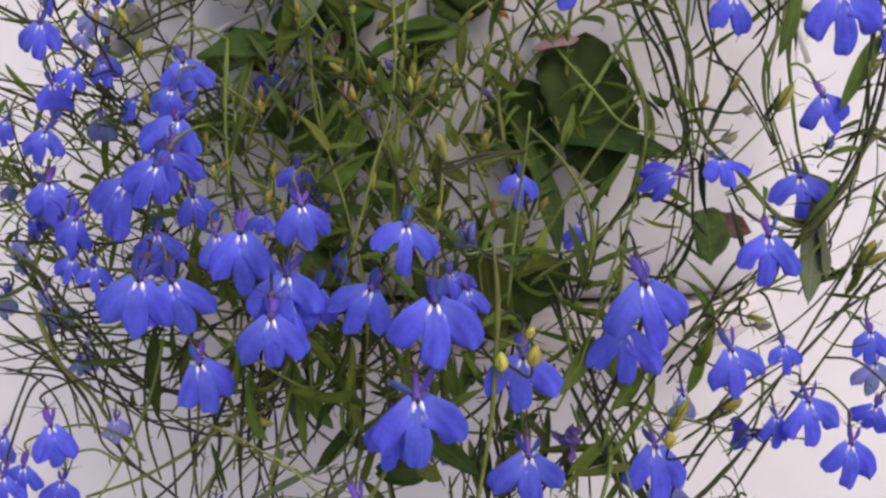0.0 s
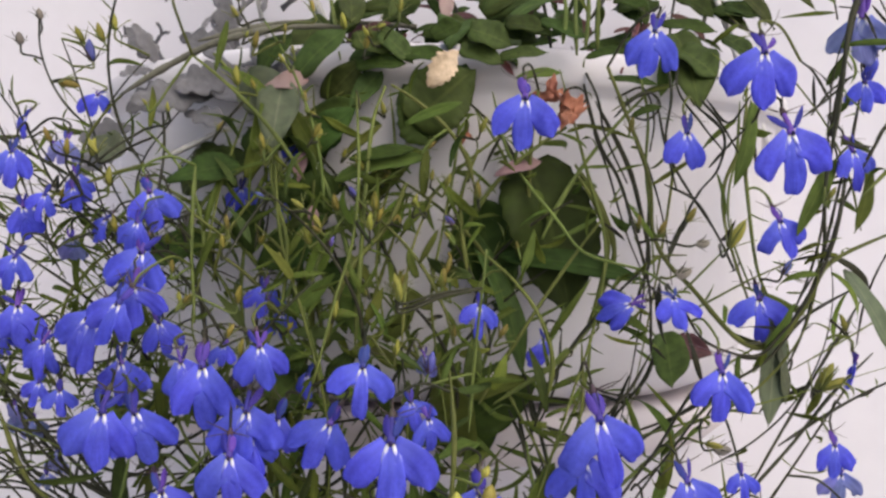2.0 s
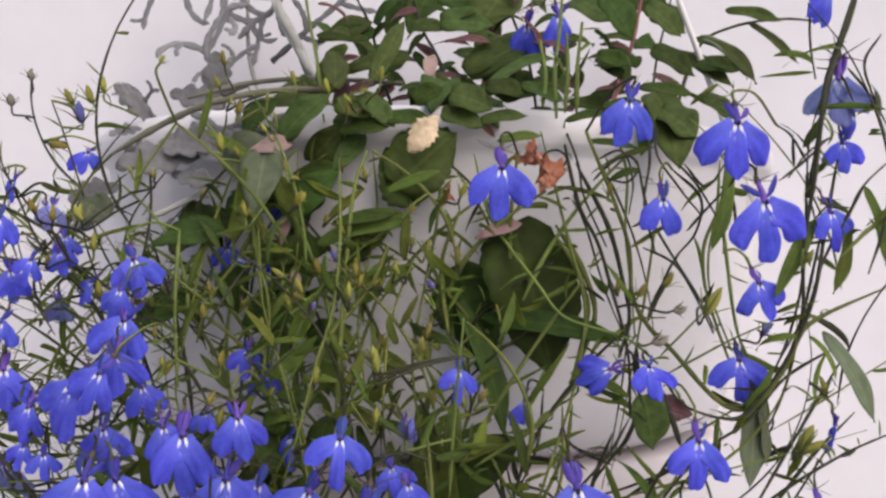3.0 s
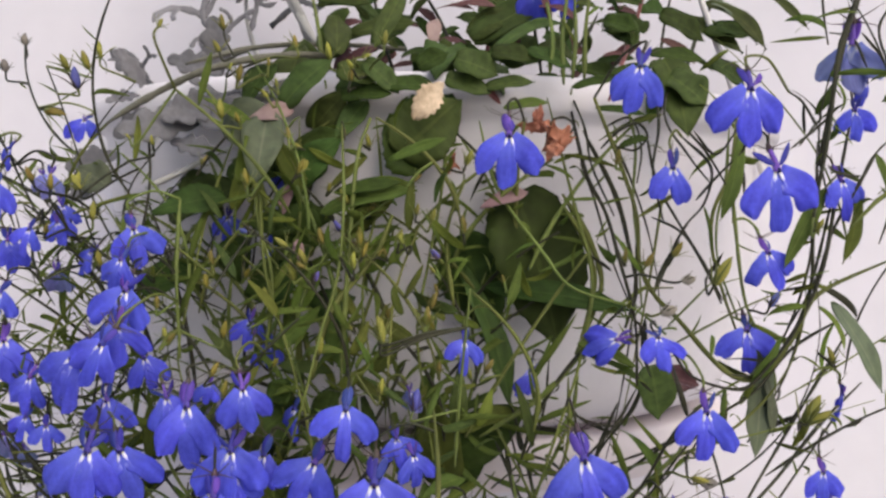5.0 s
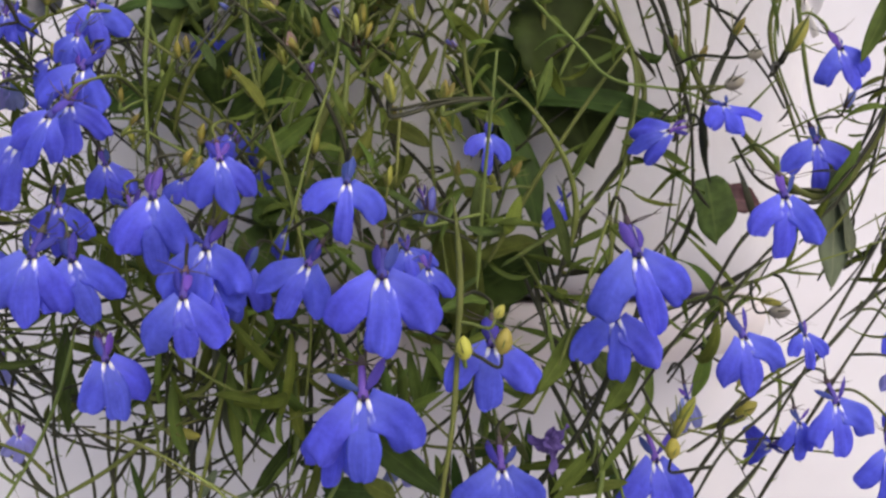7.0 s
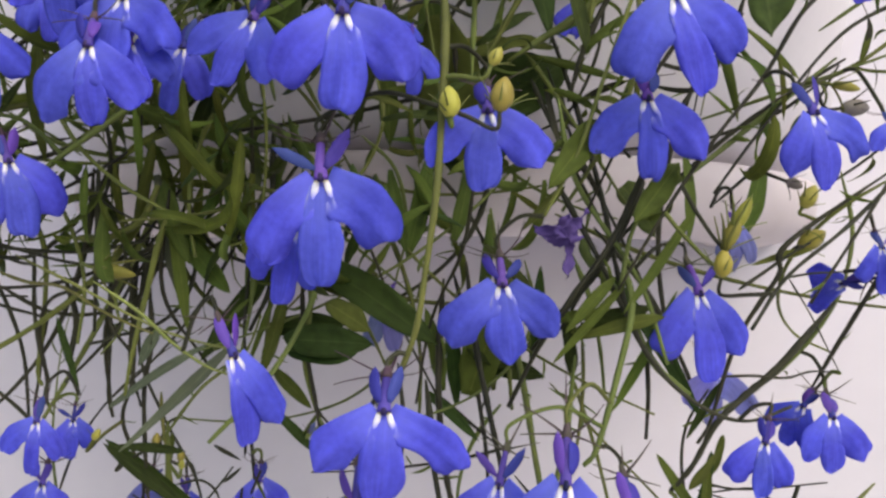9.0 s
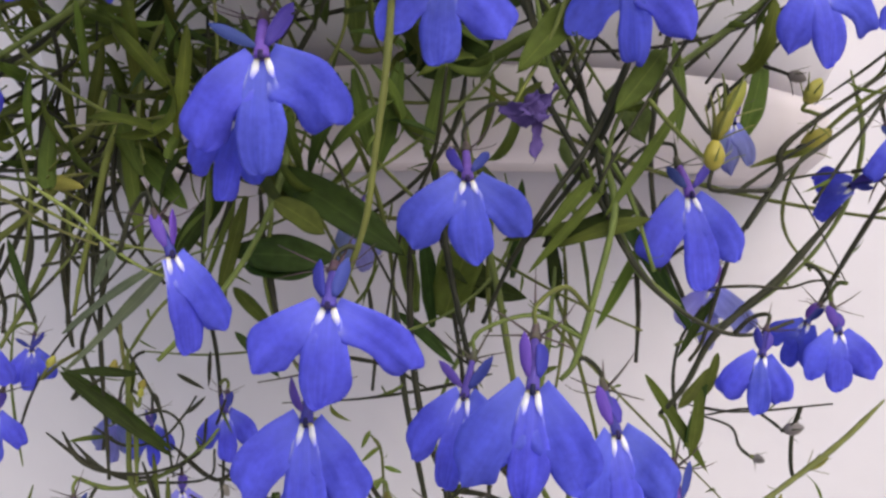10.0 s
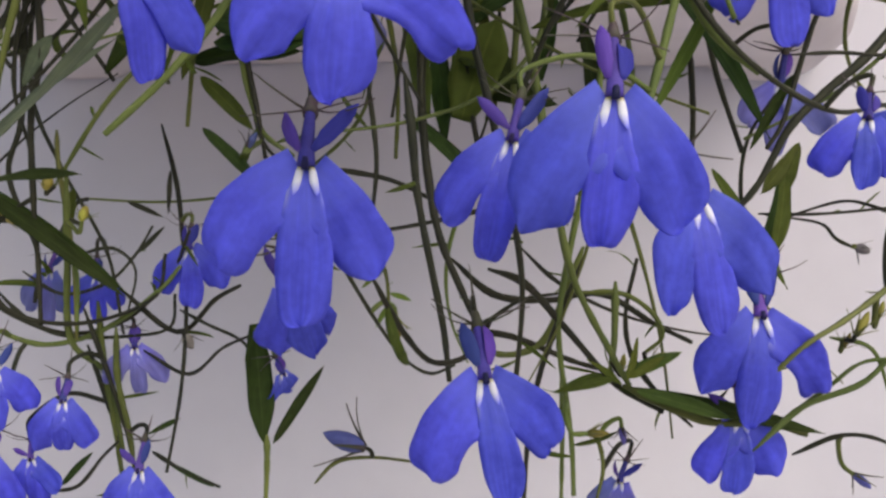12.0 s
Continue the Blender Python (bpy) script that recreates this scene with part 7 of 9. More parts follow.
leaf(fuchsia, (0.0232, 0.0900, 1.5750), (0.0092, 0.0800, 1.5538), 0.0177, LEAF_MID, (0, -1, .5), ovate, .4, seed=50)
leaf(fuchsia, (0.0454, 0.0900, 1.5713), (0.0594, 0.0800, 1.5605), 0.0157, LEAF_MID, (0, -1, .5), ovate, .4, seed=51)
leaf(fuchsia, (0.0615, 0.1000, 1.5749), (0.0795, 0.0900, 1.5698), 0.0163, LEAF_DARK, (0, -1, .5), ovate, .4, seed=52)
leaf(fuchsia, (-0.0053, 0.1000, 1.5759), (-0.0127, 0.0900, 1.5582), 0.0122, LEAF_DARK, (0, -1, .5), ovate, .4, seed=53)
leaf(fuchsia, (-0.0260, 0.1000, 1.5650), (-0.0467, 0.1000, 1.5573), 0.0091, LEAF_MID, (0, -1, .5), lance, .4, seed=54)
leaf(fuchsia, (-0.0116, 0.1000, 1.5779), (-0.0217, 0.1000, 1.5609), 0.0091, LEAF_DARK, (0, -1, .5), lance, .4, seed=55)
leaf(fuchsia, (-0.0166, 0.0900, 1.5501), (-0.0346, 0.0900, 1.5437), 0.0092, LEAF_MID, (0, -1, .5), lance, .4, seed=56)
leaf(fuchsia, (-0.0126, 0.0900, 1.5521), (-0.0259, 0.0850, 1.5377), 0.0079, LEAF_MID, (0, -1, .5), lance, .4, seed=57)
leaf(fuchsia, (0.0228, 0.0800, 1.5530), (0.0111, 0.0700, 1.5417), 0.0170, LEAF_MID, (0, -1, .5), ovate, .4, seed=58)
leaf(fuchsia, (0.0074, 0.0600, 1.5320), (-0.0030, 0.0500, 1.5254), 0.0140, LEAF_MID, (0, -1, .7), ovate, .4, seed=59)
leaf(fuchsia, (0.0186, 0.0700, 1.5399), (0.0288, 0.0600, 1.5306), 0.0109, LEAF_DARK, (0, -1, .7), ovate, .4, seed=60)
leaf(fuchsia, (0.0410, 0.0700, 1.5347), (0.0287, 0.0600, 1.5351), 0.0091, LEAF_MID, (0, -1, .6), ovate, .4, seed=61)
leaf(fuchsia, (0.0654, 0.0800, 1.5489), (0.0520, 0.0700, 1.5424), 0.0114, LEAF_DARK, (0, -1, .4), ovate, .4, seed=62)
leaf(fuchsia, (0.0761, 0.1000, 1.5709), (0.0887, 0.1000, 1.5628), 0.0125, LEAF_MID, (0, -1, .4), ovate, .4, seed=63)
leaf(fuchsia, (0.1031, 0.1000, 1.5714), (0.1196, 0.0900, 1.5645), 0.0061, LEAF_MID, (0, -1, .4), lance, .4, seed=64)
leaf(fuchsia, (0.1114, 0.1000, 1.5673), (0.1258, 0.0900, 1.5495), 0.0041, LEAF_MID, (0, -1, .4), lance, .4, seed=65)
leaf(fuchsia, (0.0887, 0.0900, 1.5579), (0.1070, 0.0800, 1.5399), 0.0071, LEAF_MID, (.3, -1, .4), lance, 1.0, seed=66)
leaf(fuchsia, (0.0857, 0.0800, 1.5454), (0.1021, 0.0800, 1.5447), 0.0069, LEAF_DARK, (.3, -1, .5), lance, .5, seed=67)
leaf(fuchsia, (0.0538, 0.0800, 1.5506), (0.0595, 0.0700, 1.5369), 0.0064, LEAF_DARK, (.3, -1, .5), lance, .5, seed=68)
leaf(lobelia_right, (0.0637, 0.0500, 1.5292), (0.0593, 0.0450, 1.5096), 0.0068, LEAF, (.3, -1, .5), lance, .5, seed=69)
leaf(lobelia_right, (0.0373, 0.0140, 1.4472), (0.0528, 0.0140, 1.4398), 0.0033, LEAF, (0, -.5, 1), lance, .3, seed=70)
leaf(lobelia_left, (-0.0035, 0.0240, 1.4391), (0.0011, 0.0300, 1.4115), 0.0075, LEAF, (0, -1, .2), strap, .2, seed=71)
leaf(lobelia_left, (0.0069, 0.0100, 1.4165), (-0.0030, 0.0000, 1.4151), 0.0048, LEAF, (0, -.5, 1), lance, .5, seed=72)
leaf(lobelia_right, (0.0219, 0.0200, 1.4170), (0.0318, 0.0160, 1.4150), 0.0031, LEAF, (0, -.5, 1), lance, .5, seed=73)
leaf(lobelia_right, (0.0256, 0.0100, 1.4118), (0.0159, 0.0000, 1.3991), 0.0048, LEAF, (.3, -1, .2), lance, .3, seed=74)
leaf(lobelia_right, (0.0382, 0.0100, 1.4046), (0.0301, 0.0060, 1.3943), 0.0044, LEAF, (.3, -1, .2), lance, .3, seed=75)
leaf(lobelia_right, (0.0597, 0.0300, 1.4081), (0.0558, 0.0300, 1.3928), 0.0042, LEAF, (.3, -1, .2), lance, .3, seed=76)
leaf(lobelia_left, (-0.0531, 0.0260, 1.4030), (-0.0470, 0.0240, 1.3874), 0.0046, LEAF, (-.3, -1, .2), lance, .5, seed=77)
leaf(lobelia_left, (-0.0773, 0.0260, 1.4312), (-0.0778, 0.0300, 1.4075), 0.0041, LEAF, (-.3, -1, .2), strap, .3, seed=78)
leaf(lobelia_left, (-0.0309, 0.0200, 1.4254), (-0.0271, 0.0200, 1.4373), 0.0079, LEAF_DARK, (-.3, -1, .2), ovate, .3, seed=79)
leaf(lobelia_left, (-0.0428, 0.0200, 1.4318), (-0.0390, 0.0200, 1.4384), 0.0079, LEAF_DARK, (-.3, -1, .2), ovate, .3, seed=80)
leaf(lobelia_right, (0.0812, 0.0200, 1.4390), (0.0880, 0.0180, 1.4522), 0.0034, LEAF, (.3, -1, .2), lance, .4, seed=81)
leaf(lobelia_right, (0.1036, 0.0300, 1.4914), (0.0888, 0.0200, 1.4696), 0.0046, LEAF, (-.3, -1, .2), lance, .2, seed=82)
leaf(lobelia_left, (-0.0287, 0.0200, 1.3742), (-0.0126, 0.0200, 1.3734), 0.0062, LEAF_DARK, (0, -1, .2), lance, .3, fold=.3, seed=84)
leaf(lobelia_left, (-0.0333, 0.0080, 1.3752), (-0.0542, 0.0120, 1.3558), 0.0024, LEAF_GREY, (0, -1, .6), lance, -.2, seed=85)
leaf(lobelia_right, (0.0282, 0.0100, 1.3859), (0.0200, 0.0100, 1.3766), 0.0022, LEAF, (0, -1, .5), lance, .3, seed=86)
leaf(lobelia_right, (0.0364, 0.0100, 1.3795), (0.0224, 0.0140, 1.3753), 0.0026, LEAF, (0, -1, .5), lance, .3, seed=87)
leaf(lobelia_right, (0.0410, 0.0100, 1.3970), (0.0291, 0.0100, 1.3794), 0.0019, LEAF, (.4, -1, .4), lance, .2, seed=88)
leaf(lobelia_right, (0.0403, 0.0140, 1.4059), (0.0402, 0.0120, 1.3944), 0.0015, LEAF, (.4, -1, .4), lance, .4, seed=89)
leaf(lobelia_right, (0.0332, 0.0300, 1.4028), (0.0396, 0.0300, 1.3932), 0.0075, LEAF_MID, (.4, -1, .4), ovate, .6, seed=90)
leaf(lobelia_right, (0.0206, 0.0160, 1.4013), (0.0125, 0.0100, 1.3931), 0.0017, LEAF, (.4, -1, .4), lance, .4, seed=91)
leaf(lobelia_right, (0.0489, 0.0200, 1.3583), (0.0460, 0.0200, 1.3504), 0.0020, LEAF, (.4, -1, .4), lance, .4, seed=92)
leaf(lobelia_left, (-0.0748, 0.0300, 1.3771), (-0.0701, 0.0300, 1.3631), 0.0015, LEAF_DARK, (.4, -1, .2), lance, .4, seed=93)
leaf(lobelia_left, (-0.0456, 0.0200, 1.3540), (-0.0615, 0.0260, 1.3534), 0.0018, LEAF_DARK, (0, -1, .5), lance, .4, seed=94)
leaf(lobelia_left, (0.0046, 0.0300, 1.3630), (0.0098, 0.0300, 1.3780), 0.0075, LEAF, (-.2, -1, .2), strap, .3, seed=95)
leaf(lobelia_left, (-0.0099, 0.0200, 1.4045), (-0.0070, 0.0240, 1.3895), 0.0027, LEAF, (-.2, -1, .2), strap, .3, seed=96)
leaf(lobelia_left, (-0.0415, 0.0200, 1.4145), (-0.0384, 0.0240, 1.4017), 0.0018, LEAF, (-.2, -1, .2), lance, .3, seed=97)
leaf(lobelia_right, (0.0647, 0.0200, 1.3910), (0.0539, 0.0200, 1.3880), 0.0016, LEAF_FRESH, (0, -1, .5), lance, .3, seed=98)
leaf(lobelia_left, (-0.0234, 0.0220, 1.3342), (-0.0216, 0.0200, 1.3187), 0.0034, LEAF_DARK, (.4, -1, .1), strap, .2, seed=99)
leaf(lobelia_left, (-0.0204, 0.0200, 1.3187), (-0.0140, 0.0220, 1.3287), 0.0016, LEAF_DARK, (-.2, -1, .1), lance, .1, seed=100)
leaf(lobelia_left, (-0.0650, 0.0300, 1.3538), (-0.0445, 0.0320, 1.3380), 0.0024, LEAF_DARK, (0, -1, .6), lance, .4, seed=101)
leaf(lobelia_left, (-0.0147, 0.0200, 1.3724), (-0.0288, 0.0220, 1.3718), 0.0059, LEAF_DARK, (0, -1, .4), lance, .2, seed=102)
leaf(lobelia_left, (-0.0307, 0.0240, 1.3835), (-0.0363, 0.0240, 1.3678), 0.0011, LEAF, (.3, -1, .2), lance, .8, seed=103)
leaf(lobelia_left, (-0.0176, 0.0000, 1.3817), (-0.0112, 0.0040, 1.3771), 0.0042, LEAF, (0, -1, .6), lance, .2, seed=104)
leaf(lobelia_right, (0.0273, 0.0200, 1.3255), (0.0386, 0.0160, 1.3226), 0.0022, LEAF, (0, -1, .6), lance, .2, seed=105)
leaf(lobelia_right, (0.0405, 0.0120, 1.3508), (0.0452, 0.0120, 1.3571), 0.0019, LEAF, (.3, -1, .2), lance, .2, seed=106)
leaf(lobelia_right, (0.0444, 0.0140, 1.3540), (0.0428, 0.0140, 1.3429), 0.0024, LEAF, (.3, -1, .2), lance, .3, seed=107)
leaf(lobelia_right, (0.0248, 0.0200, 1.3272), (0.0167, 0.0220, 1.3250), 0.0015, LEAF, (0, -1, .5), lance, .3, seed=108)
leaf(lobelia_right, (0.0265, 0.0200, 1.3272), (0.0311, 0.0200, 1.3301), 0.0013, LEAF_FRESH, (0, -1, .5), lance, .3, seed=109)
leaf(lobelia_right, (0.0261, 0.0200, 1.3268), (0.0275, 0.0200, 1.3326), 0.0011, LEAF_FRESH, (.3, -1, .5), lance, .3, seed=110)
leaf(lobelia_right, (0.0260, 0.0220, 1.3259), (0.0216, 0.0240, 1.3292), 0.0011, LEAF_FRESH, (.3, -1, .5), lance, .3, seed=111)
leaf(lobelia_right, (0.0305, 0.0120, 1.3852), (0.0180, 0.0120, 1.3711), 0.0017, LEAF, (.3, -1, .5), lance, .3, seed=112)
leaf(lobelia_right, (0.0223, 0.0200, 1.3758), (0.0349, 0.0200, 1.3791), 0.0023, LEAF, (0, -1, .6), lance, .3, seed=113)
leaf(lobelia_right, (0.0374, 0.0200, 1.3548), (0.0474, 0.0200, 1.3389), 0.0022, LEAF, (0, -1, .6), lance, .1, seed=114)
leaf(lobelia_right, (0.0483, 0.0200, 1.3674), (0.0424, 0.0200, 1.3573), 0.0015, LEAF_DARK, (0, -1, .6), lance, .1, seed=115)
leaf(lobelia_left, (0.0037, 0.0300, 1.3731), (0.0138, 0.0300, 1.3685), 0.0055, LEAF_DARK, (0, -1, .6), lance, .1, seed=116)
leaf(lobelia_left, (0.0110, 0.0300, 1.3758), (0.0056, 0.0300, 1.3648), 0.0025, LEAF, (0, -1, .6), lance, .1, seed=117)
leaf(lobelia_left, (-0.0310, 0.0240, 1.3608), (-0.0231, 0.0240, 1.3530), 0.0021, LEAF_DARK, (.3, -1, .6), lance, .1, seed=118)
leaf(lobelia_left, (-0.0645, 0.0300, 1.3596), (-0.0425, 0.0240, 1.3733), 0.0022, LEAF_GREY, (0, -1, .6), lance, .2, seed=119)
leaf(lobelia_left, (-0.0284, 0.0220, 1.3838), (-0.0332, 0.0220, 1.3668), 0.0024, LEAF, (.5, -1, .1), strap, .3, seed=120)
leaf(lobelia_left, (-0.0653, 0.0300, 1.3530), (-0.0438, 0.0300, 1.3374), 0.0024, LEAF_DARK, (0, -1, .5), lance, .7, seed=121)
leaf(lobelia_right, (0.0254, 0.0220, 1.3255), (0.0513, 0.0180, 1.3203), 0.0024, LEAF_DARK, (0, -1, .5), lance, .2, seed=122)
leaf(lobelia_right, (0.0295, 0.0260, 1.3868), (0.0469, 0.0240, 1.3594), 0.0030, LEAF_DARK, (.2, -1, .2), lance, .4, seed=123)
leaf(lobelia_right, (0.0148, 0.0300, 1.3764), (0.0375, 0.0260, 1.3791), 0.0024, LEAF, (0, -1, .5), lance, .6, seed=124)
leaf(lobelia_right, (0.0294, 0.0200, 1.3618), (0.0398, 0.0160, 1.3835), 0.0019, LEAF_FRESH, (.3, -1, .3), lance, .2, seed=125)
leaf(lobelia_right, (0.0469, 0.0200, 1.3554), (0.0434, 0.0200, 1.3427), 0.0021, LEAF_DARK, (.3, -1, .2), lance, .5, seed=126)
leaf(lobelia_left, (0.0040, 0.0340, 1.3778), (0.0157, 0.0340, 1.3858), 0.0045, LEAF_DARK, (0, -1, .3), lance, .3, seed=127)
leaf(lobelia_right, (0.0085, 0.0340, 1.3684), (0.0193, 0.0340, 1.3661), 0.0043, LEAF_DARK, (0, -1, .3), ovate, .3, seed=128)
leaf(lobelia_left, (-0.0265, 0.0240, 1.3869), (-0.0127, 0.0200, 1.3812), 0.0049, LEAF, (0, -1, .4), lance, .3, seed=129)
leaf(lobelia_left, (-0.0320, 0.0260, 1.3683), (-0.0245, 0.0260, 1.3608), 0.0025, LEAF, (0, -1, .4), lance, .5, seed=130)
leaf(lobelia_left, (-0.0003, 0.0300, 1.3638), (-0.0038, 0.0300, 1.3794), 0.0030, LEAF, (.3, -1, .2), strap, .3, seed=131)
leaf(lobelia_left, (0.0022, 0.0340, 1.3607), (0.0004, 0.0340, 1.3787), 0.0031, LEAF_DARK, (.3, -1, .2), strap, .3, seed=132)
leaf(lobelia_left, (0.0094, 0.0340, 1.3634), (0.0076, 0.0340, 1.3822), 0.0027, LEAF, (.3, -1, .2), strap, .3, seed=133)
leaf(lobelia_right, (0.0166, 0.0340, 1.3697), (0.0184, 0.0340, 1.3876), 0.0027, LEAF_DARK, (.3, -1, .2), strap, .3, seed=134)
leaf(lobelia_left, (-0.0038, 0.0300, 1.3638), (0.0066, 0.0300, 1.3543), 0.0023, LEAF_DARK, (.1, -1, .4), lance, .6, seed=135)
leaf(lobelia_right, (0.0229, 0.0340, 1.3787), (0.0247, 0.0340, 1.3652), 0.0027, LEAF_DARK, (.3, -1, .2), strap, .3, seed=136)
leaf(lobelia_right, (0.0263, 0.0240, 1.3267), (0.0340, 0.0220, 1.3304), 0.0020, LEAF, (0, -1, .4), lance, .4, seed=137)
leaf(lobelia_right, (0.0246, 0.0240, 1.3267), (0.0180, 0.0240, 1.3251), 0.0020, LEAF, (0, -1, .4), lance, .5, seed=138)
leaf(lobelia_left, (-0.0435, 0.0300, 1.5108), (-0.0305, 0.0300, 1.5236), 0.0094, LEAF_MID, (-.3, -1, .3), ovate, .6, seed=139)
leaf(fuchsia, (-0.0401, 0.0600, 1.5480), (-0.0230, 0.0600, 1.5472), 0.0046, LEAF_DARK, (0, -1, .4), lance, .3, seed=140)
leaf(lobelia_left, (-0.0294, 0.0300, 1.5252), (-0.0335, 0.0550, 1.5424), 0.0076, LEAF_MID, (.3, -1, .2), ovate, .3, seed=141)
leaf(fuchsia, (-0.0305, 0.0600, 1.5377), (-0.0090, 0.0600, 1.5417), 0.0064, LEAF_MID, (0, -1, .4), lance, .3, seed=142)
leaf(lobelia_left, (-0.0194, 0.0300, 1.5267), (-0.0126, 0.0600, 1.5531), 0.0060, LEAF_MID, (.3, -1, .2), lance, .3, seed=143)
leaf(lobelia_left, (-0.0293, 0.0300, 1.5204), (-0.0172, 0.0300, 1.5181), 0.0078, LEAF_MID, (0, -1, .5), ovate, .4, seed=144)
leaf(lobelia_left, (-0.0119, 0.0300, 1.4981), (0.0042, 0.0300, 1.5133), 0.0187, LEAF_MID, (.2, -1, .3), ovate, .4, teeth=8, tooth=.1, seed=145)
leaf(lobelia_left, (-0.0072, 0.0300, 1.5217), (0.0008, 0.0300, 1.5258), 0.0069, LEAF_DARK, (0, -1, .5), ovate, .4, seed=146)
leaf(lobelia_left, (0.0027, 0.0300, 1.5241), (0.0145, 0.0300, 1.5199), 0.0097, LEAF_MID, (0, -1, .5), ovate, .4, seed=147)
leaf(fuchsia, (0.0071, 0.0550, 1.5361), (0.0204, 0.0550, 1.5453), 0.0087, LEAF_MID, (0, -1, .4), ovate, .3, seed=148)
leaf(fuchsia, (-0.0011, 0.0600, 1.5533), (0.0160, 0.0600, 1.5523), 0.0107, LEAF_MID, (0, -1, .4), ovate, .3, seed=149)
leaf(lobelia_left, (-0.0154, 0.0300, 1.5168), (-0.0014, 0.0300, 1.5163), 0.0062, LEAF_DARK, (0, -1, .6), ovate, .4, seed=150)
leaf(lobelia_left, (-0.0279, 0.0300, 1.5135), (-0.0138, 0.0300, 1.5145), 0.0062, LEAF_DARK, (0, -1, .6), ovate, .4, seed=151)
leaf(lobelia_left, (-0.0218, 0.0300, 1.5230), (-0.0123, 0.0300, 1.5145), 0.0069, LEAF_MID, (.2, -1, .4), ovate, .4, seed=152)
leaf(lobelia_left, (-0.0583, 0.0300, 1.5098), (-0.0432, 0.0300, 1.4967), 0.0144, LEAF_GREY, (0, -1, .3), ovate, .4, seed=153)
leaf(lobelia_left, (-0.0415, 0.0300, 1.4900), (-0.0277, 0.0300, 1.5025), 0.0094, LEAF_DARK, (0, -1, .2), ovate, .4, seed=154)
leaf(lobelia_left, (-0.0280, 0.0200, 1.4869), (-0.0104, 0.0200, 1.4901), 0.0045, LEAF_DARK, (0, -1, .6), lance, .3, seed=156)
leaf(fuchsia, (0.0078, 0.0550, 1.5353), (0.0320, 0.0550, 1.5488), 0.0105, LEAF_MID, (0, -1, .4), ovate, .4, seed=157)
leaf(lobelia_right, (0.0115, 0.0300, 1.5252), (0.0347, 0.0500, 1.5393), 0.0043, LEAF_MID, (0, -1, .6), lance, .9, seed=158)
leaf(lobelia_right, (0.0125, 0.0300, 1.5260), (0.0243, 0.0300, 1.5246), 0.0066, LEAF_DARK, (0, -1, .6), ovate, .4, seed=159)
leaf(fuchsia, (0.0503, 0.0600, 1.5628), (0.0600, 0.0600, 1.5486), 0.0114, LEAF_DARK, (.2, -1, .3), ovate, .4, seed=160)
leaf(fuchsia, (0.0642, 0.0600, 1.5594), (0.0751, 0.0600, 1.5498), 0.0093, LEAF_MID, (.2, -1, .3), ovate, .4, seed=161)
leaf(fuchsia, (0.0646, 0.0550, 1.5443), (0.0781, 0.0550, 1.5361), 0.0084, LEAF_DARK, (0, -1, .5), ovate, .4, seed=162)
leaf(fuchsia, (0.0485, 0.0600, 1.5431), (0.0580, 0.0550, 1.5393), 0.0078, LEAF_DARK, (0, -1, .5), ovate, .4, seed=163)
leaf(lobelia_right, (0.0547, 0.0300, 1.5267), (0.0703, 0.0300, 1.5250), 0.0050, LEAF_DARK, (0, -1, .6), lance, .3, seed=164)
leaf(lobelia_right, (0.0219, 0.0300, 1.5269), (0.0345, 0.0300, 1.5224), 0.0056, LEAF_DARK, (0, -1, .6), lance, .3, seed=165)
leaf(lobelia_right, (0.0439, 0.0300, 1.5210), (0.0563, 0.0300, 1.5228), 0.0037, LEAF_DARK, (0, -1, .7), lance, .3, seed=166)
leaf(fuchsia, (0.0784, 0.0500, 1.5290), (0.0887, 0.0500, 1.5223), 0.0068, LEAF_MID, (0, -1, .5), lance, .5, seed=167)
leaf(lobelia_right, (0.0768, 0.0200, 1.5040), (0.0706, 0.0160, 1.4816), 0.0041, LEAF, (.3, -1, .1), strap, .5, seed=168)
leaf(lobelia_right, (0.1128, 0.0300, 1.4895), (0.1072, 0.0260, 1.4709), 0.0046, LEAF, (.3, -1, .1), lance, .5, seed=169)
leaf(lobelia_right, (0.1173, 0.0300, 1.5005), (0.1212, 0.0260, 1.4788), 0.0043, LEAF, (.3, -1, .1), lance, .5, seed=170)
leaf(broad_leaf, (-0.0901, 0.0300, 1.4084), (-0.0893, 0.0300, 1.3832), 0.0046, LEAF_DARK, (-.3, -1, .1), strap, .2, seed=171)
leaf(lobelia_left, (-0.0514, 0.0260, 1.3992), (-0.0478, 0.0260, 1.3746), 0.0024, LEAF, (.3, -1, .1), strap, .5, seed=172)
leaf(lobelia_left, (-0.0502, 0.0280, 1.3926), (-0.0407, 0.0280, 1.3819), 0.0037, LEAF, (0, -1, .3), strap, .4, seed=173)
leaf(broad_leaf, (-0.0323, 0.0280, 1.3875), (-0.0460, 0.0280, 1.3692), 0.0037, LEAF_DARK, (.2, -1, .3), strap, .3, seed=174)
leaf(lobelia_left, (-0.0318, 0.0220, 1.4814), (-0.0067, 0.0220, 1.4881), 0.0068, LEAF, (.1, -.8, .7), lance, .7, seed=175)
leaf(lobelia_left, (-0.0282, 0.0200, 1.4565), (-0.0233, 0.0180, 1.4392), 0.0064, LEAF, (-.3, -1, .2), lance, .4, seed=176)
leaf(lobelia_left, (-0.0198, 0.0240, 1.4658), (-0.0142, 0.0240, 1.4777), 0.0060, LEAF_FRESH, (.2, -1, .2), lance, .4, seed=177)
leaf(lobelia_left, (-0.0390, 0.0240, 1.4550), (-0.0318, 0.0240, 1.4685), 0.0054, LEAF_FRESH, (.2, -1, .2), lance, .4, seed=178)
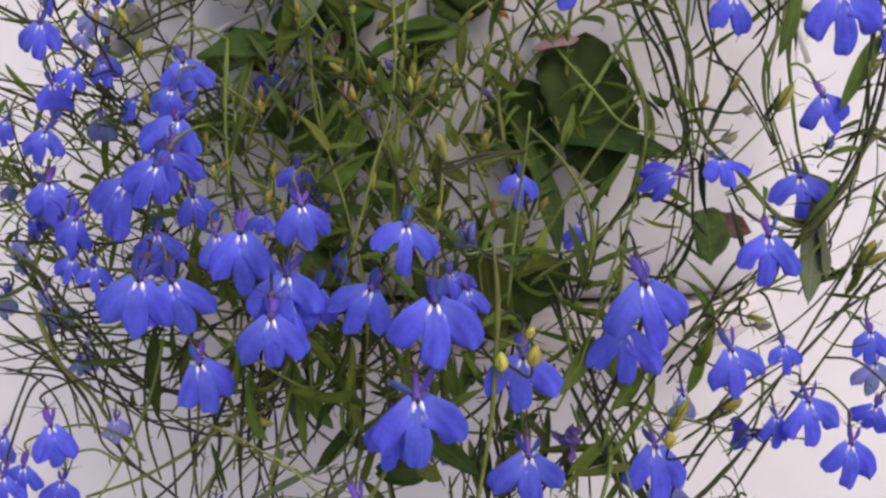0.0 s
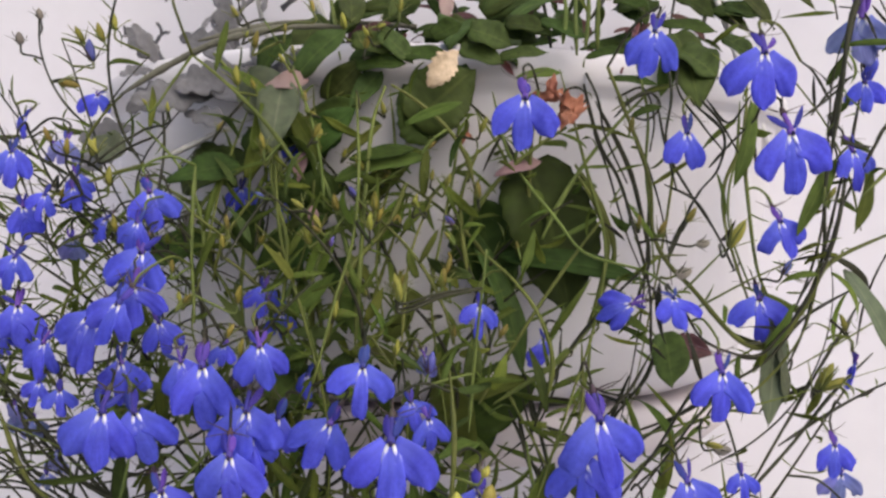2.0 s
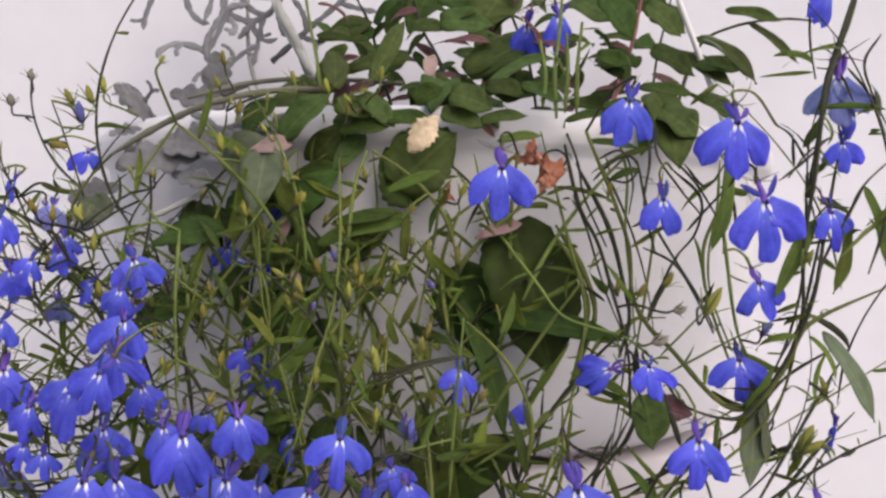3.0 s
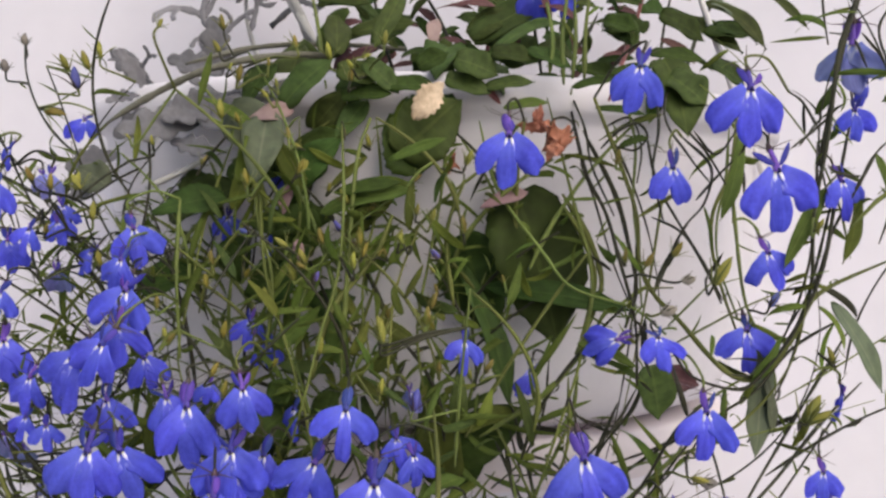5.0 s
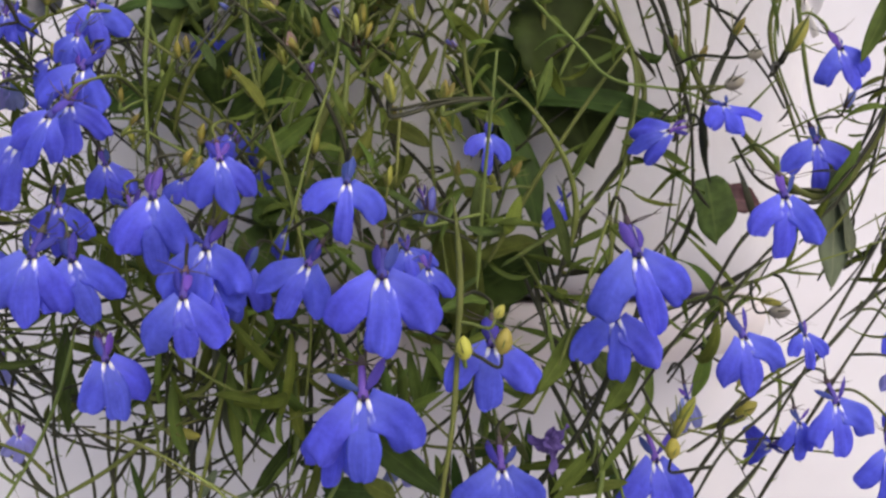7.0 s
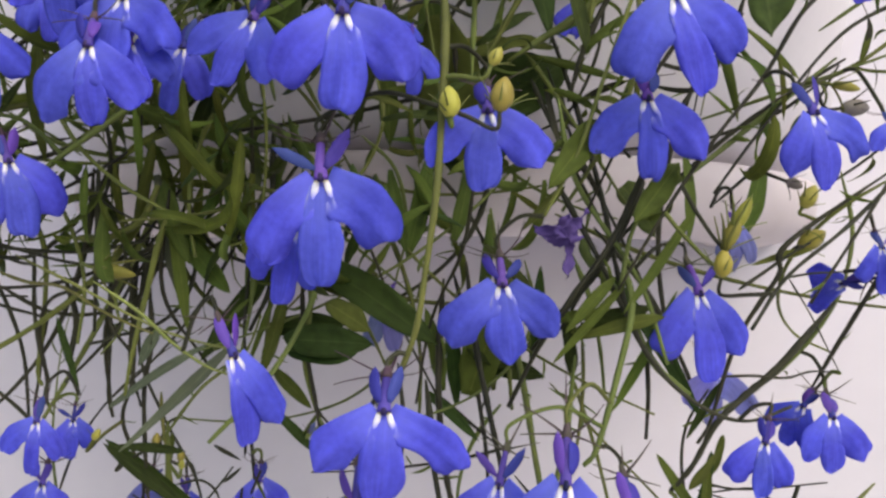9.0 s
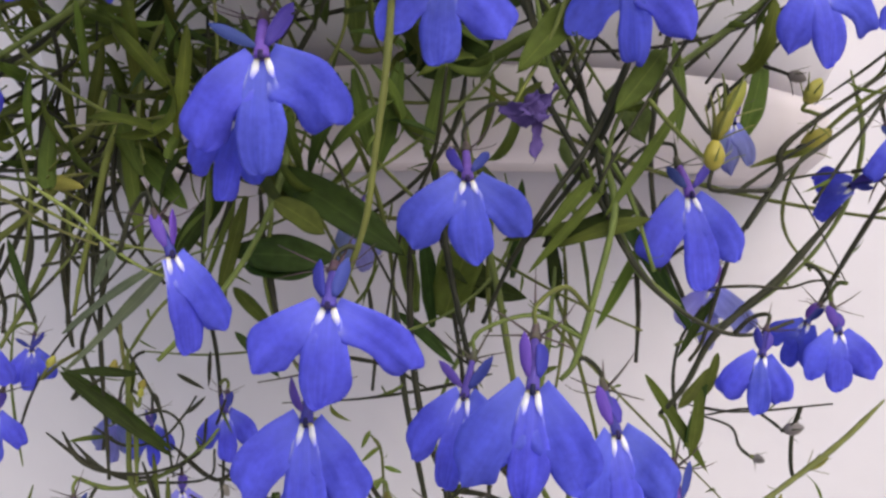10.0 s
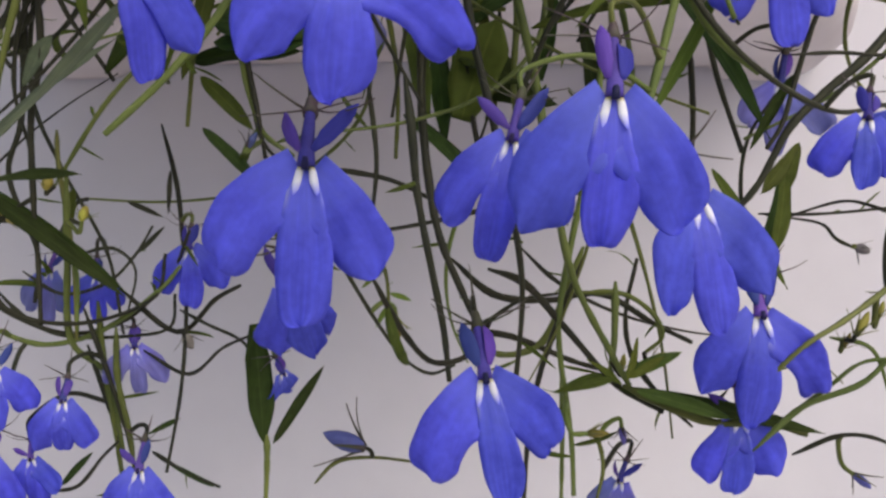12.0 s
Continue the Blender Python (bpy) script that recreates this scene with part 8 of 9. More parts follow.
leaf(lobelia_left, (-0.0572, 0.0300, 1.4822), (-0.0513, 0.0300, 1.4959), 0.0055, LEAF_FRESH, (-.2, -1, .2), lance, .4, seed=179)
leaf(lobelia_left, (-0.0369, 0.0260, 1.4879), (-0.0446, 0.0260, 1.5011), 0.0060, LEAF, (-.2, -1, .2), lance, .4, seed=180)
leaf(lobelia_right, (0.0227, 0.0160, 1.3766), (0.0361, 0.0140, 1.3809), 0.0027, LEAF_DARK, (0, -.8, .6), lance, .5, seed=181)
leaf(lobelia_right, (0.0409, 0.0160, 1.4074), (0.0410, 0.0140, 1.3912), 0.0021, LEAF, (.3, -1, .2), lance, .6, seed=182)
leaf(lobelia_left, (-0.0559, 0.0300, 1.4045), (-0.0510, 0.0300, 1.3808), 0.0030, LEAF_GREY, (.4, -1, .1), strap, .4, seed=183)
leaf(lobelia_left, (-0.0513, 0.0300, 1.3963), (-0.0432, 0.0300, 1.3845), 0.0030, LEAF, (.2, -1, .2), strap, .4, seed=184)
leaf(lobelia_left, (-0.0546, 0.0300, 1.3754), (-0.0587, 0.0300, 1.3678), 0.0024, LEAF_GREY, (.2, -1, .2), lance, .4, seed=185)
leaf(lobelia_left, (-0.0122, 0.0300, 1.4276), (-0.0109, 0.0300, 1.4101), 0.0037, LEAF, (.3, -1, .2), strap, .4, seed=186)
leaf(lobelia_left, (-0.0209, 0.0300, 1.4319), (-0.0164, 0.0300, 1.4145), 0.0037, LEAF_DARK, (.3, -1, .2), strap, .4, seed=187)
leaf(lobelia_left, (-0.0033, 0.0300, 1.4080), (-0.0075, 0.0300, 1.3885), 0.0037, LEAF, (.3, -1, .2), strap, .5, seed=188)
leaf(lobelia_left, (0.0053, 0.0300, 1.4102), (0.0011, 0.0300, 1.3908), 0.0032, LEAF, (.3, -1, .2), strap, .5, seed=189)
leaf(lobelia_left, (-0.0449, 0.0300, 1.4220), (-0.0501, 0.0300, 1.4056), 0.0032, LEAF_DARK, (.3, -1, .2), strap, .5, seed=190)
leaf(lobelia_left, (-0.0460, 0.0360, 1.3516), (-0.0398, 0.0340, 1.3491), 0.0009, STEM_DARK, (0, -1, .3), lance, .2, seed=191)
leaf(lobelia_left, (-0.0388, 0.0340, 1.3563), (-0.0391, 0.0340, 1.3495), 0.0008, STEM_DARK, (.3, -1, .1), lance, .2, seed=192)
leaf(lobelia_left, (-0.0439, 0.0360, 1.3441), (-0.0396, 0.0340, 1.3478), 0.0008, STEM_DARK, (.3, -1, .1), lance, .2, seed=193)
leaf(lobelia_left, (-0.0060, 0.0240, 1.3416), (-0.0092, 0.0240, 1.3389), 0.0008, LEAF_FRESH, (0, -1, .3), lance, .6, seed=194)
leaf(lobelia_left, (-0.0054, 0.0240, 1.3382), (-0.0024, 0.0240, 1.3372), 0.0008, LEAF_FRESH, (0, -1, .3), lance, .6, seed=195)
leaf(lobelia_left, (-0.0055, 0.0240, 1.3366), (-0.0073, 0.0240, 1.3335), 0.0008, LEAF_FRESH, (0, -1, .3), lance, .6, seed=196)
leaf(lobelia_left, (-0.0077, 0.0240, 1.3443), (-0.0092, 0.0240, 1.3412), 0.0009, LEAF_FRESH, (0, -1, .3), lance, .4, seed=197)
leaf(lobelia_left, (-0.0320, 0.0340, 1.3089), (-0.0396, 0.0340, 1.3129), 0.0009, LEAF_DARK, (0, -1, .3), lance, .2, seed=198)
leaf(lobelia_left, (-0.0371, 0.0340, 1.3192), (-0.0421, 0.0340, 1.3167), 0.0009, LEAF_DARK, (0, -1, .3), lance, .2, seed=199)
leaf(lobelia_left, (-0.0547, 0.0340, 1.3092), (-0.0501, 0.0340, 1.3142), 0.0012, LEAF_DARK, (0, -1, .3), lance, .2, seed=200)
leaf(lobelia_left, (-0.0542, 0.0360, 1.3539), (-0.0550, 0.0360, 1.3462), 0.0016, LEAF, (.3, -1, .3), lance, .4, seed=201)
leaf(lobelia_right, (0.0465, 0.0260, 1.5007), (0.0548, 0.0260, 1.5036), 0.0025, LEAF_DARK, (0, -1, .5), lance, .8, seed=202)
leaf(lobelia_right, (0.0992, 0.0280, 1.5105), (0.1054, 0.0300, 1.5198), 0.0028, LEAF_DARK, (.3, -1, .2), lance, .4, seed=203)
leaf(lobelia_right, (0.0409, 0.0300, 1.5116), (0.0545, 0.0280, 1.5097), 0.0028, LEAF_DARK, (0, -1, .5), lance, .4, seed=204)
leaf(lobelia_right, (0.0159, 0.0300, 1.5111), (0.0284, 0.0300, 1.5129), 0.0034, LEAF, (0, -1, .5), lance, .5, seed=205)
leaf(lobelia_right, (0.0112, 0.0300, 1.5165), (0.0244, 0.0300, 1.5183), 0.0047, LEAF_MID, (0, -1, .6), ovate, .5, seed=206)
leaf(lobelia_left, (0.0002, 0.0300, 1.5187), (0.0127, 0.0300, 1.5150), 0.0069, LEAF_MID, (0, -1, .5), ovate, .4, seed=207)
leaf(lobelia_right, (0.0346, 0.0300, 1.5170), (0.0462, 0.0300, 1.5195), 0.0034, LEAF_DARK, (0, -1, .6), lance, .5, seed=208)
lobed_leaf(dusty_miller, [(-0.0797, 0.1000, 1.5347), (-0.0831, 0.1000, 1.5452), (-0.0882, 0.1000, 1.5545), (-0.0805, 0.1000, 1.5683), (-0.0722, 0.1000, 1.5706)], 0.0155, 3, seed=0)
lobed_leaf(dusty_miller, [(-0.0748, 0.1080, 1.5926), (-0.0876, 0.1080, 1.5859), (-0.1004, 0.1080, 1.5792), (-0.1112, 0.1080, 1.5769), (-0.1177, 0.1080, 1.5778)], 0.0172, 3, seed=1)
lobed_leaf(dusty_miller, [(-0.0573, 0.1080, 1.5842), (-0.0661, 0.1100, 1.5717), (-0.0726, 0.1100, 1.5673), (-0.0789, 0.1100, 1.5606)], 0.0155, 3, seed=2)
lobed_leaf(dusty_miller, [(-0.0814, 0.0537, 1.5134), (-0.0989, 0.0800, 1.5247), (-0.1040, 0.0800, 1.5324), (-0.1100, 0.0800, 1.5365)], 0.0103, 2, seed=3)
lobed_leaf(dusty_miller, [(-0.0504, 0.0409, 1.5154), (-0.0576, 0.0431, 1.5131), (-0.0650, 0.0459, 1.5109), (-0.0728, 0.0493, 1.5078)], 0.0155, 2, seed=7)
lobed_leaf(dusty_miller, [(-0.0669, 0.1150, 1.5534), (-0.0483, 0.1080, 1.5671), (-0.0357, 0.1080, 1.5781), (-0.0272, 0.1080, 1.5847)], 0.0138, 2, seed=8)
leaf(dusty_miller, (-0.0987, 0.055, 1.4988), (-0.1133, 0.051, 1.4938), 0.0095, SILVER, (0.1, -1, 0.3), scalloped, 0.5, teeth=1, wave=0.1, seed=403)
leaf(dusty_miller, (-0.0896, 0.07, 1.5152), (-0.1054, 0.066, 1.5052), 0.01, SILVER, (0.2, -1, 0.1), scalloped, 0.5, teeth=1, wave=0.1, seed=404)
leaf(dusty_miller, (-0.0781, 0.09, 1.5305), (-0.0959, 0.086, 1.5344), 0.011, SILVER, (0.1, -1, 0.3), scalloped, 0.5, teeth=1, wave=0.1, seed=405)
leaf(dusty_miller, (-0.0821, 0.1, 1.5303), (-0.0834, 0.096, 1.5522), 0.012, SILVER, (0.3, -1, 0), scalloped, 0.5, teeth=1, wave=0.1, seed=406)
leaf(dusty_miller, (-0.1032, 0.09, 1.5251), (-0.1148, 0.086, 1.5371), 0.009, SILVER, (0.1, -1, 0.3), scalloped, 0.5, teeth=1, wave=0.1, seed=407)
leaf(dusty_miller, (-0.1, 0.05, 1.4929), (-0.1099, 0.046, 1.4833), 0.0085, SILVER, (0, -1, 0.2), scalloped, 0.8, teeth=1, wave=0.1, seed=409)
leaf(dusty_miller, (-0.0578, 0.07, 1.5121), (-0.0699, 0.066, 1.5214), 0.0105, SILVER, (0.1, -1, 0.3), scalloped, 0.5, teeth=1, wave=0.1, seed=410)
leaf(lobelia_left, (-0.0239, 0.022, 1.3883), (-0.0008, 0.016, 1.3737), 0.0068, LEAF_DARK, (0, -1, .5), lance, .4, fold=.3, seed=83)
stem(dusty_miller, [(-0.088, 0.048, 1.4883), (-0.0785, 0.048, 1.4929), (-0.0707, 0.048, 1.497), (-0.0596, 0.048, 1.502)], 0.00110, SILVER_STEM, 0)
stem(dusty_miller, [(-0.0468, 0.1, 1.5435), (-0.0533, 0.1, 1.5538), (-0.0598, 0.1, 1.5642), (-0.0642, 0.1, 1.5746)], 0.00200, SILVER_STEM, 0)
leaf(broad_leaf, (-0.0592, 0.03, 1.4859), (-0.0777, 0.026, 1.4807), 0.0085, LEAF_DARK, (0, -1, 0.5), ovate, 0.5, teeth=9, tooth=.12, seed=411)
leaf(broad_leaf, (-0.0477, 0.029, 1.5081), (-0.049, 0.022, 1.489), 0.0110, LEAF_GREY, (0.2, -1, 0.2), ovate, 0.6, seed=441)
leaf(broad_leaf, (-0.049, 0.041, 1.5246), (-0.0558, 0.034, 1.5086), 0.0080, LEAF_DARK, (-0.3, -1, 0.3), ovate, 0.6, seed=442)
leaf(broad_leaf, (-0.0374, 0.039, 1.5055), (-0.0261, 0.032, 1.516), 0.0085, LEAF_MID, (0.3, -1, 0.2), ovate, 0.6, seed=443)
leaf(broad_leaf, (-0.0418, 0.037, 1.4995), (-0.0263, 0.03, 1.5034), 0.0070, LEAF_DARK, (0, -1, 0.5), ovate, 0.6, seed=444)
leaf(broad_leaf, (-0.0352, 0.041, 1.4992), (-0.0424, 0.034, 1.4841), 0.0105, LEAF_DARK, (-0.2, -1, 0.2), ovate, 0.6, teeth=6, tooth=.08, seed=445)
leaf(broad_leaf, (-0.0218, 0.037, 1.5137), (-0.0294, 0.03, 1.5015), 0.0065, LEAF_MID, (0.2, -1, 0.3), lance, 0.6, seed=446)
leaf(broad_leaf, (-0.0303, 0.039, 1.5147), (-0.0175, 0.032, 1.5217), 0.0080, LEAF_MID, (-0.2, -1, 0.4), ovate, 0.6, seed=447)
leaf(broad_leaf, (-0.0494, 0.037, 1.5116), (-0.04, 0.03, 1.5178), 0.0055, SILVER, (0.2, -1, 0.4), lance, 0.6, seed=448)
stem(dusty_miller, [(-0.0388, 0.1080, 1.5241), (-0.0481, 0.1100, 1.5394), (-0.0529, 0.1000, 1.5541), (-0.0617, 0.1000, 1.5708), (-0.0688, 0.1100, 1.5935)], 0.00240, SILVER_STEM, 0)
stem(dusty_miller, [(-0.0565, 0.1100, 1.5284), (-0.0692, 0.1000, 1.5318), (-0.0797, 0.1000, 1.5347)], 0.00120, SILVER_STEM, 0)
stem(dusty_miller, [(-0.0521, 0.1100, 1.5264), (-0.0485, 0.0403, 1.5104), (-0.0593, 0.0437, 1.5090)], 0.00120, SILVER_STEM, 0)
stem(dusty_miller, [(-0.0651, 0.1100, 1.5283), (-0.0758, 0.1150, 1.5554), (-0.0767, 0.1150, 1.5953)], 0.00120, SILVER_STEM, 0)
stem(dusty_miller, [(-0.0979, 0.0440, 1.5067), (-0.0859, 0.0420, 1.5136), (-0.0782, 0.0400, 1.5171), (-0.0691, 0.0380, 1.5208), (-0.0607, 0.0370, 1.5231), (-0.0545, 0.0370, 1.5245), (-0.0434, 0.0380, 1.5262), (-0.0338, 0.0440, 1.5273)], 0.0010, STEM_GREY, 0, 0.9)
stem(dusty_miller, [(-0.0857, 0.0750, 1.5305), (-0.0724, 0.0750, 1.5342), (-0.0629, 0.0750, 1.5363), (-0.0496, 0.0750, 1.5376), (-0.0305, 0.0750, 1.5376), (-0.0134, 0.0750, 1.5367)], 0.0009, STEM_GREY, 0, 0.9)
leaf(dusty_miller, (-0.0655, 0.05, 1.5145), (-0.0812, 0.042, 1.5081), 0.0125, SILVER, (0.1, -1, 0.3), scalloped, 0.4, teeth=1, wave=0.1, seed=421)
leaf(dusty_miller, (-0.0724, 0.048, 1.5076), (-0.0936, 0.04, 1.5043), 0.0120, SILVER, (0, -1, 0.2), scalloped, 0.4, teeth=1, wave=0.1, seed=422)
leaf(dusty_miller, (-0.0808, 0.048, 1.5023), (-0.0638, 0.04, 1.4982), 0.0075, SILVER, (0.2, -1, 0.3), scalloped, 0.4, teeth=1, wave=0.1, seed=423)
leaf(dusty_miller, (-0.0962, 0.064, 1.5183), (-0.1035, 0.056, 1.5147), 0.0060, SILVER, (0, -1, 0.4), scalloped, 0.4, teeth=1, wave=0.1, seed=424)
leaf(dusty_miller, (-0.0959, 0.07, 1.5202), (-0.1021, 0.062, 1.5324), 0.0065, SILVER, (0.3, -1, 0), scalloped, 0.4, teeth=1, wave=0.1, seed=425)
stem(fuchsia, [(0.0469, 0.0416, 1.5156), (0.0605, 0.0750, 1.5418), (0.0653, 0.0800, 1.5567), (0.0692, 0.0850, 1.5740), (0.0732, 0.0900, 1.5920)], 0.00084, STEM_RED, 0)
stem(fuchsia, [(0.0038, 0.0700, 1.5322), (-0.0023, 0.0800, 1.5477), (-0.0088, 0.0900, 1.5623), (-0.0139, 0.1000, 1.5863)], 0.00066, STEM_DARK, 0)
stem(fuchsia, [(-0.0332, 0.0368, 1.5167), (-0.0397, 0.0600, 1.5402), (-0.0424, 0.0600, 1.5528), (-0.0455, 0.0600, 1.5708)], 0.00066, STEM, 0)
stem(fuchsia, [(-0.0161, 0.0900, 1.5258), (-0.0235, 0.1000, 1.5483), (-0.0281, 0.1000, 1.5650), (-0.0389, 0.1000, 1.5838)], 0.00066, STEM_DARK, 0)
stem(fuchsia, [(0.0691, 0.0504, 1.5173), (0.0897, 0.0900, 1.5539), (0.1034, 0.0950, 1.5636), (0.1238, 0.1000, 1.5686), (0.1384, 0.1000, 1.5678)], 0.00066, STEM_DARK, 0)
stem(fuchsia, [(0.0330, 0.0800, 1.5250), (0.0292, 0.0850, 1.5496), (0.0233, 0.0900, 1.5669), (0.0195, 0.1000, 1.5910)], 0.00066, STEM_DARK, 0)
stem(fuchsia, [(0.0136, 0.0800, 1.5266), (0.0155, 0.0900, 1.5546), (0.0232, 0.0900, 1.5750), (0.0320, 0.1000, 1.5912)], 0.00066, STEM_RED, 0)
stem(fuchsia, [(0.0714, 0.0800, 1.5335), (0.0758, 0.0900, 1.5516), (0.0823, 0.1000, 1.5710), (0.0862, 0.1000, 1.5921)], 0.00048, STEM_DARK, 0)
leaf(fuchsia, (-0.0009, 0.0220, 1.5164), (-0.0078, 0.0200, 1.5062), 0.0069, DRY_TAN, (.3, -1, .2), oblong, .8, teeth=7, tooth=.3, name="dried_petal", seed=0)
leaf(fuchsia, (-0.0410, 0.0300, 1.5097), (-0.0525, 0.0280, 1.5066), 0.0053, PINK, (0, -1, .3), ovate, .6, name="dried_petal", seed=1)
leaf(fuchsia, (0.0231, 0.0300, 1.4888), (0.0100, 0.0240, 1.4839), 0.0044, PINK, (0, -1, .4), lance, .6, name="dried_petal", seed=2)
leaf(fuchsia, (-0.0037, 0.0600, 1.5424), (-0.0038, 0.0550, 1.5323), 0.0046, PINK, (0, -1, .2), ovate, .6, name="dried_petal", seed=3)
leaf(fuchsia, (0.0103, 0.0347, 1.5180), (0.0157, 0.0352, 1.5129), 0.0021, STEM_RED, (0, -1, .2), lance, .6, name="dried_petal", seed=4)
leaf(fuchsia, (-0.0418, 0.0300, 1.4896), (-0.0432, 0.0280, 1.4809), 0.0037, PINK, (0, -1, .2), lance, .6, name="dried_petal", seed=5)
leaf(fuchsia, (-0.0376, 0.0200, 1.4747), (-0.0362, 0.0200, 1.4688), 0.0029, PINK, (0, -1, .2), lance, .6, name="dried_petal", seed=6)
crumple(fuchsia, (0.0297, 0.0240, 1.5018), 0.0092, DRY_ORANGE, "dried_flower", "shrivelled orange-brown flower", 3)
crumple(fuchsia, (0.0264, 0.0260, 1.5062), 0.0065, DRY_ORANGE, "dried_flower", "shrivelled orange-brown flower", 5)
crumple(lobelia_right, (0.0178, -0.0095, 1.3915), 0.0054, PETAL_WILTED, "wilted_flower", "wilted violet flower", 11)
crumple(broad_leaf, (-0.0237, 0.0300, 1.4744), 0.004, LEAF_MAROON, "dried_flower", "dark red-brown shrivelled flower", 7)
crumple(fuchsia, (0.0020, 0.0343, 1.4963), 0.004, DRY_ORANGE, "dried_flower", "shrivelled orange-brown flower", 8)

# ---- stems and fine foliage of the lobelias ----
rng = random.Random(11)


def fan(plant, count, centre, spread, angle, length, sag, radius, mats, leafy, seed, wild=1.1, taper=0.25):
    """Thin stems that fan out from a region; angle: range of degrees in the wall's plane, 0 to the right, 90 up."""
    r = random.Random(seed)
    for _ in range(count):
        p = clear(Vector(centre) + Vector([r.uniform(-s, s) for s in spread]))
        a = radians(r.uniform(*angle))
        v = Vector((math.cos(a), r.uniform(-0.35, 0.3), math.sin(a)))
        pts, size, bend = [p.copy()], r.uniform(*length), r.uniform(-wild, wild)
        for k in range(5):
            v = (v + Vector((bend * 0.3, r.uniform(-0.1, 0.1), -sag * r.uniform(0.2, 1) + abs(bend) * 0.08))).normalized()
            p = p + v * size / 5
            p.y = max(p.y, -0.004)
            clear(p)
            pts.append(p.copy())
        stem(plant, pts, radius * r.uniform(0.7, 1.2), mats[r.randrange(len(mats))], leafy, taper)


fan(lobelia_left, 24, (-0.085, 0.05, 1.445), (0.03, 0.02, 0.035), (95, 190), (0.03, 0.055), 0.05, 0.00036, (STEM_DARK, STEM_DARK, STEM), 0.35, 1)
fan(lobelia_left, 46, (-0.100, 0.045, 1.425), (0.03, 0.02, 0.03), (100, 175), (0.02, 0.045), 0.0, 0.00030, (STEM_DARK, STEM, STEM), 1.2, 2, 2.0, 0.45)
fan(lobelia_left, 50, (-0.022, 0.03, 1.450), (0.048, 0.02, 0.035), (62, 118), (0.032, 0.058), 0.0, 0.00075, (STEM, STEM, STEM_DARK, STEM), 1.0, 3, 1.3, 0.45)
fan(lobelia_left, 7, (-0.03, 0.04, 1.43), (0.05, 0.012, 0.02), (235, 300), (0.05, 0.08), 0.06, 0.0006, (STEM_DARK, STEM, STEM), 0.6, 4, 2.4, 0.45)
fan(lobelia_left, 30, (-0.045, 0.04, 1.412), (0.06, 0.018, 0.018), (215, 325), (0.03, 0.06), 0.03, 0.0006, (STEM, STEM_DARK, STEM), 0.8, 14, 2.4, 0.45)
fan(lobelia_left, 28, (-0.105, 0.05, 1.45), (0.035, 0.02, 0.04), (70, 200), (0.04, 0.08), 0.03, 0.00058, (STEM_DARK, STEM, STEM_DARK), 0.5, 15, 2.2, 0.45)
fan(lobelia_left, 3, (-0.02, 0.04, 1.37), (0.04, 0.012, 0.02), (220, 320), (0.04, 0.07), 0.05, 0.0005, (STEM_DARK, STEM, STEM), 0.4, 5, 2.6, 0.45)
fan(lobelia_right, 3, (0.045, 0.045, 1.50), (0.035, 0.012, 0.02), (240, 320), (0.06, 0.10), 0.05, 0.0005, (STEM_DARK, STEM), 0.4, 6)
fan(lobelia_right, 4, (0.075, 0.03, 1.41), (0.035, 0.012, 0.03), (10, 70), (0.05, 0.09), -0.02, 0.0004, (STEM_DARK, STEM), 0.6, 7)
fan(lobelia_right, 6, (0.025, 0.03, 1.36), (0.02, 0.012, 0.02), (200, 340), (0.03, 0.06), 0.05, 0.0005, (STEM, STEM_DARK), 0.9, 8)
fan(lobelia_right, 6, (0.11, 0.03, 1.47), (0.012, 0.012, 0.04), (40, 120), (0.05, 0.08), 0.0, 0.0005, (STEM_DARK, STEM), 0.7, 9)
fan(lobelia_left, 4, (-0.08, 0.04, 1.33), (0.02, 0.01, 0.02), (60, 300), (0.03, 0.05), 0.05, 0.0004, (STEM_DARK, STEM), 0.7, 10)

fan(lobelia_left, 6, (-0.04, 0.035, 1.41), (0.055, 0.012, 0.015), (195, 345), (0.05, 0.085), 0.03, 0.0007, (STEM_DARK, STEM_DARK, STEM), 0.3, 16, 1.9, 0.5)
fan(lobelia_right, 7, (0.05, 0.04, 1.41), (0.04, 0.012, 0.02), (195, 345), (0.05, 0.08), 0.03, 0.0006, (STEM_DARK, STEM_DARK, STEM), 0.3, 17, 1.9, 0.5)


def small_buds():
    """Tiny buds and pods scattered in the thick of the plant."""
    r = random.Random(44)
    for k in range(52):
        x = r.triangular(-0.11, 0.03, -0.03)
        bud(lobelia_left, x, r.uniform(0.0, 0.03), r.uniform(1.44, 1.525), r.uniform(0.0030, 0.0052), r.uniform(-40, 40), r.gauss(90, 30), r.choice(("yellow", "yellow", "yellow", "yellow", "yellow", "yellow", "yellow", "yellow", "blue")))


small_buds()


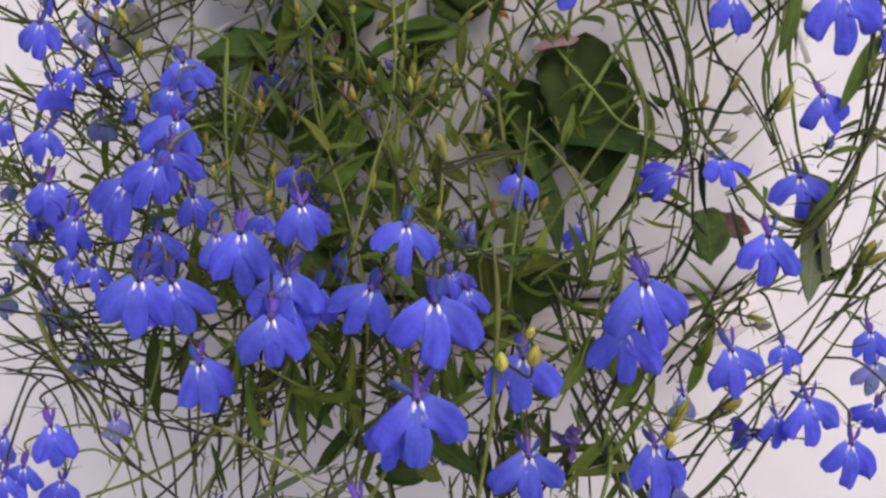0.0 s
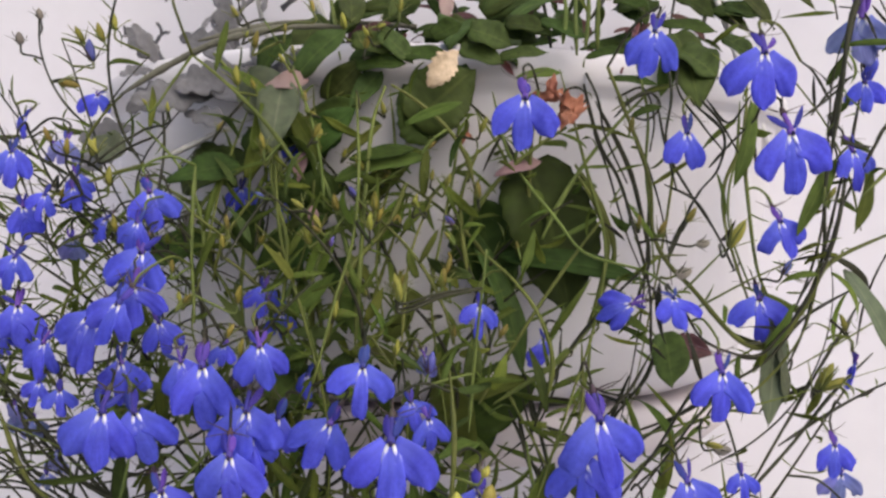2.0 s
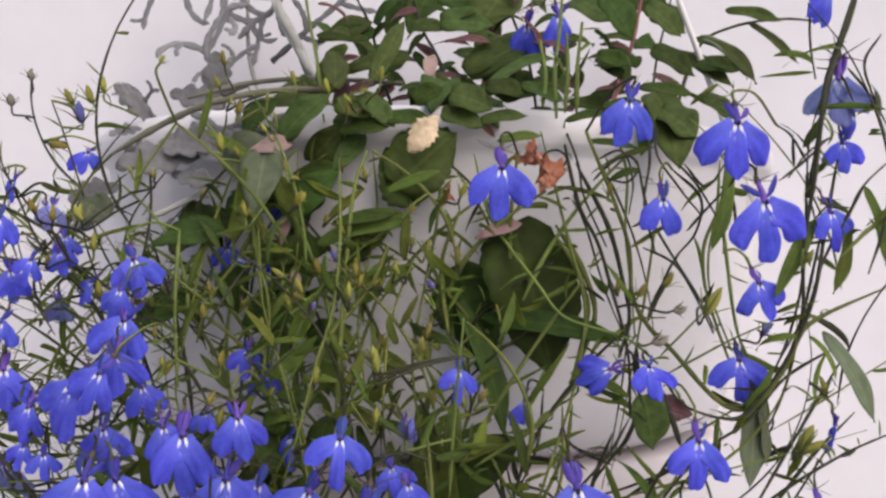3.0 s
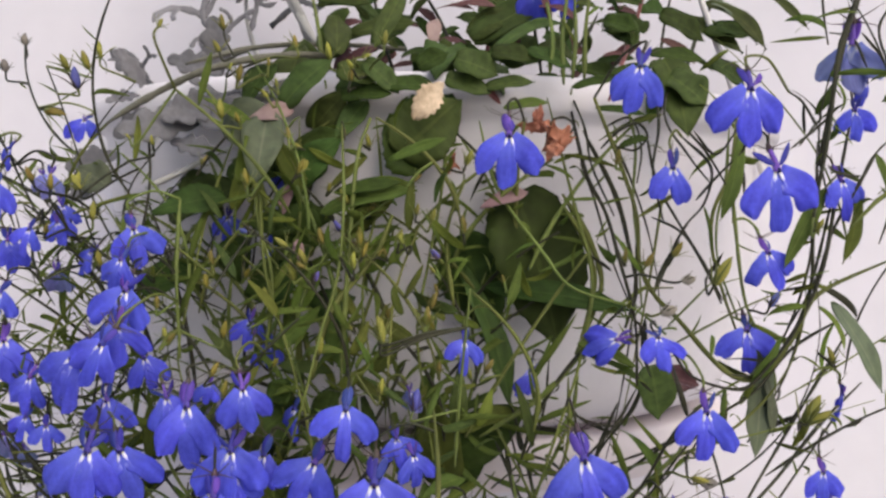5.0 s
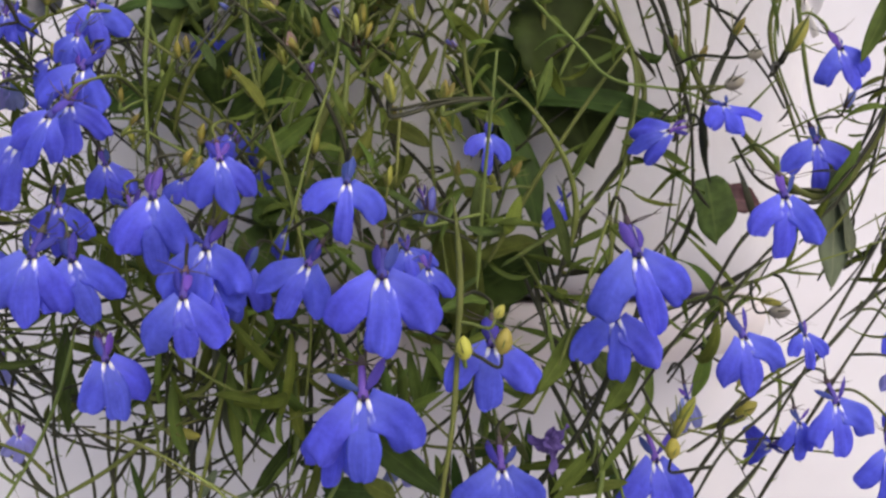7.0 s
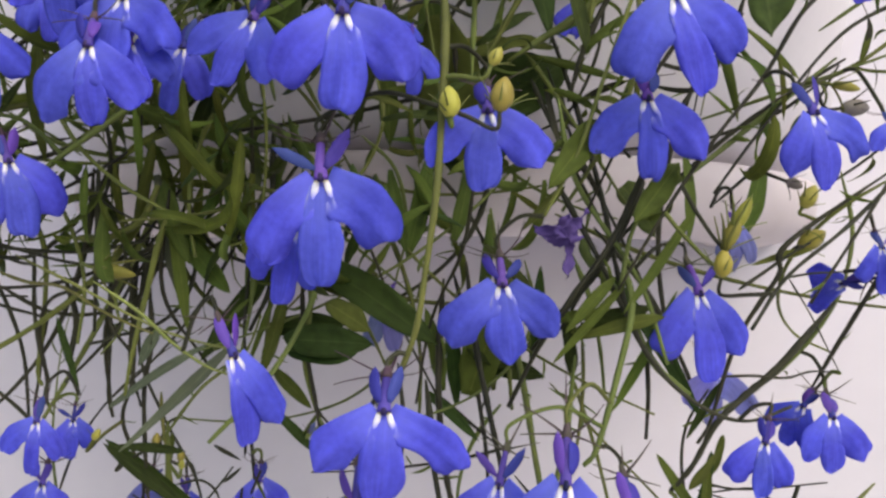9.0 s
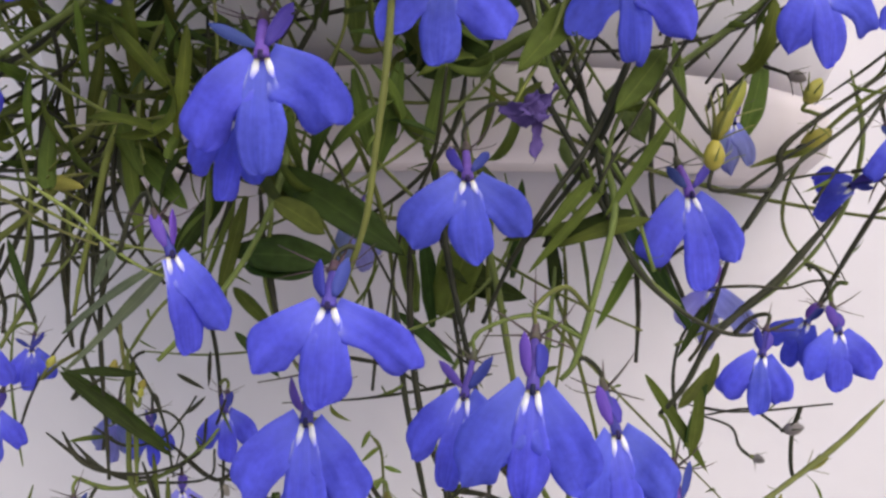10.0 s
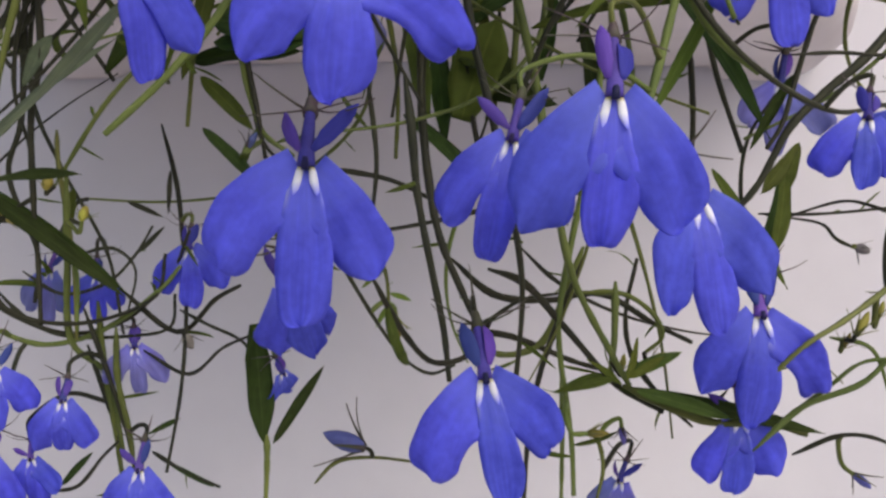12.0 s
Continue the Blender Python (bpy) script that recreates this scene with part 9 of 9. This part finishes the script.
def stalks():
    """A thin stalk from each flower and bud to the nearest stem."""
    for plant, at, way in LATER:
        best, goal = 9, None
        for owner, line, _, _ in STEMS:
            for q in line[::2]:
                d = (q - at).length + 0.6 * max(0, at.z - q.z) + 0.5 * max(0, at.y - 0.004 - q.y)
                if d < best:
                    best, goal = d, q
        if best > 0.028:
            goal = at + way * 0.008 + Vector((rng.uniform(-0.006, 0.006), 0.02, rng.uniform(-0.002, 0.008)))
        size = (goal - at).length
        bend = (at + way * min(size * 0.45, 0.005)).lerp(goal, 0.5) + Vector((0, 0, size * 0.1))
        out = min(size * 0.28, 0.0025)
        line = bezier_path([at - way * 0.0006, at + way * out, bend, goal], 6)
        d = tube_data(line, 0.0003, 5, 1.3)
        o = plant.location
        part("flower_stalk", mesh_of("flower_stalk", [v - o for v in d[0]], d[1], STEM_DARK if rng.random() < 0.6 else STEM, d[2]), plant)


stalks()


def gather(pile, me, m):
    """Adds a posed mesh to a pile of vertices, faces and uvs."""
    k = len(pile[0])
    pile[0].extend(m @ v.co for v in me.vertices)
    pile[1].extend(tuple(i + k for i in f.vertices) for f in me.polygons)
    flat = [None] * len(me.vertices)
    for lp in me.loops:
        flat[lp.vertex_index] = tuple(me.uv_layers[0].data[lp.index].uv)
    pile[2].extend(flat)


def bush():
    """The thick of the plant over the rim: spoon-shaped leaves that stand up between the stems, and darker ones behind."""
    r = random.Random(21)
    forms = [blade_mesh("leaf", mat, 1.0, w, sh, c, 0.3, 0.06, wave=0.25, rows=9, cols=4, twist=t)
             for mat in (LEAF, LEAF_FRESH, LEAF_MID) for w, sh, c, t in ((0.2, lance, 0.7, 0.4), (0.26, lance, 1.1, -0.5), (0.17, strap, 0.5, 0.3), (0.3, ovate, 0.8, 0.2))]
    slim = [blade_mesh("leaf", mat, 1.0, w, sh, c, 0.3, 0.08, wave=0.25, rows=10, cols=2, twist=t)
            for mat in (LEAF, LEAF_FRESH, LEAF_MID) for w, sh, c, t in ((0.10, lance, 1.2, 0.5), (0.12, lance, 2.2, -0.6), (0.09, strap, 1.6, 0.8), (0.11, strap, -1.5, 0.3))]
    o = lobelia_left.location
    for k in range(250):
        low = k >= 105
        if low:
            x, z = r.triangular(-0.105, 0.03, -0.04), r.uniform(1.39, 1.432)
            at = Vector((x, r.uniform(0.02, 0.075), z))
            a = radians(r.gauss(-80, 55))
        else:
            at = Vector((r.triangular(-0.07, 0.03, -0.025), r.uniform(0.025, 0.06), r.triangular(1.42, 1.515, 1.432)))
            a = radians(r.gauss(95, 40))
        clear(at, r.uniform(0.004, 0.03))
        way = Vector((math.cos(a), r.uniform(-0.5, 0.05), math.sin(a)))
        m = aim(at - o, way, (r.uniform(-0.8, 0.8), -1, r.uniform(-0.2, 0.8)), r.uniform(0.008, 0.017) * (1.5 if low else 1))
        me = (slim if low or k % 2 else forms)[r.randrange(12)]
        part("leaf", me, lobelia_left, m)
    o = broad_leaf.location
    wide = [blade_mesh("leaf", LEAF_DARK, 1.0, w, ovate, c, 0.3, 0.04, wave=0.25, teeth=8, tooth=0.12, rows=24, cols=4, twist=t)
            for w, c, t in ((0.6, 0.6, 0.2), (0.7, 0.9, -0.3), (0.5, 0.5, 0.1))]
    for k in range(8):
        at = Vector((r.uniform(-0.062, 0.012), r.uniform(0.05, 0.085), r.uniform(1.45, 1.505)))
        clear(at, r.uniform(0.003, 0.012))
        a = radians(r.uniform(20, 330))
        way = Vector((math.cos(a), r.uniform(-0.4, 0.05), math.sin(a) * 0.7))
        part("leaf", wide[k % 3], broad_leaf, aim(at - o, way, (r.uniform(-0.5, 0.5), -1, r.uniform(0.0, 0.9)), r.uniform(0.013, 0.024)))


def fuchsia_leaves():
    r = random.Random(33)
    forms = [blade_mesh("leaf", mat, 1.0, w, sh, c, 0.3, 0.05, wave=0.2, rows=12, cols=4, twist=t)
             for mat in (LEAF_MID, LEAF_DARK, LEAF_MID, LEAF_MAROON) for w, sh, c, t in ((0.34, ovate, 0.9, 0.3), (0.27, lance, 1.3, -0.4), (0.22, lance, 0.8, 0.3))]
    o = fuchsia.location
    for k in range(125):
        at = Vector((r.triangular(-0.055, 0.095, 0.01), r.uniform(0.05, 0.115), r.triangular(1.518, 1.575, 1.535)))
        a = radians(r.uniform(-60, 240))
        way = Vector((math.cos(a), r.uniform(-0.6, 0.2), math.sin(a) * 0.6))
        part("leaf", forms[min(r.randrange(14), 11) if k % 4 else r.randrange(6)], fuchsia, aim(at - o, way, (r.uniform(-0.4, 0.4), -0.8, r.uniform(0.1, 1)), r.uniform(0.009, 0.016)))


fuchsia_leaves()


def foliage(plant, limit, label):
    """Narrow leaves and hair-thin bracts along the plant's stems: the first ones singly, the rest as one mesh."""
    pile, singles = ([], [], []), 0
    spots = []
    for owner, line, leafy, radius in STEMS:
        if owner is not plant:
            continue
        for i in range(2, len(line) - 1):
            at, step = line[i], line[i + 1] - line[i]
            much = leafy * step.length / 0.0066 * (0.55 if at.z < 1.41 else 0.8) * (0.5 if at.x < -0.05 and at.z < 1.42 else 1.0)
            while rng.random() < much:
                spots.append((at, step.normalized(), i / len(line)))
                much -= 1
    rng.shuffle(spots)
    o = plant.location
    for at, way, u in spots:
        side = way.cross(Vector((rng.uniform(-1, 1), rng.uniform(-1, 1), rng.uniform(-1, 1)))).normalized()
        out = (side + way * rng.uniform(0.2, 1.1) + Vector((0, 0, rng.uniform(-0.1, 0.5)))).normalized()
        size = rng.choice((0.006, 0.008, 0.010, 0.013, 0.016)) * rng.uniform(0.7, 1.3) * (0.5 if at.z < 1.405 else 1)
        form = rng.choice((0, 0, 1, 2, 3, 4, 5, 5, 6, 7, 8, 9, 10, 12, 14))
        m = aim(at - o, out, (rng.uniform(-0.6, 0.6), -1, rng.uniform(-0.2, 0.8)), size)
        if singles < limit and size > 0.009:
            part("leaf", NARROW[form], plant, m)
            singles += 1
        else:
            gather(pile, NARROW[form], m)
    ob = part("fine_leaves", mesh_of("fine_leaves", *pile[:2], LEAF, pile[2]), plant, None, label)
    ob["kind"] = "stuff"


bush()
foliage(lobelia_left, 40, "fine narrow green leaves and bracts")
foliage(lobelia_right, 280, "fine narrow green leaves and bracts")
